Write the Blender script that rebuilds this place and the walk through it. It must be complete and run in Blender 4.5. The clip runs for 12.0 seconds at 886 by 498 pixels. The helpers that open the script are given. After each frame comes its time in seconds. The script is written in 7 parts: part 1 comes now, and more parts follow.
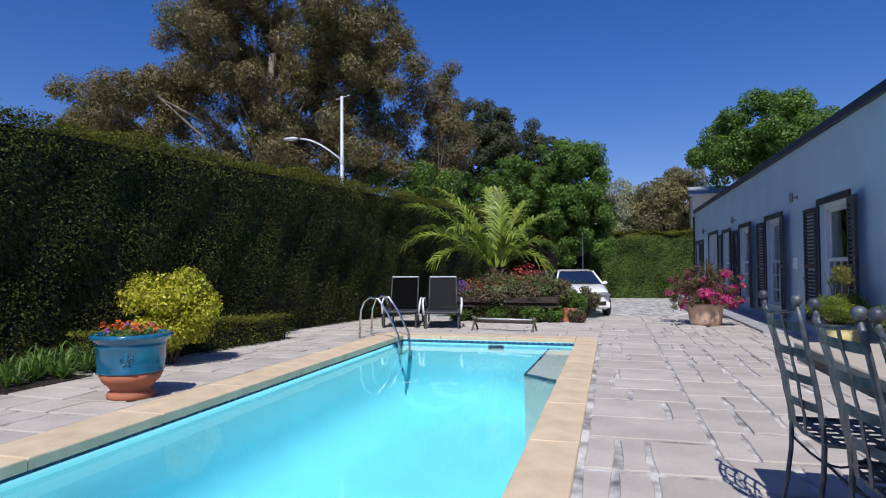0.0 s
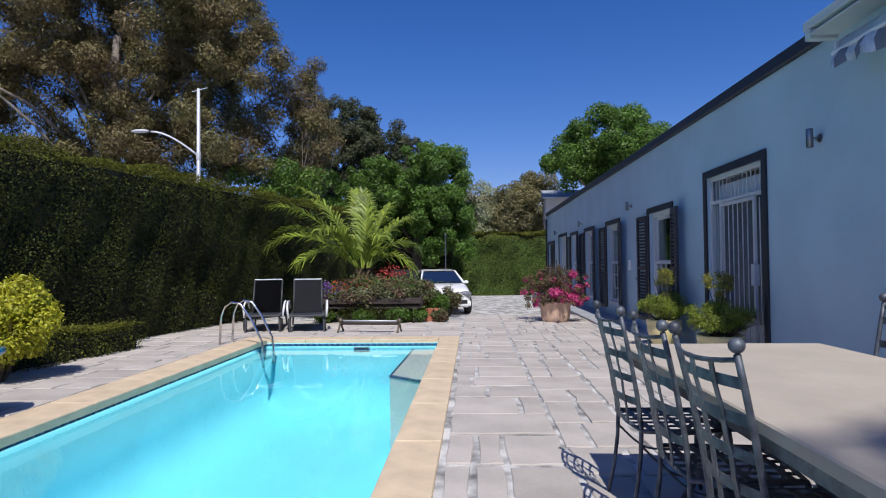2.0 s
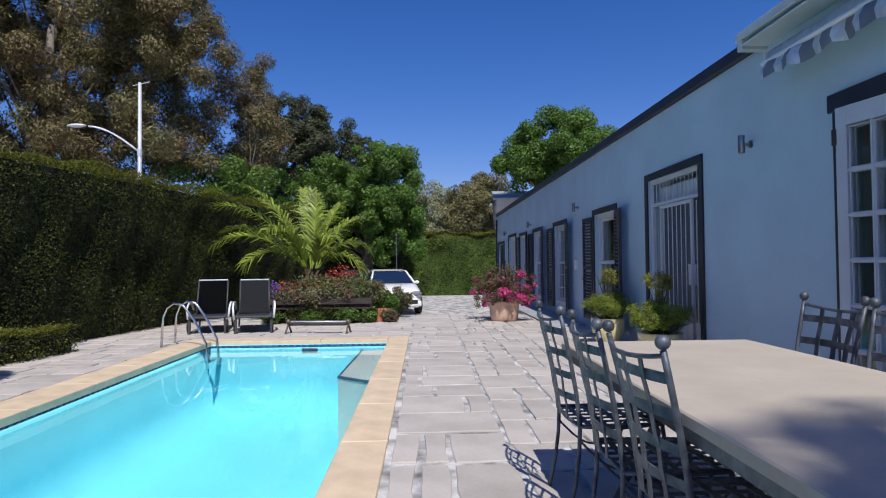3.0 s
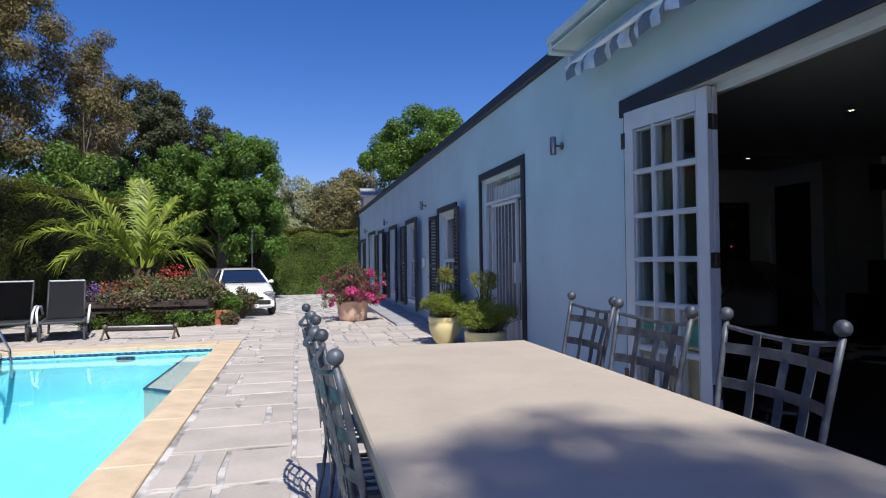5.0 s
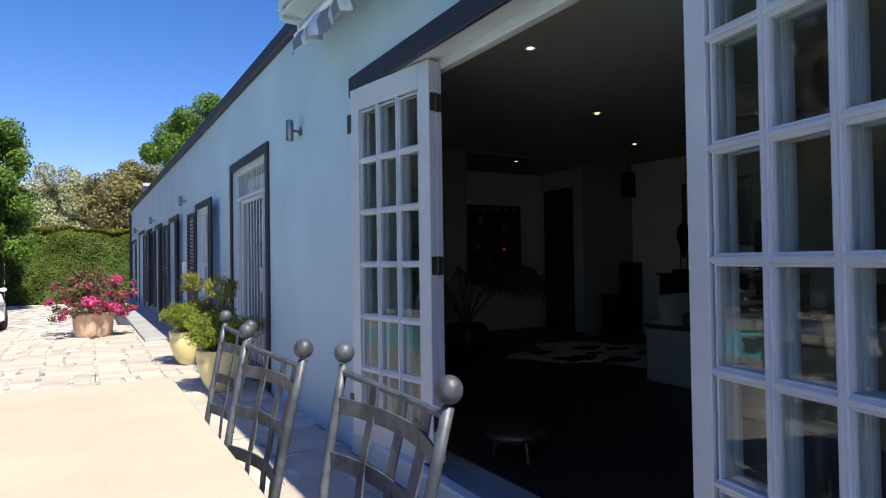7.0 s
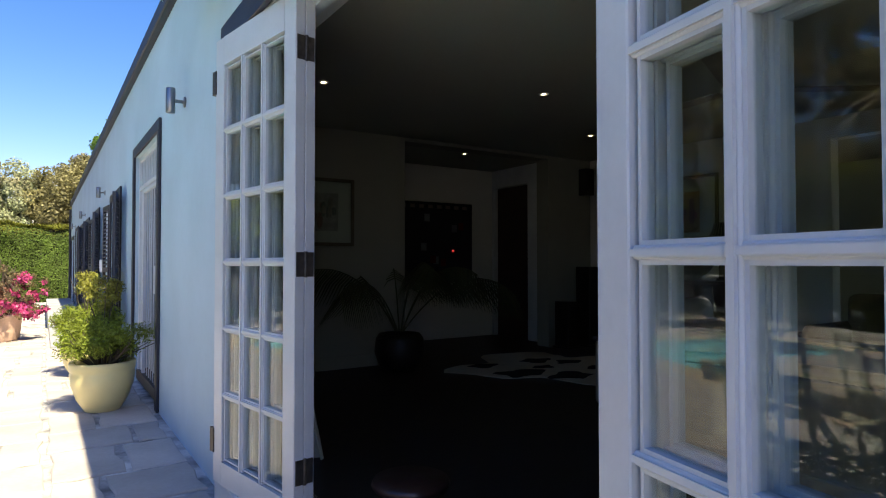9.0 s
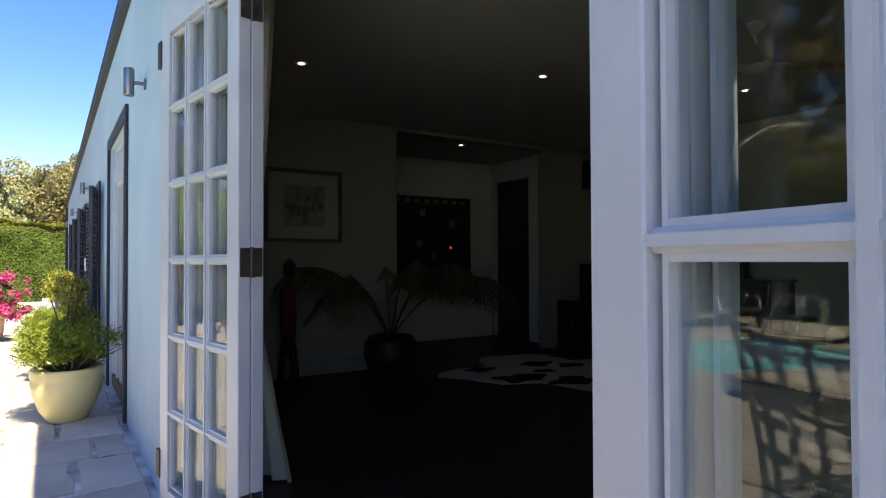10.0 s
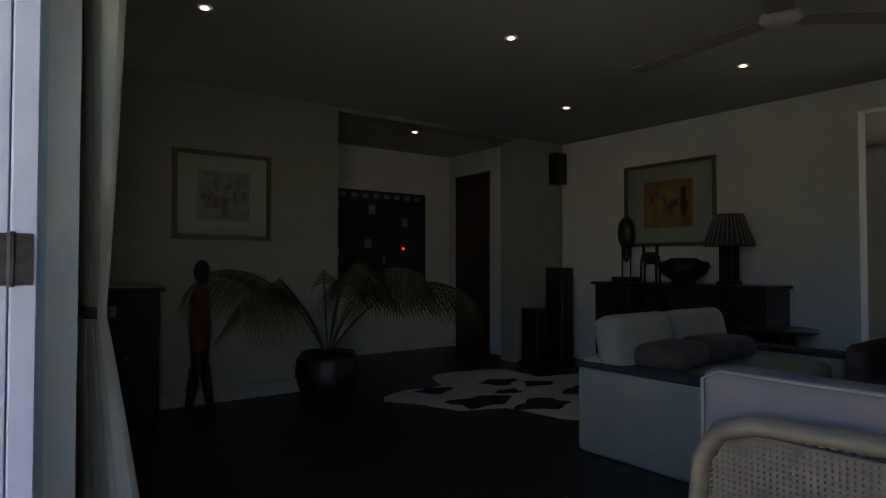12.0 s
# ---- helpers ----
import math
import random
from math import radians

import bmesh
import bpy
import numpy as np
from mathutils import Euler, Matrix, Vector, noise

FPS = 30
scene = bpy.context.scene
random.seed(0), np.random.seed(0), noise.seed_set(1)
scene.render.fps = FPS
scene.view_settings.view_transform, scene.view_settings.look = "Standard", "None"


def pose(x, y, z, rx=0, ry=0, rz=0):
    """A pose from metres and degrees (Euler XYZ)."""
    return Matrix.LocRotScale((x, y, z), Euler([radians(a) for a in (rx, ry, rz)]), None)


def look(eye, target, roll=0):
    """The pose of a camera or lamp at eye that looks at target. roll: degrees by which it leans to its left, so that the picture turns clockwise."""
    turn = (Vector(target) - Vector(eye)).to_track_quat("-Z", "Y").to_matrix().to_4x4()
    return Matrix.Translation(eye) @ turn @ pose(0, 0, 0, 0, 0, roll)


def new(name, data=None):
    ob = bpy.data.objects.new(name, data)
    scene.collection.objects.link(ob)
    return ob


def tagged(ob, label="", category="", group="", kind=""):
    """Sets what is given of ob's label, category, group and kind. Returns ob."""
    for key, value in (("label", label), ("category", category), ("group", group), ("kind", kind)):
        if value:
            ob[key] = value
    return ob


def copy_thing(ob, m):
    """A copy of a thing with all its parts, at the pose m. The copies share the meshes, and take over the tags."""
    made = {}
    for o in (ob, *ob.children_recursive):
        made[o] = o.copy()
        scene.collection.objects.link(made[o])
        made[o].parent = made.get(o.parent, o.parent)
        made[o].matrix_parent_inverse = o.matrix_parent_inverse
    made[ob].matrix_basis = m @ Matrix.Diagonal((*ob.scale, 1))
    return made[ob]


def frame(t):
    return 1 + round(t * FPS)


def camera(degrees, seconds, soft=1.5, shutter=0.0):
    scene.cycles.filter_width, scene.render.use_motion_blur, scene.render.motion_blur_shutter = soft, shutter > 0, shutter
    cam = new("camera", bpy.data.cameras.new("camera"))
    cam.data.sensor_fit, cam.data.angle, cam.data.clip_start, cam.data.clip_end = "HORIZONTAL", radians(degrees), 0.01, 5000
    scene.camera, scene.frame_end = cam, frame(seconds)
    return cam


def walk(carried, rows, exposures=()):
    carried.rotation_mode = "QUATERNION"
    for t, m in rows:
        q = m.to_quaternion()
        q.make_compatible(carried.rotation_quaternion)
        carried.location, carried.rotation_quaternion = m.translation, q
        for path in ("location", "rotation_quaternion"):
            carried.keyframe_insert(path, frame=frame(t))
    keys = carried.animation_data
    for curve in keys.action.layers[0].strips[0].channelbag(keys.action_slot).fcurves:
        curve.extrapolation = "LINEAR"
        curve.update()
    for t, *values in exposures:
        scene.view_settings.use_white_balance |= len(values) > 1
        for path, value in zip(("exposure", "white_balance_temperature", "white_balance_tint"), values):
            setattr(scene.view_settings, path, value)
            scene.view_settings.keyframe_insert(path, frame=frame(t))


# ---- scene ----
cam = camera(72.4, 12.0, soft=1.1)
ROWS = [
    (0.0, 0.067, 0.080, 1.144, 15.52, 1.76, 0.38),
    (0.5, 0.062, -0.056, 1.210, 12.12, 1.46, 0.48),
    (1.0, 0.061, -0.022, 1.196, 8.58, 1.58, 0.41),
    (1.5, 0.071, -0.068, 1.217, 5.68, 1.52, 0.50),
    (2.0, 0.082, -0.113, 1.236, 2.78, 1.41, 0.61),
    (2.5, 0.091, -0.140, 1.239, 0.48, 1.37, 0.62),
    (4.5, 0.485, -0.072, 1.230, -9.68, 1.19, 0.64),
    (5.0, 0.724, 0.046, 1.245, -13.45, 1.01, 0.70),
    (5.5, 0.956, 0.188, 1.263, -20.07, 0.88, 0.82),
    (6.0, 1.237, 0.279, 1.239, -25.83, 1.03, 0.74),
    (6.5, 1.455, 0.392, 1.241, -28.23, 1.04, 0.76),
    (7.0, 1.659, 0.566, 1.253, -30.81, 1.00, 0.82),
    (7.5, 1.845, 0.667, 1.249, -32.90, 1.01, 0.74),
    (9.5, 2.595, 1.157, 1.224, -33.41, 1.30, -0.02),
    (10.0, 2.736, 1.297, 1.225, -32.95, 1.06, 0.21),
    (10.5, 2.841, 1.514, 1.219, -32.74, 1.30, 0.17),
    (11.0, 2.966, 1.698, 1.211, -32.79, 1.32, 0.39),
    (11.5, 3.133, 1.865, 1.204, -33.69, 1.42, 0.39),
    (12.0, 3.283, 1.990, 1.212, -36.92, 1.40, -0.04),
]

EXPOSURES = [(0.0, 0.0, 6250, 10), (2.5, 0.05, 6300, 10), (4.5, 0.2, 6450, 10), (5.5, 0.47, 6700, 8), (6.5, 0.8, 7100, 6), (7.5, 1.08, 7600, 4), (9.5, 1.6, 8700, 3), (10.5, 1.8, 9200, 3), (11.5, 2.15, 9500, 3), (12.0, 2.55, 9300, 3)]
walk(cam, [(t, pose(x, y, z, 90 + pitch, roll, yaw)) for t, x, y, z, yaw, pitch, roll in ROWS], EXPOSURES)

# ---- world and sun ----
SUN_TO = Vector((-0.10, 0.72, -1.0)).normalized()
SUN_EL = math.asin(-SUN_TO.z)
world = bpy.data.worlds.new("sky")
scene.world = world
world.use_nodes = True
wn, wl = world.node_tree.nodes, world.node_tree.links
bg = wn["Background"]
sky = wn.new("ShaderNodeTexSky")
sky.sky_type, sky.sun_disc = "NISHITA", False
sky.sun_elevation, sky.sun_rotation = SUN_EL, math.atan2(-SUN_TO.x, -SUN_TO.y)
sky.air_density, sky.dust_density, sky.ozone_density = 1.0, 0.7, 3.0
bg.inputs["Strength"].default_value = 0.10
sat = wn.new("ShaderNodeHueSaturation")
sat.inputs["Saturation"].default_value, sat.inputs["Value"].default_value = 1.30, 1.0
tint = wn.new("ShaderNodeMix")
tint.data_type, tint.blend_type = "RGBA", "MULTIPLY"
tint.inputs[0].default_value, tint.inputs[7].default_value = 1.0, (0.98, 0.895, 1.10, 1)
wl.new(sky.outputs[0], tint.inputs[6])
wl.new(tint.outputs[2], sat.inputs["Color"])
wl.new(sat.outputs[0], bg.inputs["Color"])
sun = new("sun", bpy.data.lights.new("sun", "SUN"))
sun.data.energy, sun.data.angle, sun.data.color = 4.6, radians(0.5), (1.0, 0.95, 0.88)
sun.matrix_world = look((0, 0, 40), Vector((0, 0, 40)) + SUN_TO)

# ---- materials ----
def mat(name, color, rough=0.7, metal=0.0, var=0.15, scale=6.0, color2=None, bump=0.0, bscale=60.0, coat=0.0, fine=0.0, spec=0.5, isl=0.0, obj=0.0, stretch=None, sheen=0.0, trans=0.0):
    m = bpy.data.materials.new(name)
    m.use_nodes = True
    N, L = m.node_tree.nodes, m.node_tree.links
    b = N["Principled BSDF"]
    b.inputs["Roughness"].default_value, b.inputs["Metallic"].default_value = rough, metal
    b.inputs["Specular IOR Level"].default_value = spec
    b.inputs["Coat Weight"].default_value = coat
    tc = N.new("ShaderNodeTexCoord")
    vec = tc.outputs["Object"]
    if stretch:
        mp = N.new("ShaderNodeMapping")
        mp.inputs["Scale"].default_value = stretch
        L.new(vec, mp.inputs["Vector"])
        vec = mp.outputs[0]
    n1 = N.new("ShaderNodeTexNoise")
    n1.inputs["Scale"].default_value, n1.inputs["Detail"].default_value = scale, 6.0
    L.new(vec, n1.inputs["Vector"])
    c2 = color2 or tuple(c * (1 - 2.2 * var) for c in color)
    mix = N.new("ShaderNodeMix")
    mix.data_type = "RGBA"
    mix.inputs[6].default_value, mix.inputs[7].default_value = (*color, 1), (*c2, 1)
    rr = N.new("ShaderNodeMapRange")
    rr.inputs[1].default_value, rr.inputs[2].default_value = 0.35, 0.68
    L.new(n1.outputs["Fac"], rr.inputs[0])
    L.new(rr.outputs[0], mix.inputs[0])
    out = mix.outputs[2]
    if isl or obj or fine:
        hsv = N.new("ShaderNodeHueSaturation")
        L.new(out, hsv.inputs["Color"])
        val = None
        terms = []
        if isl:
            g = N.new("ShaderNodeNewGeometry")
            terms.append((g.outputs["Random Per Island"], isl))
        if obj:
            g = N.new("ShaderNodeObjectInfo")
            terms.append((g.outputs["Random"], obj))
        if fine:
            g = N.new("ShaderNodeTexNoise")
            g.inputs["Scale"].default_value, g.inputs["Detail"].default_value = scale * 14, 4.0
            L.new(vec, g.inputs["Vector"])
            terms.append((g.outputs["Fac"], fine))
        for o, a in terms:
            r = N.new("ShaderNodeMapRange")
            r.inputs[3].default_value, r.inputs[4].default_value = 1 - a, 1 + a
            L.new(o, r.inputs[0])
            if val is None:
                val = r.outputs[0]
            else:
                q = N.new("ShaderNodeMath")
                q.operation = "MULTIPLY"
                L.new(val, q.inputs[0])
                L.new(r.outputs[0], q.inputs[1])
                val = q.outputs[0]
        L.new(val, hsv.inputs["Value"])
        out = hsv.outputs[0]
    L.new(out, b.inputs["Base Color"])
    if bump:
        n2 = N.new("ShaderNodeTexNoise")
        n2.inputs["Scale"].default_value, n2.inputs["Detail"].default_value = bscale, 5.0
        L.new(vec, n2.inputs["Vector"])
        bp = N.new("ShaderNodeBump")
        bp.inputs["Strength"].default_value, bp.inputs["Distance"].default_value = bump, 0.01
        L.new(n2.outputs["Fac"], bp.inputs["Height"])
        L.new(bp.outputs[0], b.inputs["Normal"])
    if trans:
        t = N.new("ShaderNodeBsdfTranslucent")
        L.new(out, t.inputs["Color"])
        ms = N.new("ShaderNodeMixShader")
        ms.inputs[0].default_value = trans
        L.new(b.outputs[0], ms.inputs[1])
        L.new(t.outputs[0], ms.inputs[2])
        L.new(ms.outputs[0], N["Material Output"].inputs[0])
    return m


def glassy(name, tint, ior, bump=0.0, bscale=3.0, rough=0.0):
    m = bpy.data.materials.new(name)
    m.use_nodes = True
    N, L = m.node_tree.nodes, m.node_tree.links
    N.remove(N["Principled BSDF"])
    t, g, f, ms = N.new("ShaderNodeBsdfTransparent"), N.new("ShaderNodeBsdfGlossy"), N.new("ShaderNodeLayerWeight"), N.new("ShaderNodeMixShader")
    t.inputs[0].default_value, g.inputs["Roughness"].default_value, f.inputs["Blend"].default_value = (*tint, 1), rough, 0.5
    base = ((ior - 1) / (ior + 1)) ** 2
    pw, ad = N.new("ShaderNodeMath"), N.new("ShaderNodeMath")
    pw.operation, ad.operation = "POWER", "MULTIPLY_ADD"
    pw.inputs[1].default_value, ad.inputs[1].default_value, ad.inputs[2].default_value = 5.0, 1 - base, base
    L.new(f.outputs["Facing"], pw.inputs[0])
    L.new(pw.outputs[0], ad.inputs[0])
    L.new(ad.outputs[0], ms.inputs[0])
    L.new(t.outputs[0], ms.inputs[1])
    L.new(g.outputs[0], ms.inputs[2])
    L.new(ms.outputs[0], N["Material Output"].inputs[0])
    if bump:
        tc, n, bp = N.new("ShaderNodeTexCoord"), N.new("ShaderNodeTexNoise"), N.new("ShaderNodeBump")
        n.inputs["Scale"].default_value, n.inputs["Detail"].default_value = bscale, 3.0
        bp.inputs["Strength"].default_value, bp.inputs["Distance"].default_value = bump, 0.02
        L.new(tc.outputs["Object"], n.inputs["Vector"])
        L.new(n.outputs["Fac"], bp.inputs["Height"])
        L.new(bp.outputs[0], g.inputs["Normal"])
        L.new(bp.outputs[0], f.inputs["Normal"])
    return m


def glow(name, color, strength):
    m = bpy.data.materials.new(name)
    m.use_nodes = True
    b = m.node_tree.nodes["Principled BSDF"]
    b.inputs["Emission Color"].default_value, b.inputs["Emission Strength"].default_value = (*color, 1), strength
    return m


M_STONE = mat("grey_stone", (0.455, 0.412, 0.37), 0.85, var=0.09, scale=2.2, bump=0.35, bscale=18, fine=0.10, obj=0.10, isl=0.08)
M_MORTAR = mat("pale_mortar", (0.58, 0.565, 0.54), 0.95, var=0.2, scale=4.5, color2=(0.13, 0.125, 0.12), bump=0.6, bscale=30, fine=0.2)
M_GROUND = mat("packed_ground", (0.40, 0.375, 0.34), 0.95, var=0.1, scale=0.6, fine=0.15, bump=0.4)
M_COPING = mat("sandstone_coping", (0.63, 0.495, 0.335), 0.8, var=0.1, scale=4, fine=0.08, bump=0.2, bscale=40, obj=0.03)
M_POOL = mat("pool_plaster", (0.22, 0.74, 0.85), 0.7, var=0.03, scale=1.5)
M_POOLTILE = mat("blue_waterline_tile", (0.02, 0.10, 0.20), 0.35, var=0.1, scale=3, isl=0.12)
M_WATER = glassy("water", (0.80, 0.98, 1.0), 1.33, bump=0.10, bscale=2.5)
M_GLASS = glassy("window_glass", (0.90, 0.94, 0.93), 1.5)
M_WALL = mat("blue_grey_paint", (0.415, 0.55, 0.64), 0.8, var=0.05, scale=1.2, bump=0.12, bscale=30, fine=0.03)
M_NAVY = mat("dark_navy_paint", (0.018, 0.021, 0.034), 0.55, var=0.15, scale=5, fine=0.1)
M_SHUT = mat("charcoal_shutter_paint", (0.03, 0.032, 0.045), 0.5, var=0.1, scale=4)
M_WHITE = mat("white_gloss_paint", (0.53, 0.565, 0.60), 0.4, var=0.04, scale=5, fine=0.04)
# Cream plaster darkened: the north wall's dimness is put into its colour.
M_DIMWALL = mat("darkened_cream_plaster", (0.27, 0.275, 0.235), 0.9, var=0.03, scale=2)
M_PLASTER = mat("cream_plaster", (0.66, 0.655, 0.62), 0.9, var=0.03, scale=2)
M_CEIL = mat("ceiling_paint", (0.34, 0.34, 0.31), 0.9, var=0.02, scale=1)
M_FLOOR = mat("dark_floorboard", (0.022, 0.018, 0.015), 0.45, var=0.2, scale=6, stretch=(1, 8, 1))
# Hedge side leaves coloured darker for shade, top leaves brighter for sun.
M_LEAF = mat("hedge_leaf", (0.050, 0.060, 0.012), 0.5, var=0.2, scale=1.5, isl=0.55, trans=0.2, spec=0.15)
M_LEAFTOP = mat("sunlit_top_leaf", (0.14, 0.15, 0.02), 0.6, var=0.2, scale=1.5, isl=0.55, trans=0.25, spec=0.2)
# Same leaf brightened: the sun on the far hedge is in its colour.
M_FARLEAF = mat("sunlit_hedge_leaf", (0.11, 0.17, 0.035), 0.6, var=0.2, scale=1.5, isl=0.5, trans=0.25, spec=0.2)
M_CORE = mat("hedge_inner_shade", (0.010, 0.011, 0.004), 1.0, var=0.2, scale=9)
M_GREEN = mat("fresh_green_leaf", (0.125, 0.235, 0.032), 0.55, var=0.2, scale=0.6, isl=0.45, trans=0.4)
M_OLIVE = mat("olive_brown_leaf", (0.15, 0.145, 0.05), 0.6, var=0.25, scale=0.4, isl=0.5, color2=(0.165, 0.115, 0.05), trans=0.3)
M_PALEOL = mat("pale_olive_leaf", (0.24, 0.22, 0.09), 0.6, var=0.2, scale=0.4, isl=0.4, trans=0.3)
M_DARKG = mat("dark_pine_leaf", (0.068, 0.082, 0.032), 0.7, var=0.2, scale=0.6, isl=0.4, trans=0.1)
M_GREYG = mat("grey_green_leaf", (0.30, 0.36, 0.20), 0.7, var=0.2, scale=0.5, isl=0.4, color2=(0.24, 0.22, 0.12), trans=0.2)
M_LIME = mat("lime_leaf", (0.48, 0.47, 0.03), 0.55, var=0.15, scale=2, isl=0.4, trans=0.3)
M_PALM = mat("palm_leaflet", (0.27, 0.35, 0.045), 0.45, var=0.2, scale=2, isl=0.4, trans=0.3)
M_PALMDRY = mat("palm_boot", (0.10, 0.07, 0.035), 0.9, var=0.2, scale=9, bump=0.5)
M_BARK = mat("bark", (0.09, 0.07, 0.05), 0.9, var=0.25, scale=4, bump=0.8, bscale=14)
M_GREYBARK = mat("grey_bark", (0.22, 0.19, 0.16), 0.9, var=0.25, scale=4, bump=0.6, bscale=14)
M_PINK = mat("magenta_bract", (0.60, 0.07, 0.24), 0.6, var=0.1, scale=3, isl=0.35, trans=0.3)
M_ORANGE = mat("orange_petal", (0.72, 0.16, 0.02), 0.6, var=0.1, scale=9, isl=0.3, trans=0.3)
M_PURPLE = mat("purple_petal", (0.16, 0.06, 0.30), 0.6, var=0.1, scale=9, isl=0.3)
M_TEAL = mat("teal_glaze", (0.015, 0.13, 0.24), 0.18, var=0.15, scale=5, coat=0.5)
M_TERRA = mat("terracotta", (0.42, 0.14, 0.075), 0.8, var=0.12, scale=5, bump=0.2, fine=0.1)
M_TERRAPALE = mat("pale_terracotta", (0.68, 0.46, 0.34), 0.85, var=0.15, scale=5, bump=0.2, fine=0.1)
M_CREAMPOT = mat("cream_glaze", (0.74, 0.63, 0.31), 0.35, var=0.05, scale=4, coat=0.2)
M_SOIL = mat("soil", (0.03, 0.02, 0.014), 1.0, var=0.3, scale=20, bump=1.0)
M_IRON = mat("weathered_iron", (0.048, 0.055, 0.070), 0.5, metal=0.3, var=0.25, scale=18, color2=(0.12, 0.137, 0.16), bump=0.2, bscale=60, fine=0.2)
M_TABLE = mat("cast_stone_top", (0.45, 0.393, 0.318), 0.8, var=0.07, scale=2.5, fine=0.05, bump=0.15, bscale=50)
M_DSTEEL = mat("dull_steel", (0.28, 0.28, 0.29), 0.3, metal=1.0, var=0.05)
M_STEEL = mat("polished_steel", (0.6, 0.6, 0.6), 0.18, metal=1.0, var=0.03)
M_GALV = mat("galvanised_steel", (0.62, 0.64, 0.66), 0.5, metal=0.3, var=0.06, scale=6)
M_MESH = mat("dark_sling_fabric", (0.022, 0.024, 0.030), 0.8, var=0.1, scale=60, bump=0.2, bscale=300)
M_WPLAST = mat("white_plastic", (0.72, 0.73, 0.74), 0.4, var=0.03)
M_CHAR = mat("charcoal_frame", (0.05, 0.052, 0.058), 0.5, var=0.05)
M_BLACK = mat("black_rubber", (0.015, 0.015, 0.016), 0.7, var=0.1)
M_WOOD = mat("weathered_wood", (0.055, 0.042, 0.034), 0.8, var=0.25, scale=4, stretch=(1, 12, 12), bump=0.4, fine=0.2)
M_DWOOD = mat("dark_mahogany", (0.045, 0.018, 0.014), 0.35, var=0.25, scale=5, stretch=(1, 8, 8), coat=0.2)
M_CARPAINT = mat("white_car_paint", (0.88, 0.88, 0.87), 0.25, var=0.02, coat=1.0)
M_CARGLASS = mat("dark_car_glass", (0.01, 0.02, 0.05), 0.05, var=0.0, spec=0.8)
M_LENS = mat("headlamp_lens", (0.20, 0.21, 0.23), 0.1, var=0.1, scale=30, coat=1)
M_SILVER = mat("awning_fabric_light", (0.66, 0.68, 0.69), 0.32, metal=0.35, var=0.12, scale=14, bump=0.9, bscale=22)
M_GREYFAB = mat("awning_fabric_grey", (0.16, 0.18, 0.21), 0.6, var=0.1, scale=8)
M_CURTAIN = mat("cream_curtain", (0.46, 0.455, 0.38), 0.9, var=0.05, scale=3, bump=0.1, bscale=200)
M_SOFA = mat("cream_upholstery", (0.32, 0.295, 0.225), 0.95, var=0.06, scale=5, bump=0.15, bscale=200)
M_SOFADK = mat("dark_throw", (0.05, 0.04, 0.045), 0.95, var=0.1, scale=5)
M_CUSH = mat("grey_cushion", (0.235, 0.20, 0.19), 0.95, var=0.06, scale=8, bump=0.1, bscale=300)
M_BROWN = mat("brown_cushion", (0.12, 0.08, 0.06), 0.95, var=0.2, scale=9)
M_CANEWOOD = mat("limed_beech", (0.35, 0.26, 0.16), 0.5, var=0.15, scale=5, stretch=(1, 1, 6))
M_CANE = mat("woven_cane", (0.36, 0.27, 0.17), 0.6, var=0.15, scale=20)
M_RED = mat("red_cloth", (0.13, 0.02, 0.02), 0.9, var=0.1)
M_EBONY = mat("ebony", (0.012, 0.010, 0.009), 0.5, var=0.2)
M_HIDEW = mat("cowhide_white", (0.62, 0.58, 0.50), 0.9, var=0.05)
M_HIDEB = mat("cowhide_black", (0.012, 0.011, 0.011), 0.9, var=0.05)
M_GILT = mat("dull_gilt", (0.14, 0.12, 0.08), 0.5, metal=0.4, var=0.1)
M_MOUNT = mat("picture_mount", (0.50, 0.49, 0.44), 0.9, var=0.02)
M_FARHOUSE = mat("white_render", (0.62, 0.61, 0.58), 0.9, var=0.04)
M_ROOF = mat("zinc_roof", (0.30, 0.33, 0.36), 0.5, var=0.1, scale=3)
M_GRASS = mat("garden_blade", (0.13, 0.24, 0.04), 0.6, var=0.2, isl=0.4, trans=0.3)
M_BRONZE = mat("dark_bronze_hinge", (0.085, 0.075, 0.065), 0.5, metal=0.5, var=0.2, scale=30)
M_LAMPW = glow("downlight_glow", (1.0, 0.86, 0.62), 5.0)
M_REDLED = glow("red_led", (1.0, 0.03, 0.03), 0.25)


# ---- mesh tools ----
def link(name, bm, material, parent=None, label="", smooth=False):
    me = bpy.data.meshes.new(name)
    bm.to_mesh(me)
    bm.free()
    ms = material if isinstance(material, (list, tuple)) else [material]
    for q in ms:
        me.materials.append(q)
    if smooth:
        for p in me.polygons:
            p.use_smooth = True
    ob = new(name, me)
    if parent:
        ob.parent = parent
    return tagged(ob, label)


def part(name, bm, material, parent, label="", smooth=False):
    return link(name, bm, material, parent, label, smooth)


def thing(name, at, label, category, group="", turn=0.0):
    ob = new(name)
    ob.location, ob.rotation_euler = at, (0, 0, radians(turn))
    return tagged(ob, label, category, group)


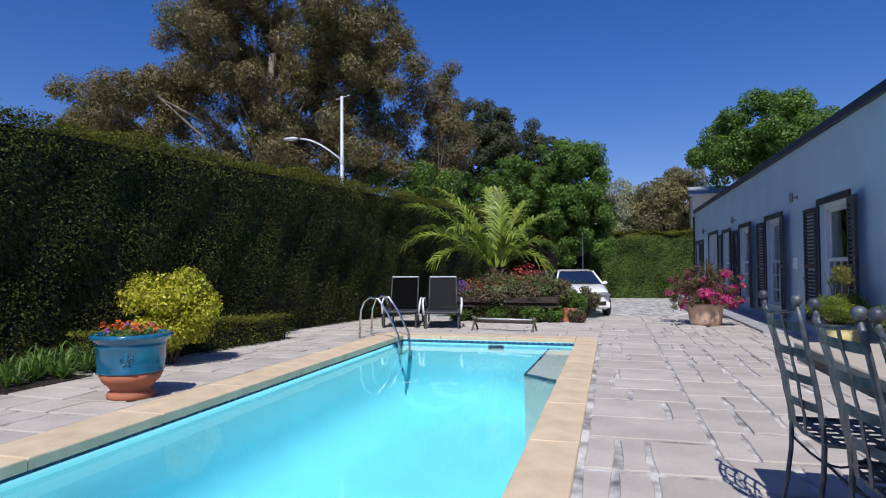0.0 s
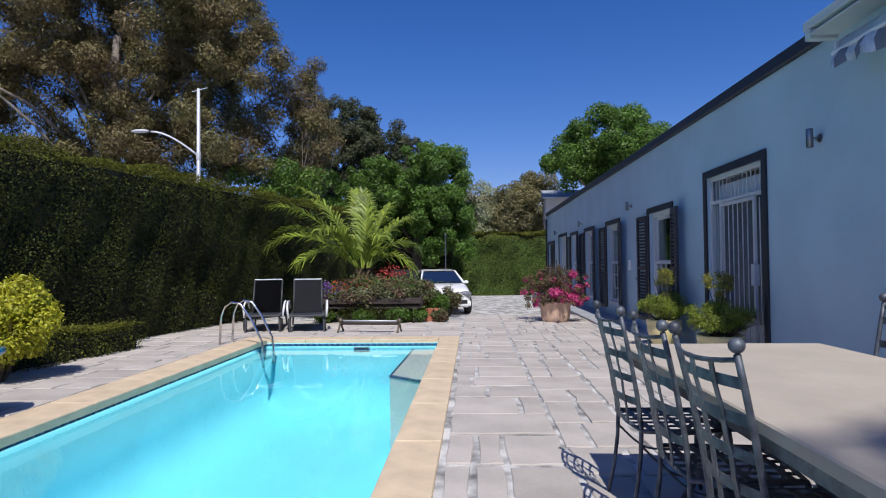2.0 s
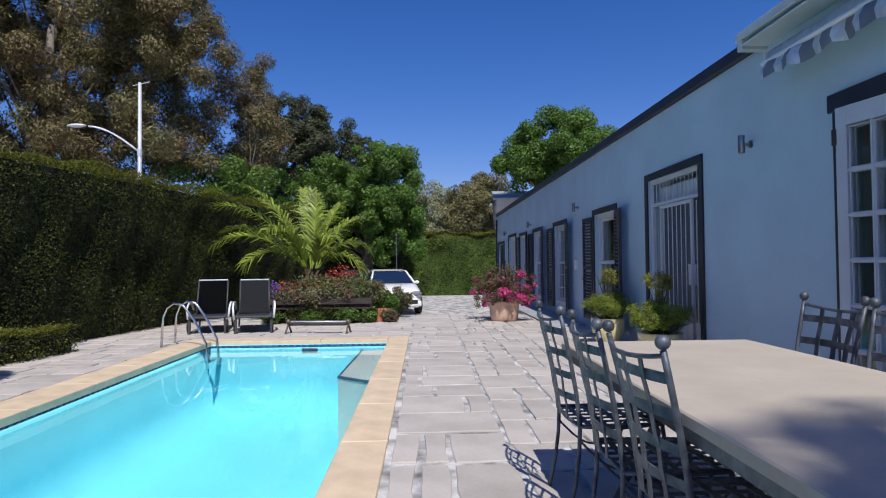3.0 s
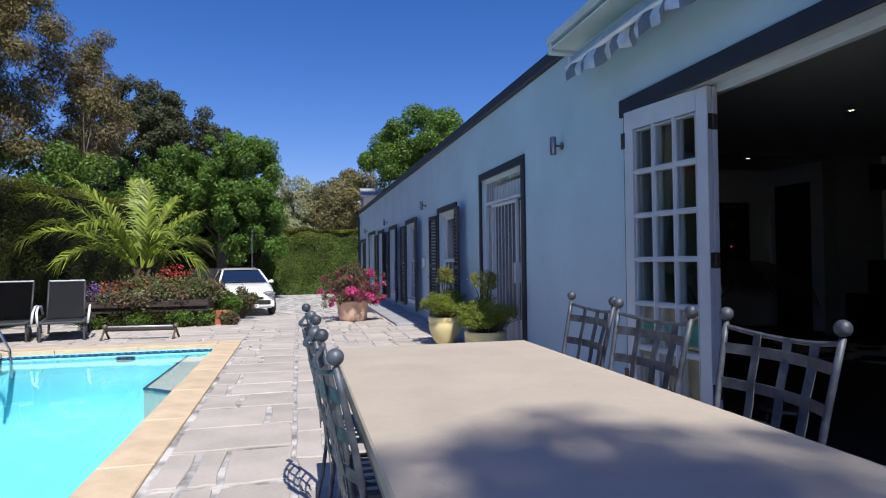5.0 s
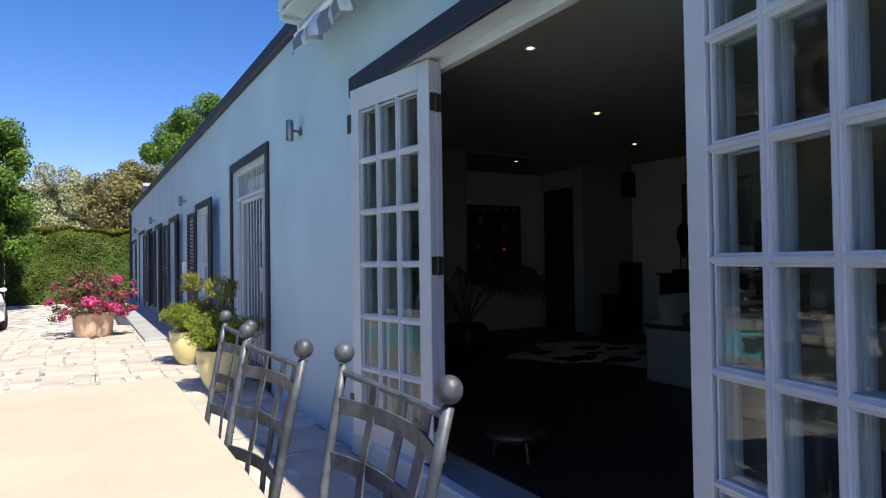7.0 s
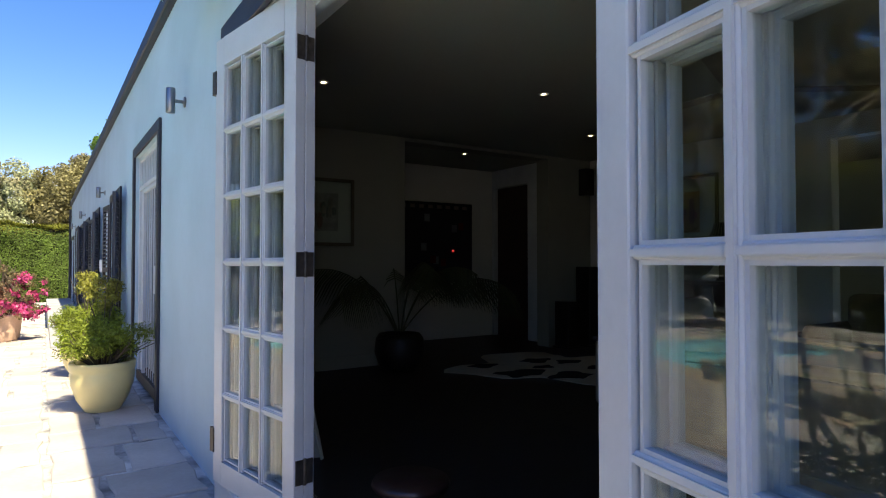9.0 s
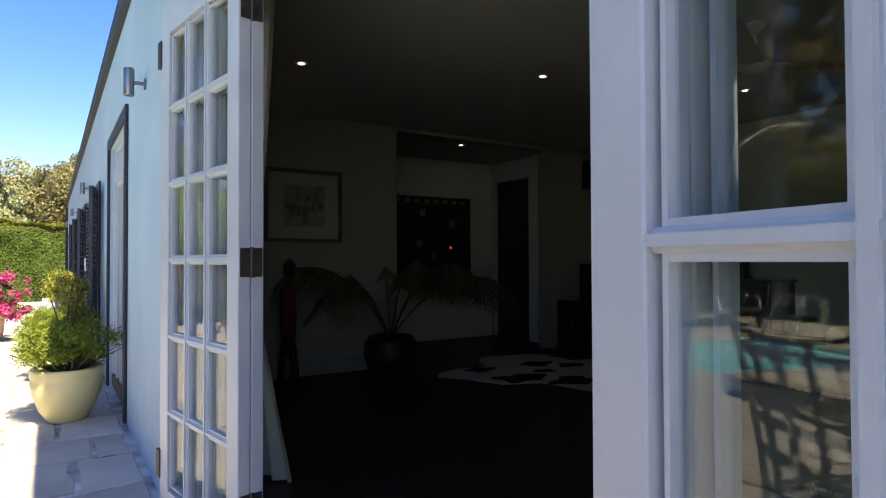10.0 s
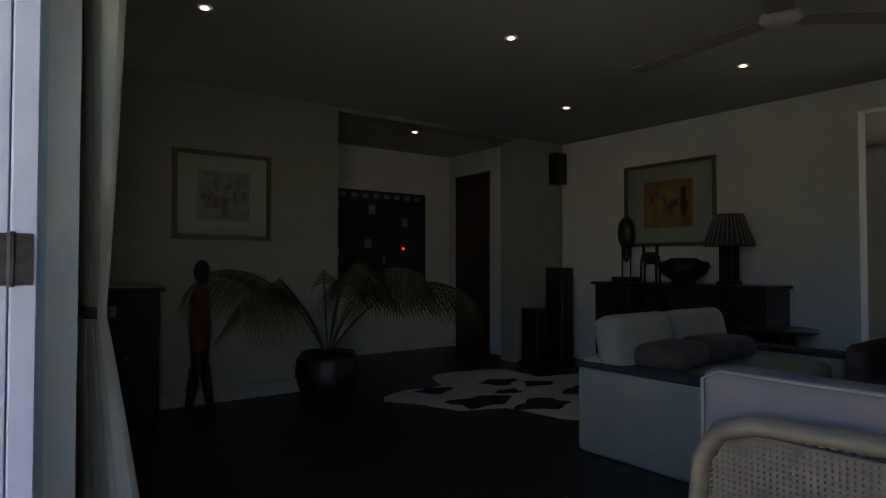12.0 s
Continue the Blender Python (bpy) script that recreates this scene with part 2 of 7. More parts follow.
def box(bm, a, b, bevel=0.0, mi=0, m=None):
    a, b = Vector(a), Vector(b)
    r = bmesh.ops.create_cube(bm, size=1.0)
    vs = r["verts"]
    bmesh.ops.transform(bm, verts=vs, matrix=Matrix.Translation((a + b) / 2) @ Matrix.Diagonal((*[abs(q) for q in (b - a)], 1)))
    fs = {f for v in vs for f in v.link_faces}
    if bevel:
        es = {e for v in vs for e in v.link_edges}
        r = bmesh.ops.bevel(bm, geom=list(es), offset=bevel, segments=2 if bevel > 0.01 else 1, affect="EDGES", profile=0.7)
        fs = set(r["faces"])
        vs = list({v for f in fs for v in f.verts})
        fs = {f for v in vs for f in v.link_faces}
    for f in fs:
        f.material_index = mi
    if m is not None:
        bmesh.ops.transform(bm, verts=list({v for f in fs for v in f.verts}), matrix=m)
    return bm


def B(a, b, bevel=0.0):
    return box(bmesh.new(), a, b, bevel)


def tube(bm, pts, r, seg=8, cap=True, flat=None):
    pts = [Vector(p) for p in pts]
    n = len(pts)
    rs = r if isinstance(r, list) else [r] * n
    rings = []
    side = None
    for i, p in enumerate(pts):
        d = (pts[min(i + 1, n - 1)] - pts[max(i - 1, 0)]).normalized()
        if side is None:
            side = d.orthogonal().normalized() if flat is None else Vector(flat).cross(d).normalized()
        side = (side - d * side.dot(d)).normalized()
        up = d.cross(side)
        sx, sy = rs[i] if isinstance(rs[i], (list, tuple)) else (rs[i], rs[i])
        rings.append([bm.verts.new(p + side * math.cos(2 * math.pi * (k + 0.5) / seg) * sx + up * math.sin(2 * math.pi * (k + 0.5) / seg) * sy) for k in range(seg)])
    for a, b in zip(rings, rings[1:]):
        for k in range(seg):
            bm.faces.new((a[k], a[(k + 1) % seg], b[(k + 1) % seg], b[k]))
    if cap:
        bm.faces.new(rings[0][::-1])
        bm.faces.new(rings[-1])
    return bm


def lathe(bm, prof, seg=28, at=(0, 0, 0), mi=None):
    rings = []
    for r, z in prof:
        rings.append([bm.verts.new((at[0] + r * math.cos(2 * math.pi * k / seg), at[1] + r * math.sin(2 * math.pi * k / seg), at[2] + z)) for k in range(seg)])
    for j, (a, b) in enumerate(zip(rings, rings[1:])):
        for k in range(seg):
            f = bm.faces.new((a[k], a[(k + 1) % seg], b[(k + 1) % seg], b[k]))
            if mi:
                f.material_index = mi[j]
    bm.faces.new(rings[0][::-1])
    bm.faces.new(rings[-1])
    return bm


def ball(bm, at, r, u=14, v=10, scale=(1, 1, 1)):
    m = Matrix.Translation(at) @ Matrix.Diagonal((*scale, 1))
    bmesh.ops.create_uvsphere(bm, u_segments=u, v_segments=v, radius=r, matrix=m)
    return bm


def raw(name, V, F, material, parent=None, label="", smooth=False):
    me = bpy.data.meshes.new(name)
    V = np.asarray(V, dtype=np.float32)
    F = np.asarray(F, dtype=np.int32)
    k = F.shape[1]
    me.vertices.add(len(V))
    me.vertices.foreach_set("co", V.ravel())
    me.loops.add(F.size)
    me.loops.foreach_set("vertex_index", F.ravel())
    me.polygons.add(len(F))
    me.polygons.foreach_set("loop_start", np.arange(len(F), dtype=np.int32) * k)
    me.update(calc_edges=True)
    me.materials.append(material)
    if smooth:
        me.polygons.foreach_set("use_smooth", np.ones(len(F), dtype=bool))
    ob = new(name, me)
    if parent:
        ob.parent = parent
    return tagged(ob, label)


def leaves(P, Nrm, size, rng, aspect=0.5, spread=0.9, droop=0.0):
    """Rhombic leaves at the points P, facing about Nrm. Returns vertices and faces."""
    n = len(P)
    nn = Nrm + rng.normal(0, spread, (n, 3))
    nn /= np.linalg.norm(nn, axis=1)[:, None] + 1e-9
    d = rng.normal(0, 1, (n, 3))
    d[:, 2] -= droop
    d -= nn * np.sum(d * nn, axis=1)[:, None]
    d /= np.linalg.norm(d, axis=1)[:, None] + 1e-9
    s = np.cross(nn, d)
    L = (size * rng.uniform(0.6, 1.3, n))[:, None]
    W = L * aspect * 0.5
    V = np.stack([P, P + d * L * 0.45 + s * W + nn * L * 0.06, P + d * L, P + d * L * 0.45 - s * W + nn * L * 0.06], axis=1).reshape(-1, 3)
    F = np.arange(4 * n).reshape(n, 4)
    return V, F


def crown(name, clumps, count, size, rng, material, parent, label="", aspect=0.55, shell=0.55, droop=0.0, squash=0.85, up=0.25):
    """Leaves in many small clumps, each an ellipsoid (x, y, z, r)."""
    C = np.array([c[:3] for c in clumps])
    R = np.array([c[3] for c in clumps])
    w = R ** 2 / np.sum(R ** 2)
    idx = rng.choice(len(C), count, p=w)
    d = rng.normal(0, 1, (count, 3))
    d /= np.linalg.norm(d, axis=1)[:, None]
    rad = R[idx] * (shell + (1.08 - shell) * rng.uniform(0, 1, count) ** 0.6)
    P = C[idx] + d * rad[:, None] * np.array([1, 1, squash])
    dn = d.copy()
    dn[:, 2] += up
    V, F = leaves(P, dn, size, rng, aspect, 0.6, droop)
    return tagged(raw(name, V, F, material, parent, label), kind="stuff")


def clumped(rng, center, radii, n, r0, r1, fill=0.8):
    out = []
    for _ in range(n):
        d = rng.normal(0, 1, 3)
        d /= np.linalg.norm(d)
        q = fill + (1.0 - fill) * rng.uniform()
        q = q if rng.uniform() < 0.75 else rng.uniform(0.2, 0.8)
        out.append((center[0] + d[0] * radii[0] * q, center[1] + d[1] * radii[1] * q, center[2] + d[2] * radii[2] * q, rng.uniform(r0, r1)))
    return out


def tree(at, height, crowns, n_clump, clump_r, count, leaf, material, bark, trunk_r, label, seed, aspect=0.55, droop=0.0, shell=0.55, fill=0.75, name="tree"):
    rng = np.random.default_rng(seed)
    t = thing(name, at, label, "tree")
    cl = []
    for c, rad in crowns:
        cl += clumped(rng, c, rad, max(3, int(n_clump * rad[0] * rad[2] / sum(r[0] * r[2] for _, r in crowns))), clump_r[0], clump_r[1], fill)
    crown("crown", cl, count, leaf, rng, material, t, aspect=aspect, droop=droop, shell=shell)
    bm = bmesh.new()
    c0 = crowns[0][0]
    tube(bm, [(0, 0, -0.5), (0.1, 0, height * 0.2), (c0[0] * 0.4, c0[1] * 0.4, height * 0.45), (c0[0] * 0.8, c0[1] * 0.8, height * 0.75)], [trunk_r * 1.25, trunk_r, trunk_r * 0.7, trunk_r * 0.25], 10)
    part("trunk", bm, bark, t, smooth=True)
    bm = bmesh.new()
    for c in cl[:: max(1, len(cl) // 22)]:
        z0 = height * rng.uniform(0.2, 0.5)
        a, e = Vector((c0[0] * 0.2, c0[1] * 0.2, z0)), Vector(c[:3])
        mid = a.lerp(e, 0.5) + Vector((rng.normal(0, 0.2), rng.normal(0, 0.2), 0.5))
        tube(bm, [a, mid, e], [trunk_r * 0.28, trunk_r * 0.14, 0.02], 6)
    tagged(part("limb", bm, bark, t, smooth=True), kind="stuff")
    return t



# ---- ground ----
PX0, PX1, PY0, PY1 = -3.36, -0.45, -1.6, 9.8
def land(y):
    """Height of the ground: level terrace, then a gentle fall to the drive."""
    k = min(max((y - 14.0) / 5.0, 0.0), 1.0)
    return -0.36 * k * k * (3 - 2 * k)


def build_ground():
    bm = bmesh.new()
    xs = [-400, -60, -20, -9, PX0 - 0.03, PX1 + 0.03, 1.5, 3.4, 9.0, 30, 90, 400]
    ys = [-300, -60, -20, -6, PY0 - 0.03, 3, PY1 + 0.03, 12, 14, 14.8, 15.6, 16.5, 17.4, 18.2, 19, 24, 40, 90, 600]
    g = [[bm.verts.new((x, y, land(y) - 0.011)) for x in xs] for y in ys]
    for j in range(len(ys) - 1):
        for i in range(len(xs) - 1):
            if i == 4 and PY0 - 0.1 < ys[j] and ys[j + 1] < PY1 + 0.1:
                continue
            bm.faces.new((g[j][i], g[j][i + 1], g[j + 1][i + 1], g[j + 1][i]))
    return tagged(link("ground", bm, M_MORTAR), "pale mortar and gravel bed of the stone terrace and drive", "ground", kind="structure")


ground = build_ground()


def pool_shell():
    """A basin with battered walls that round off into the floor."""
    bm = bmesh.new()
    prof = [(-0.2, -0.05), (0.0, -0.05), (0.0, -0.62), (0.02, -0.80), (0.09, -0.97), (0.22, -1.10), (0.42, -1.18), (0.65, -1.22)]
    rings = [[bm.verts.new(p) for p in ((PX0 + k, PY0 + k, z), (PX1 - k, PY0 + k, z), (PX1 - k, PY1 - k, z), (PX0 + k, PY1 - k, z))] for k, z in prof]
    for a, b in zip(rings, rings[1:]):
        for i in range(4):
            bm.faces.new((a[i], a[(i + 1) % 4], b[(i + 1) % 4], b[i]))
    bm.faces.new(rings[-1])
    return tagged(link("pool_basin", bm, M_POOL, smooth=True), "light blue plastered swimming pool basin", "swimming pool", kind="structure")


pool = pool_shell()
bm = bmesh.new()
vs = [bm.verts.new(p) for p in ((-0.45, 6.25, -0.155), (-0.45, 9.8, -0.155), (-0.90, 9.8, -0.155), (-0.96, 7.41, -0.155), (-0.55, 7.05, -0.155))]
vb = [bm.verts.new((v.co.x, v.co.y, -1.24)) for v in vs]
bm.faces.new(vs)
for i in range(5):
    bm.faces.new((vs[i], vb[i], vb[(i + 1) % 5], vs[(i + 1) % 5]))
bmesh.ops.recalc_face_normals(bm, faces=bm.faces)
part("pool_bench", bm, mat("pale_bench_plaster", (0.66, 0.66, 0.60), 0.7, var=0.03), pool)
bm = bmesh.new()
for a, b in (((-0.47, 6.98), (-0.96, 7.41)), ((-0.96, 7.41), (-0.90, 9.79))):
    tube(bm, [(a[0], a[1], -0.15), (b[0], b[1], -0.15)], (0.022, 0.012), 4)
part("bench_edge_tile", bm, M_POOLTILE, pool)
bm = bmesh.new()
bmesh.ops.create_grid(bm, x_segments=24, y_segments=60, size=0.5, matrix=Matrix.Translation(((PX0 + PX1) / 2, (PY0 + PY1) / 2, -0.115)) @ Matrix.Diagonal((PX1 - PX0 - 0.002, PY1 - PY0 - 0.002, 1, 1)))
water = tagged(link("water", bm, M_WATER, smooth=True), "clear rippled turquoise pool water", "water", kind="structure")
water.visible_shadow = False


def slab_mesh(name, w, h, t, rng, rough=0.02, bev=0.012):
    """A stone slab with worn, uneven edges; origin in its middle, top at 0."""
    k = 4
    pts = []
    for (a, b) in (((-1, -1), (1, -1)), ((1, -1), (1, 1)), ((1, 1), (-1, 1)), ((-1, 1), (-1, -1))):
        for i in range(k - 1):
            f = i / (k - 1)
            x, y = (a[0] + (b[0] - a[0]) * f) * w / 2, (a[1] + (b[1] - a[1]) * f) * h / 2
            pts.append((x - np.sign(x) * abs(rng.normal(0, rough)), y - np.sign(y) * abs(rng.normal(0, rough))))
    V, F = [], []
    n = len(pts)
    for x, y in pts:
        V.append((x, y, -t))
    for x, y in pts:
        V.append((x, y, -bev))
    for x, y in pts:
        L = math.hypot(x, y)
        V.append((x * (1 - bev * 1.3 / L), y * (1 - bev * 1.3 / L), 0))
    for r in (0, 1):
        for i in range(n):
            j = (i + 1) % n
            F.append((r * n + i, r * n + j, (r + 1) * n + j, (r + 1) * n + i))
    F.append(tuple(range(2 * n, 3 * n)))
    me = bpy.data.meshes.new(name)
    me.from_pydata(V, [], F)
    return me


M_DULLGLASS = mat("dull_grey_pane", (0.09, 0.11, 0.14), 0.25, var=0.1)
M_EAVE = mat("pale_green_grey_paint", (0.50, 0.56, 0.56), 0.7, var=0.05, scale=3)
M_APRON = mat("cement_apron", (0.33, 0.34, 0.36), 0.9, var=0.1, scale=2, fine=0.1, bump=0.2)

# ---- house ----
WX, WT, ROOFZ, FLZ, CEZ = 3.23, 0.29, 3.28, 0.12, 2.63
HY0, HY1 = -6.0, 25.4
WINDOWS = (10.18, 13.58, 16.3, 18.7)
OPEN = [(0.74, 4.30, FLZ, 2.37, "french"), (6.57, 8.12, -0.02, 2.33, "gate")] + [(c - 0.6, c + 0.6, 0.28, 2.08, "win") for c in WINDOWS] + [(20.25, 21.9, -0.36, 2.14, "door"), (23.2, 25.0, -0.36, 1.98, "garage")]


def wall_along_y(name, x0, x1, y0, y1, z0, z1, holes, material, label):
    bm = bmesh.new()
    y = y0
    for a, b, c, d in sorted(h[:4] for h in holes):
        if a > y:
            box(bm, (x0, y, z0), (x1, a, z1))
        if c > z0:
            box(bm, (x0, a, z0), (x1, b, c))
        if d < z1:
            box(bm, (x0, a, d), (x1, b, z1))
        y = b
    if y < y1:
        box(bm, (x0, y, z0), (x1, y1, z1))
    return tagged(link(name, bm, material), label, "wall", kind="structure")


wall_along_y("wall_west", WX, WX + 0.2, HY0, HY1, -0.6, ROOFZ - 0.1, OPEN, M_WALL, "blue-grey painted plaster wall of a long low house")
wall_along_y("wall_west_inner", WX + 0.2, WX + WT, HY0, HY1, -0.6, ROOFZ - 0.1, OPEN, M_PLASTER, "cream plastered inner face of the house wall")
tagged(link("roof_edge", B((WX - 0.06, HY0, ROOFZ - 0.1), (WX + 0.3, HY1, ROOFZ + 0.03), 0.01), M_NAVY), "dark navy capping along the top of the wall", "roof edge", kind="structure")
tagged(link("roof", B((WX + 0.3, HY0, ROOFZ - 0.18), (12.0, HY1, ROOFZ - 0.04)), M_ROOF), "flat metal roof", "roof", kind="structure")
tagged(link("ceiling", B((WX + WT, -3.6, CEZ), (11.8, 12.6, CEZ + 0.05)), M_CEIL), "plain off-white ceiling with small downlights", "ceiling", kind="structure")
tagged(link("floor", B((WX + 0.02, -3.6, FLZ - 0.1), (11.8, 12.6, FLZ)), M_FLOOR), "dark polished wooden floor", "floor", kind="structure")
tagged(link("wall_end_north", B((WX + 0.0, HY1, -0.6), (12.0, HY1 + 0.25, ROOFZ - 0.02)), M_WALL), "blue-grey painted end wall of the house", "wall", kind="structure")
def cross_wall(name, y0, y1, zt, label):
    bm = bmesh.new()
    box(bm, (WX + WT, y0, -0.6), (11.8, y1, zt))
    tagged(link(name, bm, M_PLASTER), label, "wall", kind="structure")


cross_wall("wall_end_south", HY0, HY0 + 0.25, ROOFZ - 0.18, "plastered end wall")
# Unseen opening, added to let sky light into the room past the doorway.
wall_along_y("wall_outer_east", 11.8, 12.0, HY0, HY1, -0.6, ROOFZ - 0.18, [(0.9, 3.2, 0.9, 2.2, "window")], M_PLASTER, "plastered outer wall with an unseen opening added to light the room beyond")
NY, EX = 6.9, 8.75
bm = bmesh.new()
box(bm, (WX + WT, NY, FLZ), (5.79, NY + 0.22, CEZ))
box(bm, (5.79, NY, 2.59), (7.96, NY + 0.22, CEZ))
box(bm, (7.96, NY, FLZ), (EX + 0.15, NY + 0.22, CEZ))
tagged(link("wall_north", bm, M_DIMWALL), "cream plastered room wall with a wide opening, darkened in its colour for shade", "wall", kind="structure")
bm = bmesh.new()
box(bm, (EX, -3.6, FLZ), (EX + 0.15, 2.6, CEZ))
box(bm, (EX, 2.6, 2.42), (EX + 0.15, 3.82, CEZ))
box(bm, (EX, 3.82, FLZ), (EX + 0.15, NY, CEZ))
tagged(link("wall_east", bm, M_PLASTER), "cream plastered room wall with a doorway", "wall", kind="structure")
cross_wall("wall_south", -3.75, -3.602, CEZ, "cream plastered wall")
tagged(link("wall_far_room", B((WX + WT, 8.4, FLZ), (11.8, 8.6, CEZ)), M_PLASTER), "cream wall of the room beyond", "wall", kind="structure")
bm = bmesh.new()
box(bm, (8.2, NY + 0.22, FLZ), (8.35, 7.58, CEZ))
box(bm, (8.2, 7.58, 2.36), (8.35, 8.36, CEZ))
box(bm, (8.2, 8.36, FLZ), (8.35, 8.4, CEZ))
tagged(link("wall_hall", bm, M_WHITE), "white painted door surround in the room beyond", "wall", kind="structure")
tagged(link("baseboard", B((WX + WT, NY - 0.02, FLZ), (5.79, NY - 0.002, FLZ + 0.12), 0.004), M_DIMWALL), "painted baseboard, darkened for shade like the wall above it", "baseboard", kind="structure")

# a step along the house and the window surrounds
tagged(link("threshold", B((WX - 0.06, 0.74, 0.0), (WX + 0.02, 4.30, FLZ + 0.03), 0.01), M_WHITE), "white painted timber sill under the folding doors", "threshold", kind="structure")


def surround(y0, y1, z0, z1, w=0.10, proud=0.025, sides=True, name="trim"):
    bm = bmesh.new()
    x0, x1 = WX - proud, WX - 0.002
    box(bm, (x0, y0 - w, z1), (x1, y1 + w, z1 + w), 0.004)
    if sides:
        box(bm, (x0, y0 - w, z0), (x1, y0, z1), 0.004)
        box(bm, (x0, y1, z0), (x1, y1 + w, z1), 0.004)
    return tagged(link(name, bm, M_NAVY), "dark navy painted surround", "trim", kind="structure")


bm = bmesh.new()
box(bm, (WX - 0.03, 0.60, 2.345), (WX - 0.002, 4.36, 2.48), 0.004)
box(bm, (WX - 0.012, 4.30, 0.0), (WX - 0.002, 4.325, 2.37))
tagged(link("trim", bm, M_NAVY), "dark navy painted lintel band over the doors", "trim", kind="structure")
surround(6.57, 8.12, 0.0, 2.33)
for c in WINDOWS:
    surround(c - 0.6, c + 0.6, 0.2, 2.08)
surround(20.25, 21.9, -0.3, 2.14)
surround(23.2, 25.0, -0.3, 1.98)


def sash(c):
    w = tagged(new("window_sash"), "white painted small-paned sash window in a dark surround", "window", "windows of the house", "structure")
    w.location = (WX + 0.06, c, 0.28)
    H, W = 1.8, 1.2
    bm = bmesh.new()
    box(bm, (0, -W / 2, 0), (0.08, -W / 2 + 0.07, H))
    box(bm, (0, W / 2 - 0.07, 0), (0.08, W / 2, H))
    box(bm, (0, -W / 2 + 0.07, H - 0.07), (0.08, W / 2 - 0.07, H))
    box(bm, (-0.06, -W / 2 + 0.07, 0), (0.08, W / 2 - 0.07, 0.07))
    part("window_frame", bm, M_WHITE, w)
    for nm, z0, z1, x in (("upper_sash", 0.93, H - 0.07, 0.05), ("lower_sash", 0.07, 0.97, 0.015)):
        bm = bmesh.new()
        a, b = -W / 2 + 0.07, W / 2 - 0.07
        box(bm, (x, a, z0), (x + 0.03, a + 0.045, z1))
        box(bm, (x, b - 0.045, z0), (x + 0.03, b, z1))
        box(bm, (x, a + 0.045, z0), (x + 0.03, b - 0.045, z0 + 0.05))
        box(bm, (x, a + 0.045, z1 - 0.05), (x + 0.03, b - 0.045, z1))
        if nm == "lower_sash":
            for i in (1, 2, 3):
                y = a + (b - a) * i / 4
                box(bm, (x + 0.004, y - 0.011, z0 + 0.05), (x + 0.026, y + 0.011, z1 - 0.05))
            for i in (1, 2):
                z = z0 + (z1 - z0) * i / 3
                box(bm, (x + 0.006, a + 0.045, z - 0.011), (x + 0.024, b - 0.045, z + 0.011))
        s = part(nm, bm, M_WHITE, w)
        g = part("pane", B((x + 0.013, a + 0.045, z0 + 0.05), (x + 0.017, b - 0.045, z1 - 0.05)), M_GLASS, s)
        g.visible_shadow = False
    return w


for c in WINDOWS:
    sash(c)
    link_c = part("inner_curtain", B((WX + 0.24, c - 0.55, 0.3), (WX + 0.26, c - 0.2, 2.05)), M_CURTAIN, None)
    tagged(link_c, "pale curtain drawn to the side of the window", "curtain")


def shutter_mesh(wd=0.50, h=1.88):
    bm = bmesh.new()
    s = 0.055
    box(bm, (0, 0, 0), (0.04, s, h), 0.004)
    box(bm, (0, wd - s, 0), (0.04, wd, h), 0.004)
    for z in (0, h * 0.5 - 0.03, h - 0.07):
        box(bm, (0, s, z), (0.04, wd - s, z + 0.07))
    sl = bmesh.new()
    n = 30
    for i in range(n):
        z = 0.10 + (h - 0.2) * i / (n - 1)
        if abs(z - h * 0.5) < 0.06:
            continue
        box(sl, (-0.004, s, -0.003), (0.046, wd - s, 0.005), 0, 0, Matrix.Translation((0, 0, z)) @ Matrix.Translation((0.02, 0, 0)) @ Matrix.Rotation(radians(-38), 4, "Y") @ Matrix.Translation((-0.02, 0, 0)))
    return bm, sl


def shutter(y, turn, lab):
    t = thing("shutter", (WX - 0.035, y, 0.18), lab, "shutter", "shutters of the house", turn)
    a, b = shutter_mesh()
    part("shutter_frame", a, M_SHUT, t)
    part("louvres", b, M_SHUT, t)
    return t


sh0 = None
for i, c in enumerate(WINDOWS):
    lab = "dark louvred timber shutter folded back against the blue-grey wall"
    for y, turn in ((c + 0.725, 4), (c - 0.725, 171)):
        if sh0 is None:
            sh0 = shutter(y, turn, lab)
        else:
            copy_thing(sh0, pose(WX - (0.035 if turn < 90 else 0.03), y, 0.18, 0, 0, turn))


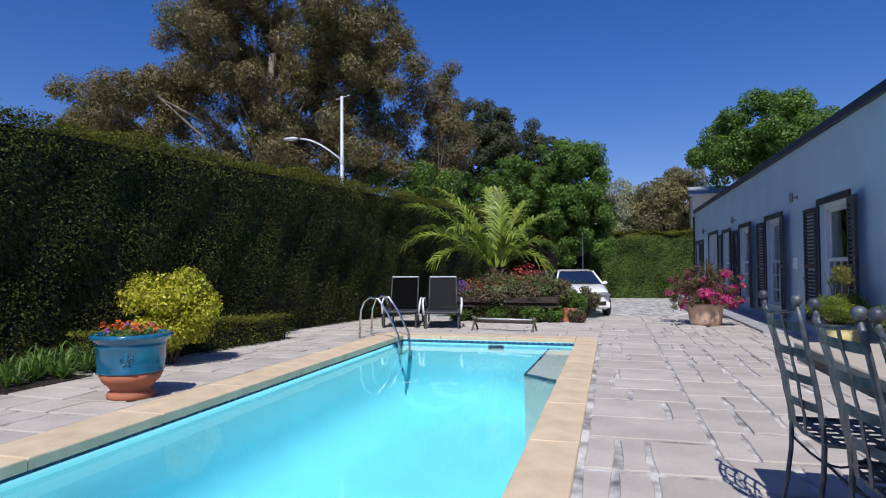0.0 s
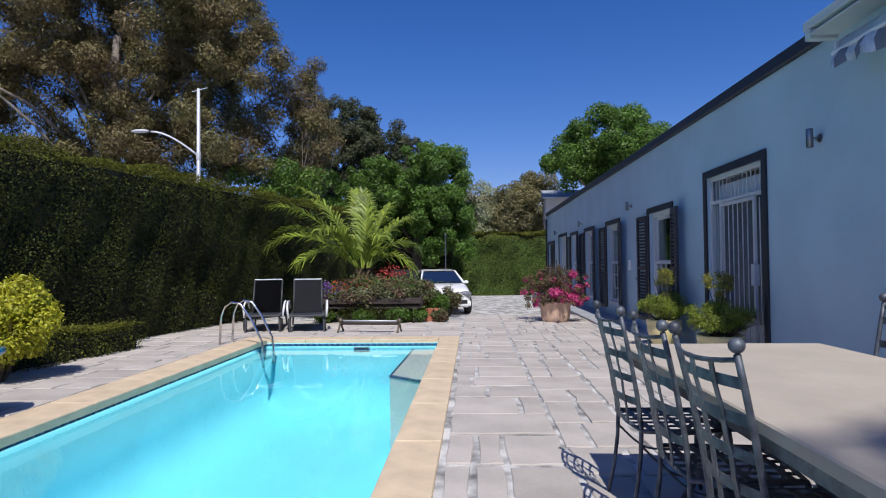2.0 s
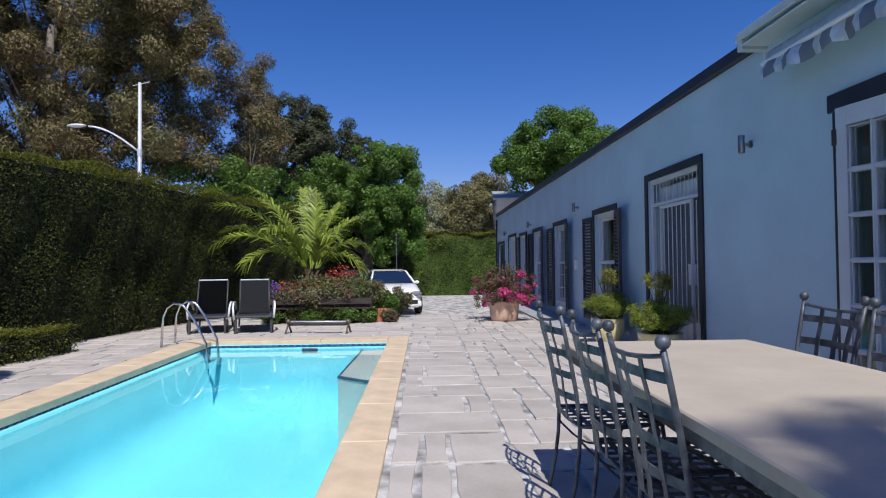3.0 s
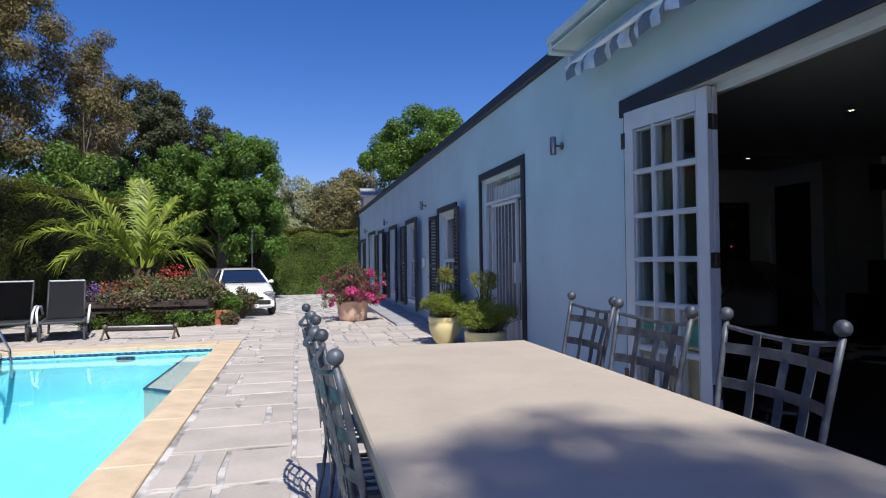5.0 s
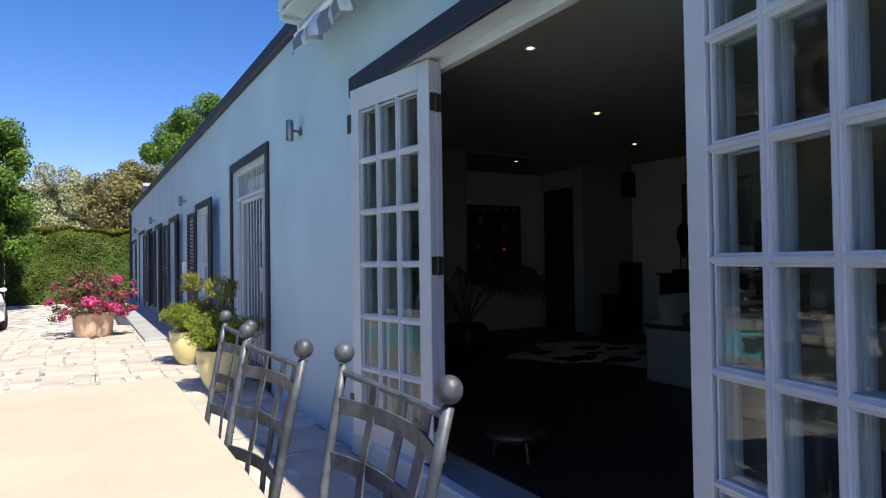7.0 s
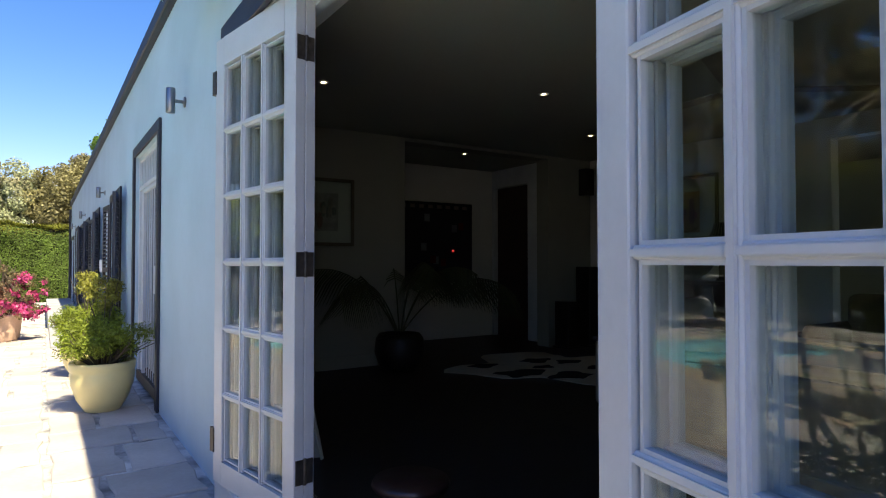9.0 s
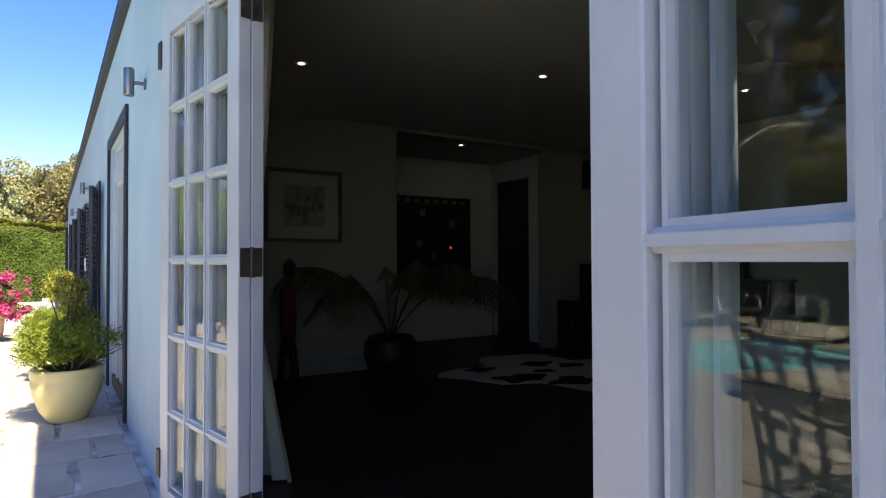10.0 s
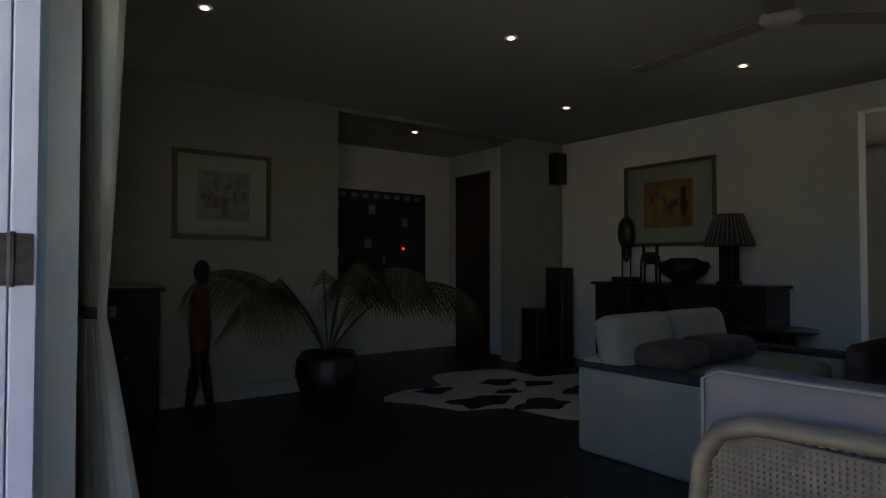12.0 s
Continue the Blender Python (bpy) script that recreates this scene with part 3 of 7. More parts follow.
# ---- folding doors ----
def leaf_door(name, origin, turn, width, nx, label, stile=0.095, z1=2.34, pane0=0.11, hinges=True, rows=6, flip=False, head=0.14):
    """A glazed leaf; it runs along +y from its origin, its outer face at x=0."""
    t = thing(name, origin, label, "door", "folding glass doors", turn)
    H, th = z1 - origin[2], 0.045
    top, bot = head, pane0
    bm = bmesh.new()
    box(bm, (0, 0, 0), (th, stile, H), 0.003)
    box(bm, (0, width - stile, 0), (th, width, H), 0.003)
    box(bm, (0, stile, 0), (th, width - stile, bot))
    box(bm, (0, stile, H - top), (th, width - stile, H))
    part("leaf_frame", bm, M_WHITE, t)
    bm = bmesh.new()
    bar = 0.023
    iw, ih = width - 2 * stile, H - top - bot
    for i in range(1, nx):
        y = stile + iw * i / nx
        box(bm, (0.004, y - bar / 2, bot), (th - 0.004, y + bar / 2, H - top), 0.003)
        box(bm, (-0.002, y - bar / 4, bot), (th + 0.002, y + bar / 4, H - top))
    for j in range(1, rows):
        z = bot + ih * j / rows
        box(bm, (0.006, stile, z - bar / 2), (th - 0.006, width - stile, z + bar / 2), 0.003)
        box(bm, (0.001, stile, z - bar / 4), (th - 0.001, width - stile, z + bar / 4))
    part("glazing_bar_grid", bm, M_WHITE, t)
    for i in range(nx):
        for j in range(rows):
            y0, y1 = stile + iw * i / nx, stile + iw * (i + 1) / nx
            zz0, zz1 = bot + ih * j / rows, bot + ih * (j + 1) / rows
            g = part("pane", B((th / 2 - 0.002, y0 + bar / 2 + 0.001, zz0 + bar / 2 + 0.001), (th / 2 + 0.002, y1 - bar / 2 - 0.001, zz1 - bar / 2 - 0.001)), M_GLASS, t)
            g.visible_shadow = False
            bm = bmesh.new()
            for yy, s in ((y0 + bar / 2, 1), (y1 - bar / 2, -1)):
                box(bm, (0.010, yy, zz0 + bar / 2), (th - 0.010, yy + s * 0.007, zz1 - bar / 2))
            for zz, s in ((zz0 + bar / 2, 1), (zz1 - bar / 2, -1)):
                box(bm, (0.0105, y0 + bar / 2 + 0.007, zz), (th - 0.0105, y1 - bar / 2 - 0.007, zz + s * 0.007))
            part("glazing_bead", bm, M_WHITE, t)
    if hinges:
        for z in (0.18, 1.02, H - 0.28):
            bm = bmesh.new()
            yy = -0.004 if flip else width + 0.001
            box(bm, (0.006, yy, z), (th + 0.040, yy + 0.003, z + 0.10))
            tube(bm, [(th + 0.003, yy, z - 0.003), (th + 0.003, yy, z + 0.103)], 0.007, 8)
            part("hinge", bm, M_BRONZE, t, "dark bronze butt hinge")
        if flip:
            for z in (0.14, H - 0.27):
                part("hinge", B((-0.006, width - 0.012, z), (0.012, width + 0.03, z + 0.12), 0.002), M_BRONZE, t, "dark bronze butt hinge")
    return t


LL = "white painted glazed door leaf folded open, eighteen panes"
ang = 9.4
# the leaf by the far jamb, and its fellow folded behind it
leaf_door("door_leaf", (3.269, 3.395, 0.15), ang, 0.80, 3, LL, flip=True)
leaf_door("door_leaf", (3.316, 3.403, 0.15), ang, 0.80, 3, LL, hinges=False)
LR = "white painted glazed door leaf with many small panes, folded open"
leaf_door("door_leaf", (3.004, 0.813, 0.15), -11.4, 0.93, 4, LR, stile=0.080, pane0=0.155, head=0.162, hinges=False)
leaf_door("door_leaf", (3.061, 0.803, 0.15), -11.4, 0.93, 4, LR, stile=0.080, pane0=0.155, head=0.162, hinges=False)
bm = bmesh.new()
box(bm, (WX + 0.01, 0.74, 2.352), (WX + 0.12, 4.27, 2.368))
box(bm, (WX + 0.03, 4.272, 0.15), (WX + 0.16, 4.298, 2.355))
tagged(link("door_frame", bm, M_WHITE), "white painted head and jamb of the folding doors", "door frame", kind="structure")
bm = bmesh.new()
box(bm, (WX + 0.125, 0.74, 2.30), (WX + 0.18, 4.2, 2.366), 0.004)
tagged(link("door_track", bm, M_WHITE), "white timber head batten with the sliding track", "trim", kind="structure")


def security_gate():
    t = tagged(new("door_gate"), "white steel barred security gate before a dark glazed door", "security gate", kind="structure")
    t.location = (WX + 0.03, 6.57, 0.0)
    W, H = 1.55, 2.33
    bm = bmesh.new()
    for a, b in (((0, 0, 0), (0.04, 0.05, H)), ((0, W - 0.05, 0), (0.04, W, H)), ((0, 0.05, H - 0.05), (0.04, W - 0.05, H)), ((0, 0.05, 1.98), (0.04, W - 0.05, 2.02))):
        box(bm, a, b, 0.003)
    part("gate_frame", bm, M_WHITE, t)
    bm = bmesh.new()
    for a, b in (((0.0, 0.30, 0.04), (0.035, 0.335, 1.98)), ((0.0, W - 0.335, 0.04), (0.035, W - 0.30, 1.98)), ((0, 0.335, 0.04), (0.035, W - 0.335, 0.08)), ((0, 0.335, 1.93), (0.035, W - 0.335, 1.97))):
        box(bm, a, b, 0.003)
    part("gate_leaf", bm, M_WHITE, t)
    for i in range(14):
        y = 0.06 + (W - 0.12) * i / 13
        part("gate_bar", tube(bmesh.new(), [(0.02, y, 2.02), (0.02, y, H - 0.05)], 0.007, 6), M_WHITE, t)
    for y in (0.12, 0.2, W - 0.2, W - 0.12, 0.5, 0.63, 0.76, 0.89, 1.02):
        part("gate_bar", tube(bmesh.new(), [(0.02, y, 0.04), (0.02, y, 1.94)], 0.0065, 6), M_WHITE, t)
    part("lock_box", B((-0.02, 0.28, 0.95), (0.045, 0.36, 1.2), 0.006), M_WHITE, t)
    part("inner_door", B((0.10, 0.10, 0.02), (0.15, W - 0.10, H - 0.1), 0.004), M_WHITE, t)
    g = part("door_glass", B((0.085, 0.25, 0.5), (0.095, W - 0.25, H - 0.35)), M_DULLGLASS, t)
    return t


security_gate()
for nm, y0, y1, z0, z1, lab, mt in (("door_side", 20.25, 21.9, -0.36, 2.14, "pale panelled side door in a dark surround", M_WHITE), ("door_garage", 23.2, 25.0, -0.36, 1.98, "dark timber garage door", M_SHUT)):
    d = tagged(new(nm), lab, "door", kind="structure")
    part("door_panel", B((WX + 0.08, y0, z0), (WX + 0.12, y1, z1)), mt, d)
    for k in range(3):
        a = y0 + (y1 - y0) * k / 3 + 0.06
        part("panel", B((WX + 0.065, a, z0 + 0.15), (WX + 0.0795, a + (y1 - y0) / 3 - 0.12, z1 - 0.15), 0.004), mt, d)


def wall_light(y, z=2.35):
    t = thing("wall_light", (WX, y, z), "brushed steel cylinder wall light, up and down", "wall light", "wall lights")
    part("tube_shade", lathe(bmesh.new(), [(0.005, -0.085), (0.029, -0.085), (0.031, -0.08), (0.031, 0.08), (0.029, 0.085), (0.005, 0.085)], 20, (-0.095, 0, 0)), M_DSTEEL, t, smooth=True)
    part("bracket", tube(bmesh.new(), [(-0.066, 0, 0), (-0.01, 0, 0)], 0.012, 10), M_DSTEEL, t)
    m = bmesh.new()
    lathe(m, [(0.005, 0), (0.036, 0), (0.036, 0.012), (0.005, 0.016)], 18)
    bmesh.ops.transform(m, verts=m.verts, matrix=Matrix.Rotation(radians(-90), 4, "Y"))
    part("wall_plate", m, M_DSTEEL, t)
    return t


wl0 = wall_light(5.48, 2.335)
for y in (11.95, 17.35, 22.5):
    copy_thing(wl0, pose(WX, y, 2.335))
t = thing("intercom", (WX, 12.05, 1.08), "white plastic intercom box on the blue-grey wall", "intercom")
part("housing", B((-0.06, -0.05, 0), (0, 0.05, 0.2), 0.01), M_WPLAST, t)
part("button_panel", B((-0.064, -0.03, 0.08), (-0.058, 0.03, 0.16)), M_GALV, t)


def awning():
    t = thing("awning", (WX - 0.03, 4.88, 2.89), "rolled-up grey and silver striped awning under its sheet cover", "awning")
    L = 6.6
    bm = bmesh.new()
    tube(bm, [(-0.10, 0.0 - 0.05, 0.06), (-0.10, -L + 0.05, 0.06)], 0.075, 14)
    part("roll", bm, M_SILVER, t, "rolled fabric", smooth=True)
    part("end_bracket", B((-0.19, -0.04, 0.0), (-0.0, -0.015, 0.10), 0.004), M_GALV, t)
    # the scalloped valance: bands in turn light and grey, wavy
    for mt, par in ((M_SILVER, 0), (M_GREYFAB, 1)):
        nb = 60
        w = L / nb
        for k in range(nb):
            if k % 2 != par:
                continue
            V, F = [], []
            for s in range(4):
                for e in (0, 1):
                    y = -(k + (s + e) / 4) * w
                    dx = 0.012 * math.sin(y * 17) + 0.012 * math.sin(y * 5.3)
                    hem = 0.15 + 0.022 * abs(math.sin(math.pi * y / (2 * w))) + 0.01 * math.sin(y * 9)
                    V += [(-0.19 + dx, y, 0.0), (-0.22 + dx * 1.8, y, -0.07), (-0.205 + dx * 2.5, y, -hem + 0.02)]
                i = len(V) - 6
                F += [(i, i + 1, i + 4, i + 3), (i + 1, i + 2, i + 5, i + 4)]
            raw("valance_stripe", V, F, mt, t)
    part("front_bar", tube(bmesh.new(), [(-0.19, 0, 0.01), (-0.19, -L, 0.01)], 0.02, 8), M_WPLAST, t)
    return t


awning()
bm = bmesh.new()
box(bm, (WX - 0.24, HY0, 3.225), (WX - 0.062, 5.28, 3.30), 0.004)
box(bm, (WX - 0.24, 5.17, 3.13), (WX - 0.004, 5.25, 3.224), 0.004)
box(bm, (WX - 0.238, HY0, 3.16), (WX - 0.003, 5.168, 3.178))
tagged(link("eave", bm, M_EAVE), "pale painted boxed eave over the awning", "eave", kind="structure")
tagged(link("apron", B((2.52, 11.4, -0.5), (WX - 0.032, 24.9, 0.045), 0.01), M_APRON), "smooth grey cement apron along the house", "apron", kind="structure")


# ---- hedges ----
def hedge(name, path, width, height, label, seed, dens, size=0.045, zbase=lambda x, y: 0.0, topmat=True, side=None, ends=True, wob=0.06, both=False):
    """A clipped hedge along the path, its front face to the right of the way."""
    rng = np.random.default_rng(seed)
    t = thing(name, (path[0][0], path[0][1], 0), label, "hedge")
    o = np.array([path[0][0], path[0][1], 0.0])
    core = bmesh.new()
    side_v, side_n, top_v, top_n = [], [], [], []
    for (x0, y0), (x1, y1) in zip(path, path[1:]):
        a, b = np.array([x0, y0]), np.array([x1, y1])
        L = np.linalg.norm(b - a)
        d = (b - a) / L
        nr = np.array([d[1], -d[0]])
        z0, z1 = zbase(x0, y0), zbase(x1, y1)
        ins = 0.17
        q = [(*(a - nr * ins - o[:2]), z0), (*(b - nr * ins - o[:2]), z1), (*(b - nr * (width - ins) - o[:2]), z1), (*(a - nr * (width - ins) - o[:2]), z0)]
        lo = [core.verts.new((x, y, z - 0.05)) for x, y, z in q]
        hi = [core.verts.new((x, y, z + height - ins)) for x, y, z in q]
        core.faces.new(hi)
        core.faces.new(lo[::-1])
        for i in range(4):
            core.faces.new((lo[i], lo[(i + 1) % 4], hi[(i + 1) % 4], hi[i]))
        def bump(s, h):
            return wob * (np.sin(s * 2.1 + h * 1.7 + seed) + 0.7 * np.sin(s * 5.3 - h * 3.1) + 0.5 * np.sin(s * 0.9 + h * 4.3))
        faces = [0] + ([1] if both else [])
        for fc in faces:
            n = int(L * height * dens)
            s, h = rng.uniform(0, L, n), rng.uniform(0.0, 1.0, n) ** 0.92 * height
            off = bump(s, h) - np.abs(rng.normal(0, 0.045, n)) + 0.01 - 0.28 * np.clip((h - height + 0.5) / 0.5, 0, 1) ** 2
            sg = 1 if fc == 0 else -1
            base = np.array([*(a - (nr * width if fc else 0))])
            P = np.zeros((n, 3))
            P[:, :2] = base + d * s[:, None] + sg * nr * off[:, None]
            P[:, 2] = h + z0 + (z1 - z0) * s / L
            nn = np.zeros((n, 3))
            nn[:, :2] = nr * sg
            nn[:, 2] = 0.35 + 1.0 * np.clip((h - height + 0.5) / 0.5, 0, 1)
            # Leaves near the top edge take the sun-brightened colour.
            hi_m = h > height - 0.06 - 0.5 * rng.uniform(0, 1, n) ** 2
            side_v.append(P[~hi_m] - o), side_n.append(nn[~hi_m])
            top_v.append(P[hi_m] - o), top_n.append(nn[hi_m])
        n = int(L * width * dens)
        s, w = rng.uniform(0, L, n), rng.uniform(0, width, n)
        P = np.zeros((n, 3))
        P[:, :2] = a + d * s[:, None] - nr * w[:, None]
        P[:, 2] = height + bump(s, w + 3) * 0.8 - np.abs(rng.normal(0, 0.04, n)) + 0.01 + z0 + (z1 - z0) * s / L + (rng.uniform(0, 1, n) > 0.985) * 0.07
        nn = np.tile([0, 0, 1.0], (n, 1))
        top_v.append(P - o), top_n.append(nn)
    # Near-black block fills the hedge; its colour stands for shade behind the leaves.
    part("shade_core", core, M_CORE, t, "solid near-black block for the shade between the leaves")
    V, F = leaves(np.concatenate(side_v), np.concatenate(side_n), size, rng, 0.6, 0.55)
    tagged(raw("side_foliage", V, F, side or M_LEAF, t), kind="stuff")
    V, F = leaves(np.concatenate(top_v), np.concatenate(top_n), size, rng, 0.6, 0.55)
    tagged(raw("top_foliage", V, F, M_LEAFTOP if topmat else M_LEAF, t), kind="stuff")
    return t


hedge("tall_hedge", [(-8.3, -3.0), (-6.65, 5.0), (-5.35, 11.5), (-4.35, 16.5), (-3.5, 21.0)], 1.2, 3.02, "tall green clipped hedge with shade coloured into its sides and sunlight into its top", 3, 2400, size=0.038)
hedge("far_hedge", [(-1.0, 30.3), (4.5, 30.3)], 1.4, 3.15, "clipped green hedge at the end of the drive, sunlight put into its leaf colour", 4, 1900, size=0.07, zbase=lambda x, y: -0.38, wob=0.08, side=M_FARLEAF)
hedge("low_hedge", [(-5.55, 5.6), (-4.9, 8.9)], 0.55, 0.42, "low clipped hedge at the foot of the tall hedge", 5, 2600, size=0.035, wob=0.03)


# Added leaf mass, coloured dark for the shade under the trees.
hedge("boundary_hedge", [(-6.0, 28.2), (-0.9, 28.2)], 1.2, 3.6, "unclipped hedge under the trees, shade put into its dark leaf colour", 6, 900, size=0.08, zbase=lambda x, y: -0.38, wob=0.16, topmat=False)


# ---- trees ----
tree((-14.0, 22.5, -0.3), 14.0, [((0.5, 0, 10.8), (5.4, 4.0, 4.7)), ((-4.8, -2.0, 7.4), (3.0, 3, 2.8)), ((4.2, 1.5, 9.2), (2.6, 2.6, 3.6)), ((2.0, 0, 5.6), (4.6, 3, 2.4)), ((-3.5, -1, 4.6), (5, 3, 2.0))],
     620, (0.30, 0.75), 380000, 0.145, M_OLIVE, M_GREYBARK, 0.4, "tall old tree with a ragged olive-brown crown", 11, aspect=0.34, droop=0.7, shell=0.2, fill=0.5)
tree((-7.3, 26.5, -0.4), 10.5, [((0, 0, 9.4), (0.9, 1.2, 1.7)), ((0.2, 0, 6.6), (1.5, 1.5, 2.2))], 34, (0.35, 0.65), 20000, 0.14, M_OLIVE, M_GREYBARK, 0.15, "slim olive-brown tree beside the tall one", 12, aspect=0.35, droop=0.5, shell=0.2, fill=0.5)
tree((-6.4, 37.0, -0.4), 12.6, [((-1.5, 0, 9.0), (2.5, 2.5, 3.2)), ((0.8, 0, 7.9), (2.2, 2.5, 3.1)), ((2.7, 0, 6.6), (1.9, 2, 3.1)), ((-3.8, 1, 5.5), (3.0, 3, 3.4))], 420, (0.28, 0.55), 150000, 0.14, M_DARKG, M_BARK, 0.4, "broad dark evergreen tree", 13, fill=0.8, shell=0.3)
tree((-2.5, 27.0, -0.4), 7.1, [((0.3, 0, 4.6), (2.3, 2.2, 2.6)), ((-2.2, 1, 4.4), (2.3, 2, 2.3)), ((1.2, 0, 3.2), (1.6, 1.8, 1.9)), ((1.2, 0, 4.9), (1.4, 1.6, 2.0))], 300, (0.2, 0.5), 120000, 0.125, M_GREEN, M_BARK, 0.22, "leafy fresh green tree with climbing creeper", 14, fill=0.6, shell=0.2)
tree((-9.5, 24.0, -0.3), 5.6, [((0, 0, 4.3), (3.6, 2, 1.7)), ((1.5, 0, 2.8), (3.4, 2, 2.0))], 70, (0.4, 0.75), 42000, 0.13, M_GREEN, M_BARK, 0.2, "green tree behind the hedge", 15)
tree((8.6, 38.0, -0.4), 11.0, [((0.6, 0, 8.6), (3.2, 3.2, 2.5)), ((-2.0, 0, 8.0), (1.8, 2.2, 1.5)), ((2.5, 0, 6.4), (2.8, 3, 2.8))], 170, (0.4, 0.85), 100000, 0.17, M_GREEN, M_BARK, 0.4, "round bright green tree behind the house", 16, fill=0.8)
tree((0.2, 47.0, -0.4), 7.5, [((0, 0, 4.6), (3.4, 3, 3.2))], 110, (0.45, 0.85), 55000, 0.17, M_GREYG, M_BARK, 0.3, "grey-green tree beyond the drive", 17)
tree((4.5, 45.0, -0.4), 8.0, [((0, 0, 4.8), (2.8, 3, 3.4))], 110, (0.45, 0.85), 55000, 0.17, M_PALEOL, M_BARK, 0.3, "olive-brown tree beyond the drive", 18)
tree((2.6, -9.2, 0.0), 14.6, [((0.1, -0.1, 13.9), (1.5, 1.45, 0.8))], 40, (0.2, 0.38), 6500, 0.12, M_GREEN, M_GREYBARK, 0.10, "tall slender shade tree behind the table", 19, fill=0.5)


def street_lamp():
    t = thing("street_lamp", (-7.35, 16.0, 0.0), "tall white steel street lamp with one curved arm", "street lamp")
    part("pole", tube(bmesh.new(), [(0, 0, 0), (0, 0, 3.0), (0, 0, 6.1)], [0.07, 0.055, 0.042], 12), M_GALV, t, smooth=True)
    bm = bmesh.new()
    pts = []
    for i in range(9):
        a = i / 8
        pts.append((-1.15 * a, -0.35 * a, 4.25 + 0.62 * math.sin(a * math.pi / 2)))
    tube(bm, pts, 0.025, 8)
    part("arm", bm, M_GALV, t, smooth=True)
    part("lamp_head", ball(bmesh.new(), (-1.4, -0.42, 4.87), 0.09, 16, 8, (2.8, 1.0, 0.55)), M_GALV, t, smooth=True)
    part("collar", tube(bmesh.new(), [(0, 0, 4.15), (0, 0, 4.35)], 0.062, 12), M_GALV, t)
    part("crossbar", tube(bmesh.new(), [(-0.18, 0, 6.02), (0.25, 0, 6.12)], 0.012, 6), M_GALV, t)
    return t


street_lamp()


# ---- table and chairs ----
def table():
    t = thing("dining_table", (1.44, 2.11, 0), "long pale cast-stone dining table with a dark steel edge", "table")
    W, L, H = 1.08, 2.42, 0.78
    bm = bmesh.new()
    box(bm, (-W / 2, -L / 2, H - 0.045), (W / 2, L / 2, H), 0.006)
    part("tabletop", bm, M_TABLE, t)
    bm = bmesh.new()
    z0, z1 = H - 0.085, H - 0.047
    box(bm, (-W / 2 + 0.01, -L / 2 + 0.01, z0), (-W / 2 + 0.03, L / 2 - 0.01, z1))
    box(bm, (W / 2 - 0.03, -L / 2 + 0.01, z0), (W / 2 - 0.01, L / 2 - 0.01, z1))
    box(bm, (-W / 2 + 0.03, -L / 2 + 0.01, z0), (W / 2 - 0.03, -L / 2 + 0.03, z1))
    box(bm, (-W / 2 + 0.03, L / 2 - 0.03, z0), (W / 2 - 0.03, L / 2 - 0.01, z1))
    part("apron", bm, M_IRON, t)
    for sy in (-1, 1):
        bm = bmesh.new()
        for sx in (-1, 1):
            pts = [(sx * 0.36, sy * 0.8, z0), (sx * 0.16, sy * 0.8, 0.42), (sx * 0.38, sy * 0.8, 0.012)]
            tube(bm, pts, 0.018, 8)
            curl = [(sx * (0.24 + 0.1 * math.cos(a)), sy * 0.8, 0.36 + 0.1 * math.sin(a)) for a in np.linspace(0, 2 * math.pi, 16)]
            tube(bm, curl, 0.009, 6)
        tube(bm, [(-0.16, sy * 0.8, 0.42), (0.16, sy * 0.8, 0.42)], 0.014, 8)
        part("trestle", bm, M_IRON, t, "scrolled black iron trestle", smooth=True)
    part("stretcher", tube(bmesh.new(), [(0, -0.8, 0.42), (0, 0.8, 0.42)], 0.014, 8), M_IRON, t)
    return t


table()


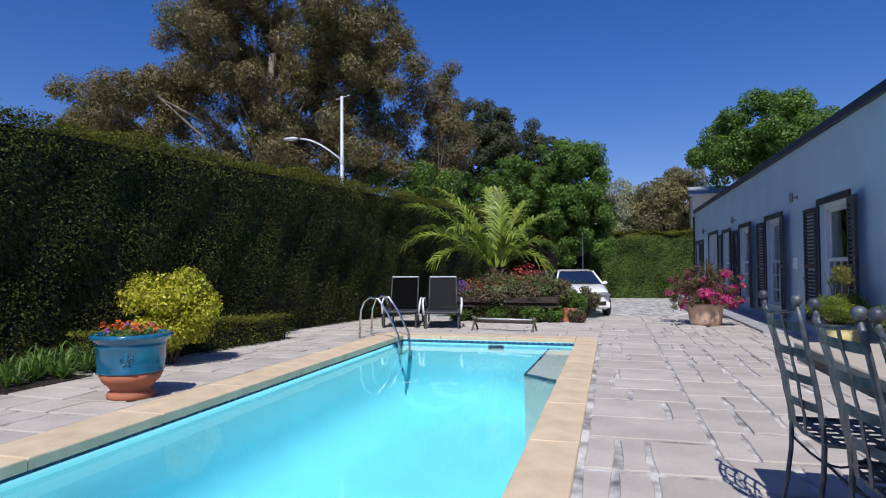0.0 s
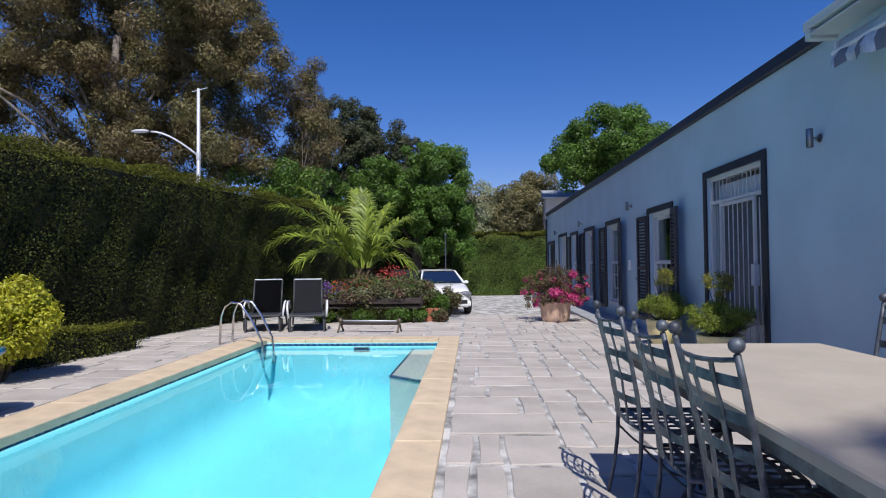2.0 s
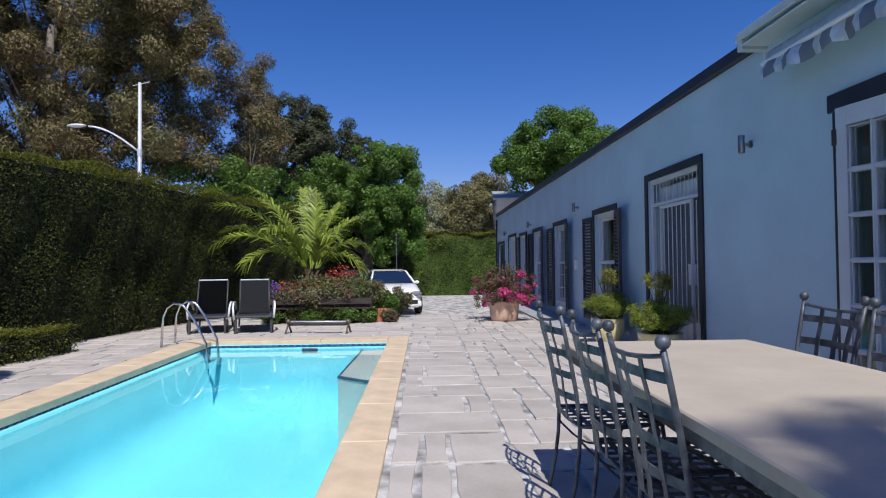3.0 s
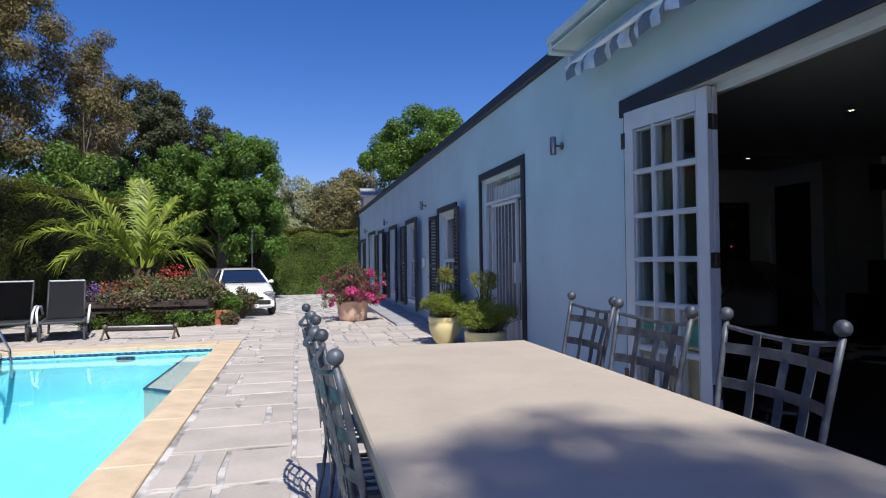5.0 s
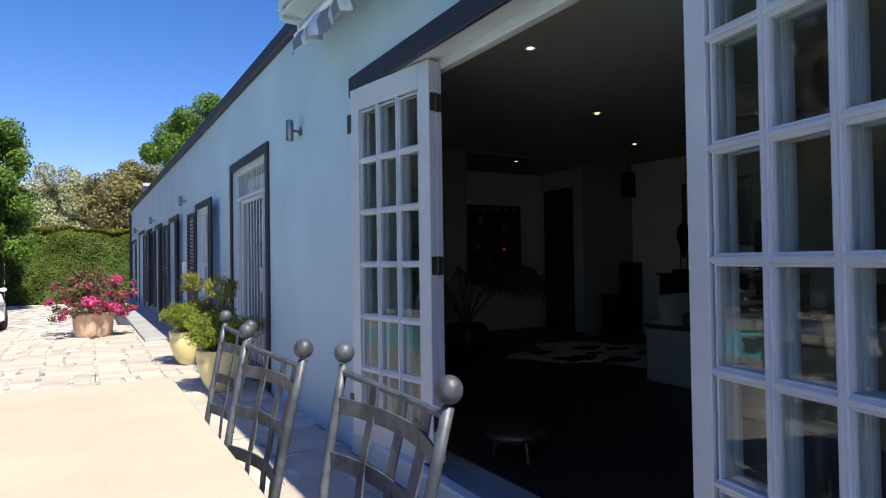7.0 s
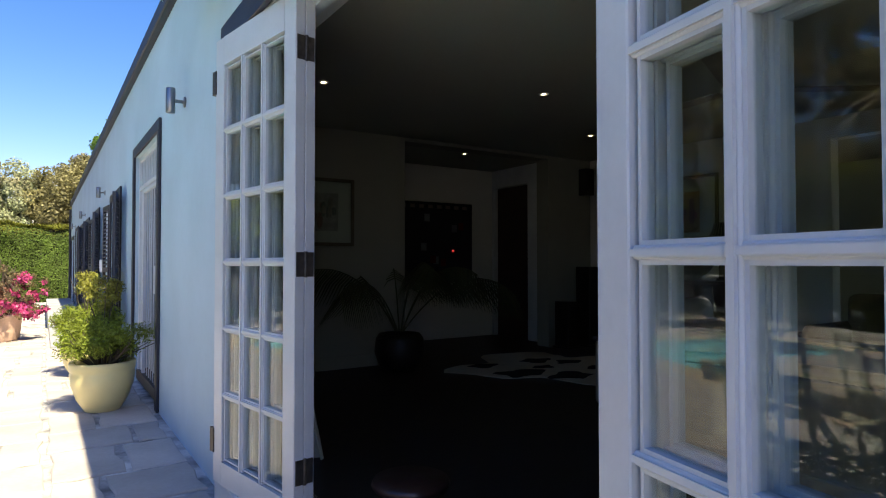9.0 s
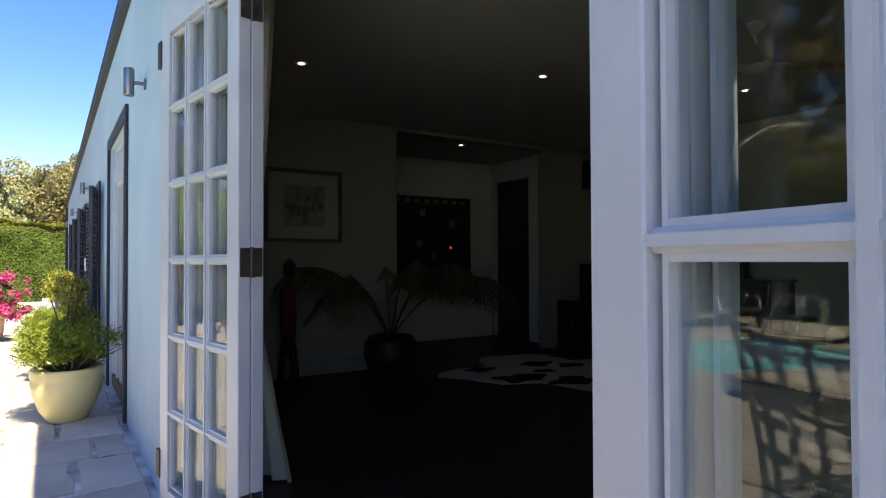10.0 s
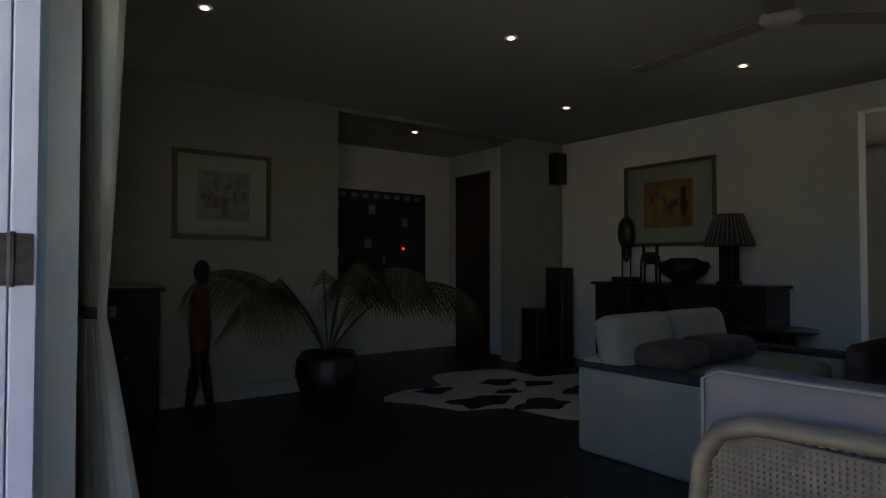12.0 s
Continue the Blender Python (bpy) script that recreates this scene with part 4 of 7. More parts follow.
def iron_chair():
    """Faces +x; its back stands at x = -0.24."""
    t = thing("garden_chair", (0, 0, 0), "weathered wrought-iron garden chair with ball finials and a woven strap back", "chair", "chairs round the table")
    w = 0.235
    def back_x(z):
        return -0.20 - 0.10 * ((z - 0.44) / 0.55) ** 1.3 if z > 0.44 else -0.20 - 0.06 * ((0.44 - z) / 0.44) ** 2
    for s in (-1, 1):
        pts = [(back_x(z), s * (w - 0.035 + 0.035 * max(0, (z - 0.44) / 0.55)), z) for z in (0.0, 0.15, 0.3, 0.44, 0.6, 0.75, 0.89, 0.985)]
        part("back_post", tube(bmesh.new(), pts, [0.009, 0.010, 0.010, 0.011, 0.011, 0.0105, 0.0105, 0.0105], 8), M_IRON, t, smooth=True)
        part("finial", ball(bmesh.new(), (back_x(0.99), s * w, 1.01), 0.023, 16, 12), M_IRON, t, smooth=True)
        pts = [(0.21, s * 0.21, 0.43), (0.225, s * 0.215, 0.3), (0.215, s * 0.21, 0.15), (0.245, s * 0.22, 0.0)]
        part("front_leg", tube(bmesh.new(), pts, 0.011, 8), M_IRON, t, smooth=True)
    def rail(z, sag=0.0, dip=0.0, flat=True, name="back_strap", dx=0.0, r=(0.003, 0.024)):
        pts = []
        for i in range(9):
            f = -1 + i / 4
            ww = (w - 0.035 + 0.035 * max(0, (z - 0.44) / 0.55))
            pts.append((back_x(z) - 0.045 * (1 - f * f) + dx, f * ww, z - dip * (1 - f * f)))
        part(name, tube(bmesh.new(), pts, [r] * 9, 4 if flat else 8, flat=(0, 0, 1)), M_IRON, t)
    rail(0.97, dip=0.022, flat=False, name="top_rail", r=(0.008, 0.008))
    for z in (0.90, 0.79, 0.68, 0.57):
        rail(z)
    for f in (-0.5, 0.0, 0.5):
        pts = []
        for i in range(8):
            z = 0.45 + (0.955 - 0.45) * i / 7
            ww = w - 0.035 + 0.035 * max(0, (z - 0.44) / 0.55)
            pts.append((back_x(z) - 0.045 * (1 - f * f) + (0.002 if i % 2 else -0.002), f * ww, z))
        part("upright_strap", tube(bmesh.new(), pts, [(0.023, 0.003)] * 8, 4, flat=(1, 0, 0)), M_IRON, t)
    bm = bmesh.new()
    ring = [(-0.2, -0.22, 0.435), (0.0, -0.235, 0.43), (0.21, -0.21, 0.435), (0.235, 0.0, 0.43), (0.21, 0.21, 0.435), (0.0, 0.235, 0.43), (-0.2, 0.22, 0.435), (-0.215, 0, 0.43), (-0.2, -0.22, 0.435)]
    tube(bm, ring, 0.010, 6)
    part("seat_frame", bm, M_IRON, t, smooth=True)
    for i in range(6):
        y = -0.18 + 0.072 * i
        part("seat_strap", B((-0.2, y - 0.014, 0.428), (0.22, y + 0.014, 0.432)), M_IRON, t)
    for i in range(5):
        x = -0.15 + 0.08 * i
        part("seat_strap", B((x - 0.014, -0.22, 0.4325), (x + 0.014, 0.22, 0.4365)), M_IRON, t)
    for s in (-1, 1):
        pts = [(0.2 - 0.4 * i / 10, s * 0.215, 0.36 - 0.14 * math.sin(math.pi * i / 10)) for i in range(11)]
        part("side_brace", tube(bmesh.new(), pts, 0.006, 6), M_IRON, t)
    return t


c0 = iron_chair()
CH = [(1.07, 3.04, 2), (1.085, 2.38, -2), (1.105, 1.86, 2)]
LOW, HIGH = Matrix.Diagonal((1, 1, 0.995, 1)), Matrix.Diagonal((1, 1, 1.04, 1))
c0.matrix_basis = pose(*CH[0][:2], 0, 0, 0, CH[0][2]) @ LOW
for x, y, a in CH[1:]:
    copy_thing(c0, pose(x, y, 0, 0, 0, a) @ LOW)
for x, y, a in ((1.83, 2.80, 178), (1.80, 2.2, 183), (1.865, 1.635, 179)):
    copy_thing(c0, pose(x, y, 0, 0, 0, a) @ HIGH)


# ---- planted pots ----
def sprigs(name, at, radii, n, leaf, rng, material, parent, stems=0, aspect=0.4, up=0.3, shell=0.1, spread=0.6):
    d = rng.normal(0, 1, (n, 3))
    d /= np.linalg.norm(d, axis=1)[:, None]
    r = shell + (1 - shell) * rng.uniform(0, 1, n) ** 0.5
    bumps = 1 + 0.14 * np.sin(d[:, 0] * 7 + d[:, 2] * 5) + 0.12 * np.sin(d[:, 1] * 9 + 2) + 0.08 * np.sin(d[:, 2] * 15 + d[:, 0] * 11)
    P = d * (r * bumps)[:, None] * np.array(radii) + np.array(at)
    dn = d.copy()
    dn[:, 2] += up
    V, F = leaves(P, dn, leaf, rng, aspect, spread)
    return tagged(raw(name, V, F, material, parent), kind="stuff")


def blue_pot():
    t = thing("blue_pot", (-4.12, 4.62, 0), "large teal glazed and terracotta urn with orange flowers", "flower pot")
    prof = [(0.16, 0.0), (0.235, 0.0), (0.245, 0.03), (0.23, 0.06), (0.20, 0.085), (0.22, 0.12), (0.29, 0.19), (0.325, 0.27)]
    part("terracotta_foot", lathe(bmesh.new(), prof, 40), M_TERRA, t, "bare terracotta lower part", smooth=True)
    prof = [(0.325, 0.272), (0.338, 0.285), (0.330, 0.30), (0.345, 0.40), (0.352, 0.54), (0.362, 0.555), (0.352, 0.57), (0.365, 0.60), (0.405, 0.63), (0.415, 0.655), (0.40, 0.675), (0.36, 0.68), (0.34, 0.64), (0.33, 0.60)]
    part("glazed_body", lathe(bmesh.new(), prof, 40), M_TEAL, t, "glossy teal glazed body and rim", smooth=True)
    bm = bmesh.new()
    lathe(bm, [(0.02, 0.59), (0.334, 0.60)], 24)
    part("soil", bm, M_SOIL, t)
    # a raised lily on the side towards the terrace
    bm = bmesh.new()
    ball(bm, (0, 0, 0.02), 0.03, 12, 8, (0.8, 0.5, 1.9))
    for s in (-1, 1):
        tube(bm, [(0, 0, -0.02), (s * 0.03, 0, 0.02), (s * 0.055, 0, 0.03), (s * 0.06, 0, 0.0), (s * 0.045, 0, -0.01)], 0.011, 8)
        tube(bm, [(0, 0, -0.02), (s * 0.02, 0, -0.05), (s * 0.035, 0, -0.045)], 0.008, 8)
    tube(bm, [(-0.035, 0, -0.018), (0.035, 0, -0.018)], 0.010, 8)
    a = radians(-35)
    bmesh.ops.transform(bm, verts=bm.verts, matrix=Matrix.Translation((0.348 * math.cos(a - 0.35), 0.348 * math.sin(a - 0.35), 0.43)) @ Matrix.Rotation(a - 0.35 + math.pi / 2, 4, "Z"))
    part("lily_relief", bm, M_TEAL, t, "raised lily ornament", smooth=True)
    rng = np.random.default_rng(30)
    sprigs("foliage", (0, 0, 0.66), (0.32, 0.32, 0.08), 900, 0.05, rng, M_GRASS, t)
    for i in range(60):
        a, r = rng.uniform(0, 6.28), 0.33 * math.sqrt(rng.uniform())
        x, y, z = r * math.cos(a), r * math.sin(a), rng.uniform(0.70, 0.78)
        bm = bmesh.new()
        for k in range(5):
            q = k * 1.256 + rng.uniform(0, 1)
            vs = [bm.verts.new((x + dx, y + dy, z + dz)) for dx, dy, dz in ((0, 0, 0), (0.026 * math.cos(q - 0.5), 0.026 * math.sin(q - 0.5), 0.008), (0.036 * math.cos(q), 0.036 * math.sin(q), 0.004), (0.026 * math.cos(q + 0.5), 0.026 * math.sin(q + 0.5), 0.008))]
            bm.faces.new(vs)
        bmesh.ops.rotate(bm, cent=(x, y, z), matrix=Matrix.Rotation(rng.uniform(-0.9, 0.9), 3, "X") @ Matrix.Rotation(rng.uniform(-0.9, 0.9), 3, "Y"), verts=bm.verts)
        part("flower", bm, M_ORANGE if rng.uniform() < 0.8 else M_PURPLE, t)
    t.scale = (0.83, 0.83, 0.85)
    return t


blue_pot()


def round_shrub(name, at, r, h, n, leaf, material, label, seed, squash=1.0, trunk=True):
    rng = np.random.default_rng(seed)
    t = thing(name, at, label, "shrub")
    cl = clumped(rng, (0, 0, h), (r * 0.72, r * 0.72, r * 0.72 * squash), 46, r * 0.22, r * 0.36, 0.85)
    crown("foliage", cl, n, leaf, rng, material, t, shell=0.3)
    bm = bmesh.new()
    for k in range(9):
        a = k * 0.7
        tube(bm, [(0.03 * math.cos(a), 0.03 * math.sin(a), 0), (0.4 * r * math.cos(a), 0.4 * r * math.sin(a), h * 0.6), (0.75 * r * math.cos(a), 0.75 * r * math.sin(a), h)], [0.015, 0.011, 0.004], 6)
    part("stem", bm, M_BARK, t)
    return t


round_shrub("lime_shrub", (-5.1, 6.3, 0), 0.60, 0.67, 22000, 0.044, M_LIME, "rounded lime-green variegated shrub in full sun", 31, 1.0)


def cream_pot(at, seed, label, r=0.30, h=0.40):
    t = thing("cream_pot", at, label, "plant pot", "cream pots by the house")
    prof = [(0.02, 0), (0.15, 0.0), (0.165, 0.01), (0.235, 0.10), (0.285, 0.22), (0.30, 0.31), (0.29, 0.325), (0.30, 0.34), (0.305, 0.39), (0.30, 0.405), (0.28, 0.405), (0.27, 0.36)]
    prof = [(a * r / 0.30, b * h / 0.405) for a, b in prof]
    part("pot_body", lathe(bmesh.new(), prof, 36), M_CREAMPOT, t, "cream glazed bowl", smooth=True)
    bm = bmesh.new()
    lathe(bm, [(0.02, h - 0.06), (r * 0.9, h - 0.05)], 24)
    part("soil", bm, M_SOIL, t)
    rng = np.random.default_rng(seed)
    bm = bmesh.new()
    for k in range(34):
        a, q = rng.uniform(0, 6.28), rng.uniform(0.1, 0.42)
        z = h + rng.uniform(0.12, 0.42 - q * 0.4)
        tube(bm, [(0.05 * math.cos(a), 0.05 * math.sin(a), h - 0.06), (0.55 * q * math.cos(a), 0.55 * q * math.sin(a), h + 0.05), (q * math.cos(a), q * math.sin(a), z)], [0.009, 0.006, 0.003], 5)
    for k in range(6):
        a = rng.uniform(0, 6.28)
        tube(bm, [(0.02 * math.cos(a), 0.02 * math.sin(a), h - 0.06), (0.06 * math.cos(a), 0.06 * math.sin(a), h + 0.35), (0.16 * math.cos(a), 0.16 * math.sin(a), h + 0.66)], [0.010, 0.006, 0.002], 5)
    part("stem", bm, M_BARK, t)
    cl = clumped(rng, (0, 0, h + 0.20), (0.34, 0.34, 0.16), 40, 0.06, 0.12, 0.7)
    crown("foliage", cl, 9500, 0.042, rng, M_HERB, t, aspect=0.2, shell=0.1)
    cl = clumped(rng, (0, 0, h + 0.58), (0.16, 0.16, 0.13), 14, 0.03, 0.07, 0.6)
    crown("top_foliage", cl, 1500, 0.034, rng, M_HERB2, t, aspect=0.35, shell=0.1)
    return t


M_HERB = mat("herb_leaf", (0.25, 0.32, 0.035), 0.6, var=0.2, scale=3, isl=0.45, trans=0.3)
M_HERB2 = mat("yellowing_herb_leaf", (0.30, 0.30, 0.05), 0.6, var=0.2, scale=3, isl=0.4, trans=0.3)
cream_pot((2.85, 6.84, 0), 41, "cream glazed bowl with a bushy green shrub in half shade", 0.245, 0.41)
cream_pot((2.82, 8.74, 0), 42, "cream glazed bowl with a dense green shrub in sun", 0.24, 0.41)


def bougainvillea():
    t = thing("bougainvillea", (1.83, 12.88, 0), "pale terracotta pot overflowing with magenta bougainvillea", "potted plant")
    prof = [(0.02, 0), (0.27, 0.0), (0.29, 0.03), (0.31, 0.18), (0.32, 0.34), (0.345, 0.36), (0.355, 0.40), (0.34, 0.42), (0.30, 0.42), (0.28, 0.36)]
    part("pot_body", lathe(bmesh.new(), prof, 32), M_TERRAPALE, t, smooth=True)
    rng = np.random.default_rng(50)
    bm = bmesh.new()
    cl, pk = [], []
    for k in range(95):
        a, q = rng.uniform(0, 6.28), rng.uniform(0.15, 0.74)
        z = 0.34 + rng.uniform(0.02, 0.80) * (1.1 - q * 0.45)
        e = (q * math.cos(a), q * math.sin(a), z)
        tube(bm, [(0, 0, 0.4), (0.5 * e[0], 0.5 * e[1], z + 0.15), e], [0.010, 0.007, 0.003], 5)
        cl.append((*e, rng.uniform(0.04, 0.10)))
        if rng.uniform() < 0.22:
            pk.append((e[0], e[1] - 0.02, e[2] - 0.02, rng.uniform(0.03, 0.06)))
    part("stem", bm, M_BARK, t)
    crown("foliage", cl, 7500, 0.040, rng, M_BOUGLEAF, t, shell=0.1)
    pk += [(0.35, -0.35, 0.5, 0.13), (0.45, -0.2, 0.42, 0.12), (0.45, -0.3, 0.7, 0.1), (-0.05, -0.4, 0.62, 0.13), (0.1, -0.42, 0.58, 0.12), (0.35, -0.2, 0.98, 0.1)]
    crown("bract", pk, 2600, 0.05, rng, M_PINK, t, aspect=0.8, shell=0.15)
    return t


M_BOUGLEAF = mat("dusty_leaf", (0.13, 0.13, 0.05), 0.7, var=0.3, scale=4, color2=(0.16, 0.07, 0.05), isl=0.4, trans=0.2)
bougainvillea()


# ---- flower bed and palm ----
def trough():
    t = thing("trough", (-2.05, 13.1, 0), "long weathered timber trough full of mixed flowers", "planter")
    bm = bmesh.new()
    box(bm, (-1.15, -0.45, 0.40), (1.05, -0.40, 0.52), 0.008)
    box(bm, (-1.15, 0.40, 0.30), (1.05, 0.45, 0.56), 0.008)
    box(bm, (-1.15, -0.40, 0.30), (-1.10, 0.40, 0.56), 0.008)
    box(bm, (1.0, -0.40, 0.30), (1.05, 0.40, 0.56), 0.008)
    box(bm, (-1.10, -0.40, 0.30), (1.0, 0.40, 0.34))
    part("trough_box", bm, M_WOOD, t)
    for x, y in ((-1.0, -0.35), (0.9, -0.35), (-1.0, 0.35), (0.9, 0.35)):
        part("leg", B((x - 0.05, y - 0.05, 0), (x + 0.05, y + 0.05, 0.30), 0.006), M_WOOD, t)
    part("soil", B((-1.10, -0.40, 0.34), (1.0, 0.40, 0.53)), M_SOIL, t)
    rng = np.random.default_rng(60)
    for nm, m_, n, ctr, rad, sz in (("bright_foliage", M_GREEN, 1800, (0.1, 0, 0.72), (1.2, 0.5, 0.32), 0.06), ("under_foliage", M_LEAF, 9000, (-0.05, -0.15, 0.2), (1.2, 0.42, 0.24), 0.05), ("silver_foliage", M_GREYG, 2500, (-0.1, -0.1, 0.62), (1.15, 0.5, 0.16), 0.05)):
        sprigs(nm, ctr, rad, n, sz, rng, m_, t, spread=1.0)
    crown("foliage", clumped(rng, (0.0, -0.12, 0.64), (1.2, 0.45, 0.28), 80, 0.10, 0.2, 0.4), 13000, 0.055, rng, M_MIXLEAF, t, shell=0.1)
    for nm, m_, n, ctr, rad in (("purple_petal", M_PURPLE, 260, (-0.95, -0.2, 0.72), (0.35, 0.35, 0.2)), ("orange_petal", M_ORANGE, 70, (-0.75, -0.3, 0.8), (0.3, 0.3, 0.15)), ("pink_petal", M_REDPET, 260, (0.35, 0.2, 1.0), (0.4, 0.3, 0.26)), ("red_petal", M_REDPET, 120, (-0.2, -0.2, 0.8), (0.8, 0.35, 0.15))):
        sprigs(nm, ctr, rad, n, 0.045, rng, m_, t, aspect=0.9, spread=1.0)
    return t


M_MIXLEAF = mat("mixed_bed_leaf", (0.10, 0.13, 0.04), 0.7, var=0.3, scale=3, color2=(0.13, 0.06, 0.045), isl=0.5, trans=0.2)
M_REDPET = mat("red_petal", (0.45, 0.05, 0.04), 0.6, var=0.2, scale=5, isl=0.4)
trough()
round_shrub("flowering_shrub", (-1.2, 13.6, 0), 0.55, 0.55, 8000, 0.06, M_MIXLEAF, "loose green shrub with small red flowers", 61, 0.8)
round_shrub("flowering_shrub", (-0.95, 13.9, 0), 0.36, 0.42, 5000, 0.06, M_MIXLEAF, "loose green shrub beside the drive", 62, 0.8)
round_shrub("low_shrub", (-2.2, 12.75, 0), 0.30, 0.16, 3000, 0.05, M_GREEN, "low green plants under the trough", 63, 0.6)
round_shrub("low_shrub", (-1.5, 12.75, 0), 0.30, 0.16, 3000, 0.05, M_GREEN, "low green plants under the trough", 64, 0.6)
round_shrub("low_shrub", (-3.1, 12.85, 0), 0.30, 0.16, 3000, 0.05, M_GREEN, "low green plants under the trough", 65, 0.6)
for k, (x, y, r, h) in enumerate(((-0.75, 13.6, 0.34, 0.36), (-0.5, 14.3, 0.38, 0.40), (-1.1, 12.85, 0.24, 0.16), (-0.62, 12.9, 0.2, 0.12))):
    round_shrub("bed_plant", (x, y, 0), r, h, 3400, 0.055, M_MIXLEAF if k % 2 else M_GREEN, "loose mixed green and reddish plants beside the trough", 90 + k, 0.8)
t = thing("terracotta_pot", (-0.78, 13.05, 0), "plain square terracotta pot", "plant pot")
part("pot_body", box(bmesh.new(), (-0.17, -0.15, 0), (0.17, 0.15, 0.27), 0.02), M_TERRA, t)


def palm():
    t = thing("palm", (-2.5, 14.1, 0), "date palm with long arching yellow-green fronds", "palm tree")
    rng = np.random.default_rng(70)
    part("trunk", tube(bmesh.new(), [(0, 0, 0), (0.02, 0, 0.5), (0, 0, 1.15)], [0.26, 0.24, 0.20], 14), M_PALMDRY, t, smooth=True)
    bm = bmesh.new()
    for k in range(46):
        a, z = k * 2.4, 0.15 + k * 0.022
        tube(bm, [(0.2 * math.cos(a), 0.2 * math.sin(a), z), (0.30 * math.cos(a), 0.30 * math.sin(a), z + 0.12)], [(0.05, 0.02), (0.02, 0.01)], 4)
    part("boots", bm, M_PALMDRY, t)
    fronds = ((177, 58, 3.0, 1.0), (168, 50, 2.7, 1.05), (186, 48, 2.5, 1.15), (150, 64, 2.5, 0.8), (115, 76, 2.15, 0.5), (98, 82, 2.0, 0.45), (80, 84, 1.8, 0.4), (55, 72, 1.9, 0.7),
              (30, 66, 1.8, 0.9), (8, 58, 1.5, 1.35), (-10, 48, 1.3, 1.6), (215, 44, 1.7, 1.3), (240, 62, 1.8, 1.2), (-60, 62, 1.5, 1.2), (183, 70, 2.5, 0.9))
    for az, elev, L, sag in fronds:
        a, el = radians(az), radians(elev)
        d0 = Vector((math.cos(a) * math.cos(el), math.sin(a) * math.cos(el), math.sin(el)))
        pts, p, d = [], Vector((0.1 * math.cos(a), 0.1 * math.sin(a), 1.1)), d0.copy()
        nseg = 14
        for i in range(nseg + 1):
            pts.append(p.copy())
            d = (d + Vector((0, 0, sag * (-0.035 - 0.010 * i)))).normalized()
            p = p + d * (L / nseg)
        fr = tube(bmesh.new(), pts, [0.022 * (1 - 0.8 * i / nseg) for i in range(nseg + 1)], 5)
        f = part("frond", fr, M_PALM, t)
        V, F = [], []
        n = 38
        for i in range(n):
            u = 0.14 + 0.86 * i / n
            q = u * nseg
            j = min(int(q), nseg - 1)
            c = pts[j].lerp(pts[j + 1], q - j)
            ax = (pts[j + 1] - pts[j]).normalized()
            sd = ax.cross(Vector((0, 0, 1)))
            sd = sd.normalized() if sd.length > 0.1 else Vector((-math.sin(a), math.cos(a), 0))
            upv = sd.cross(ax)
            ll = 0.52 * math.sin(math.pi * (0.14 + 0.74 * u)) * rng.uniform(0.85, 1.1) + 0.05
            for s in (-1, 1):
                dr = (sd * s * 0.66 + ax * rng.uniform(0.7, 1.0) + upv * rng.uniform(-0.1, 0.5)).normalized()
                mid = c + dr * ll * 0.5
                tip = c + dr * ll + Vector((0, 0, -0.30 * ll - rng.uniform(0, 0.12)))
                wv = ax.cross(dr).cross(dr).normalized() * 0.017
                b = len(V)
                V += [tuple(c - wv), tuple(c + wv), tuple(mid + wv * 1.1), tuple(mid - wv * 1.1), tuple(tip + wv * 0.1), tuple(tip - wv * 0.1)]
                F += [(b, b + 1, b + 2, b + 3), (b + 3, b + 2, b + 4, b + 5)]
        tagged(raw("leaf_blade", V, F, M_PALM, f), kind="stuff")
    return t


palm()


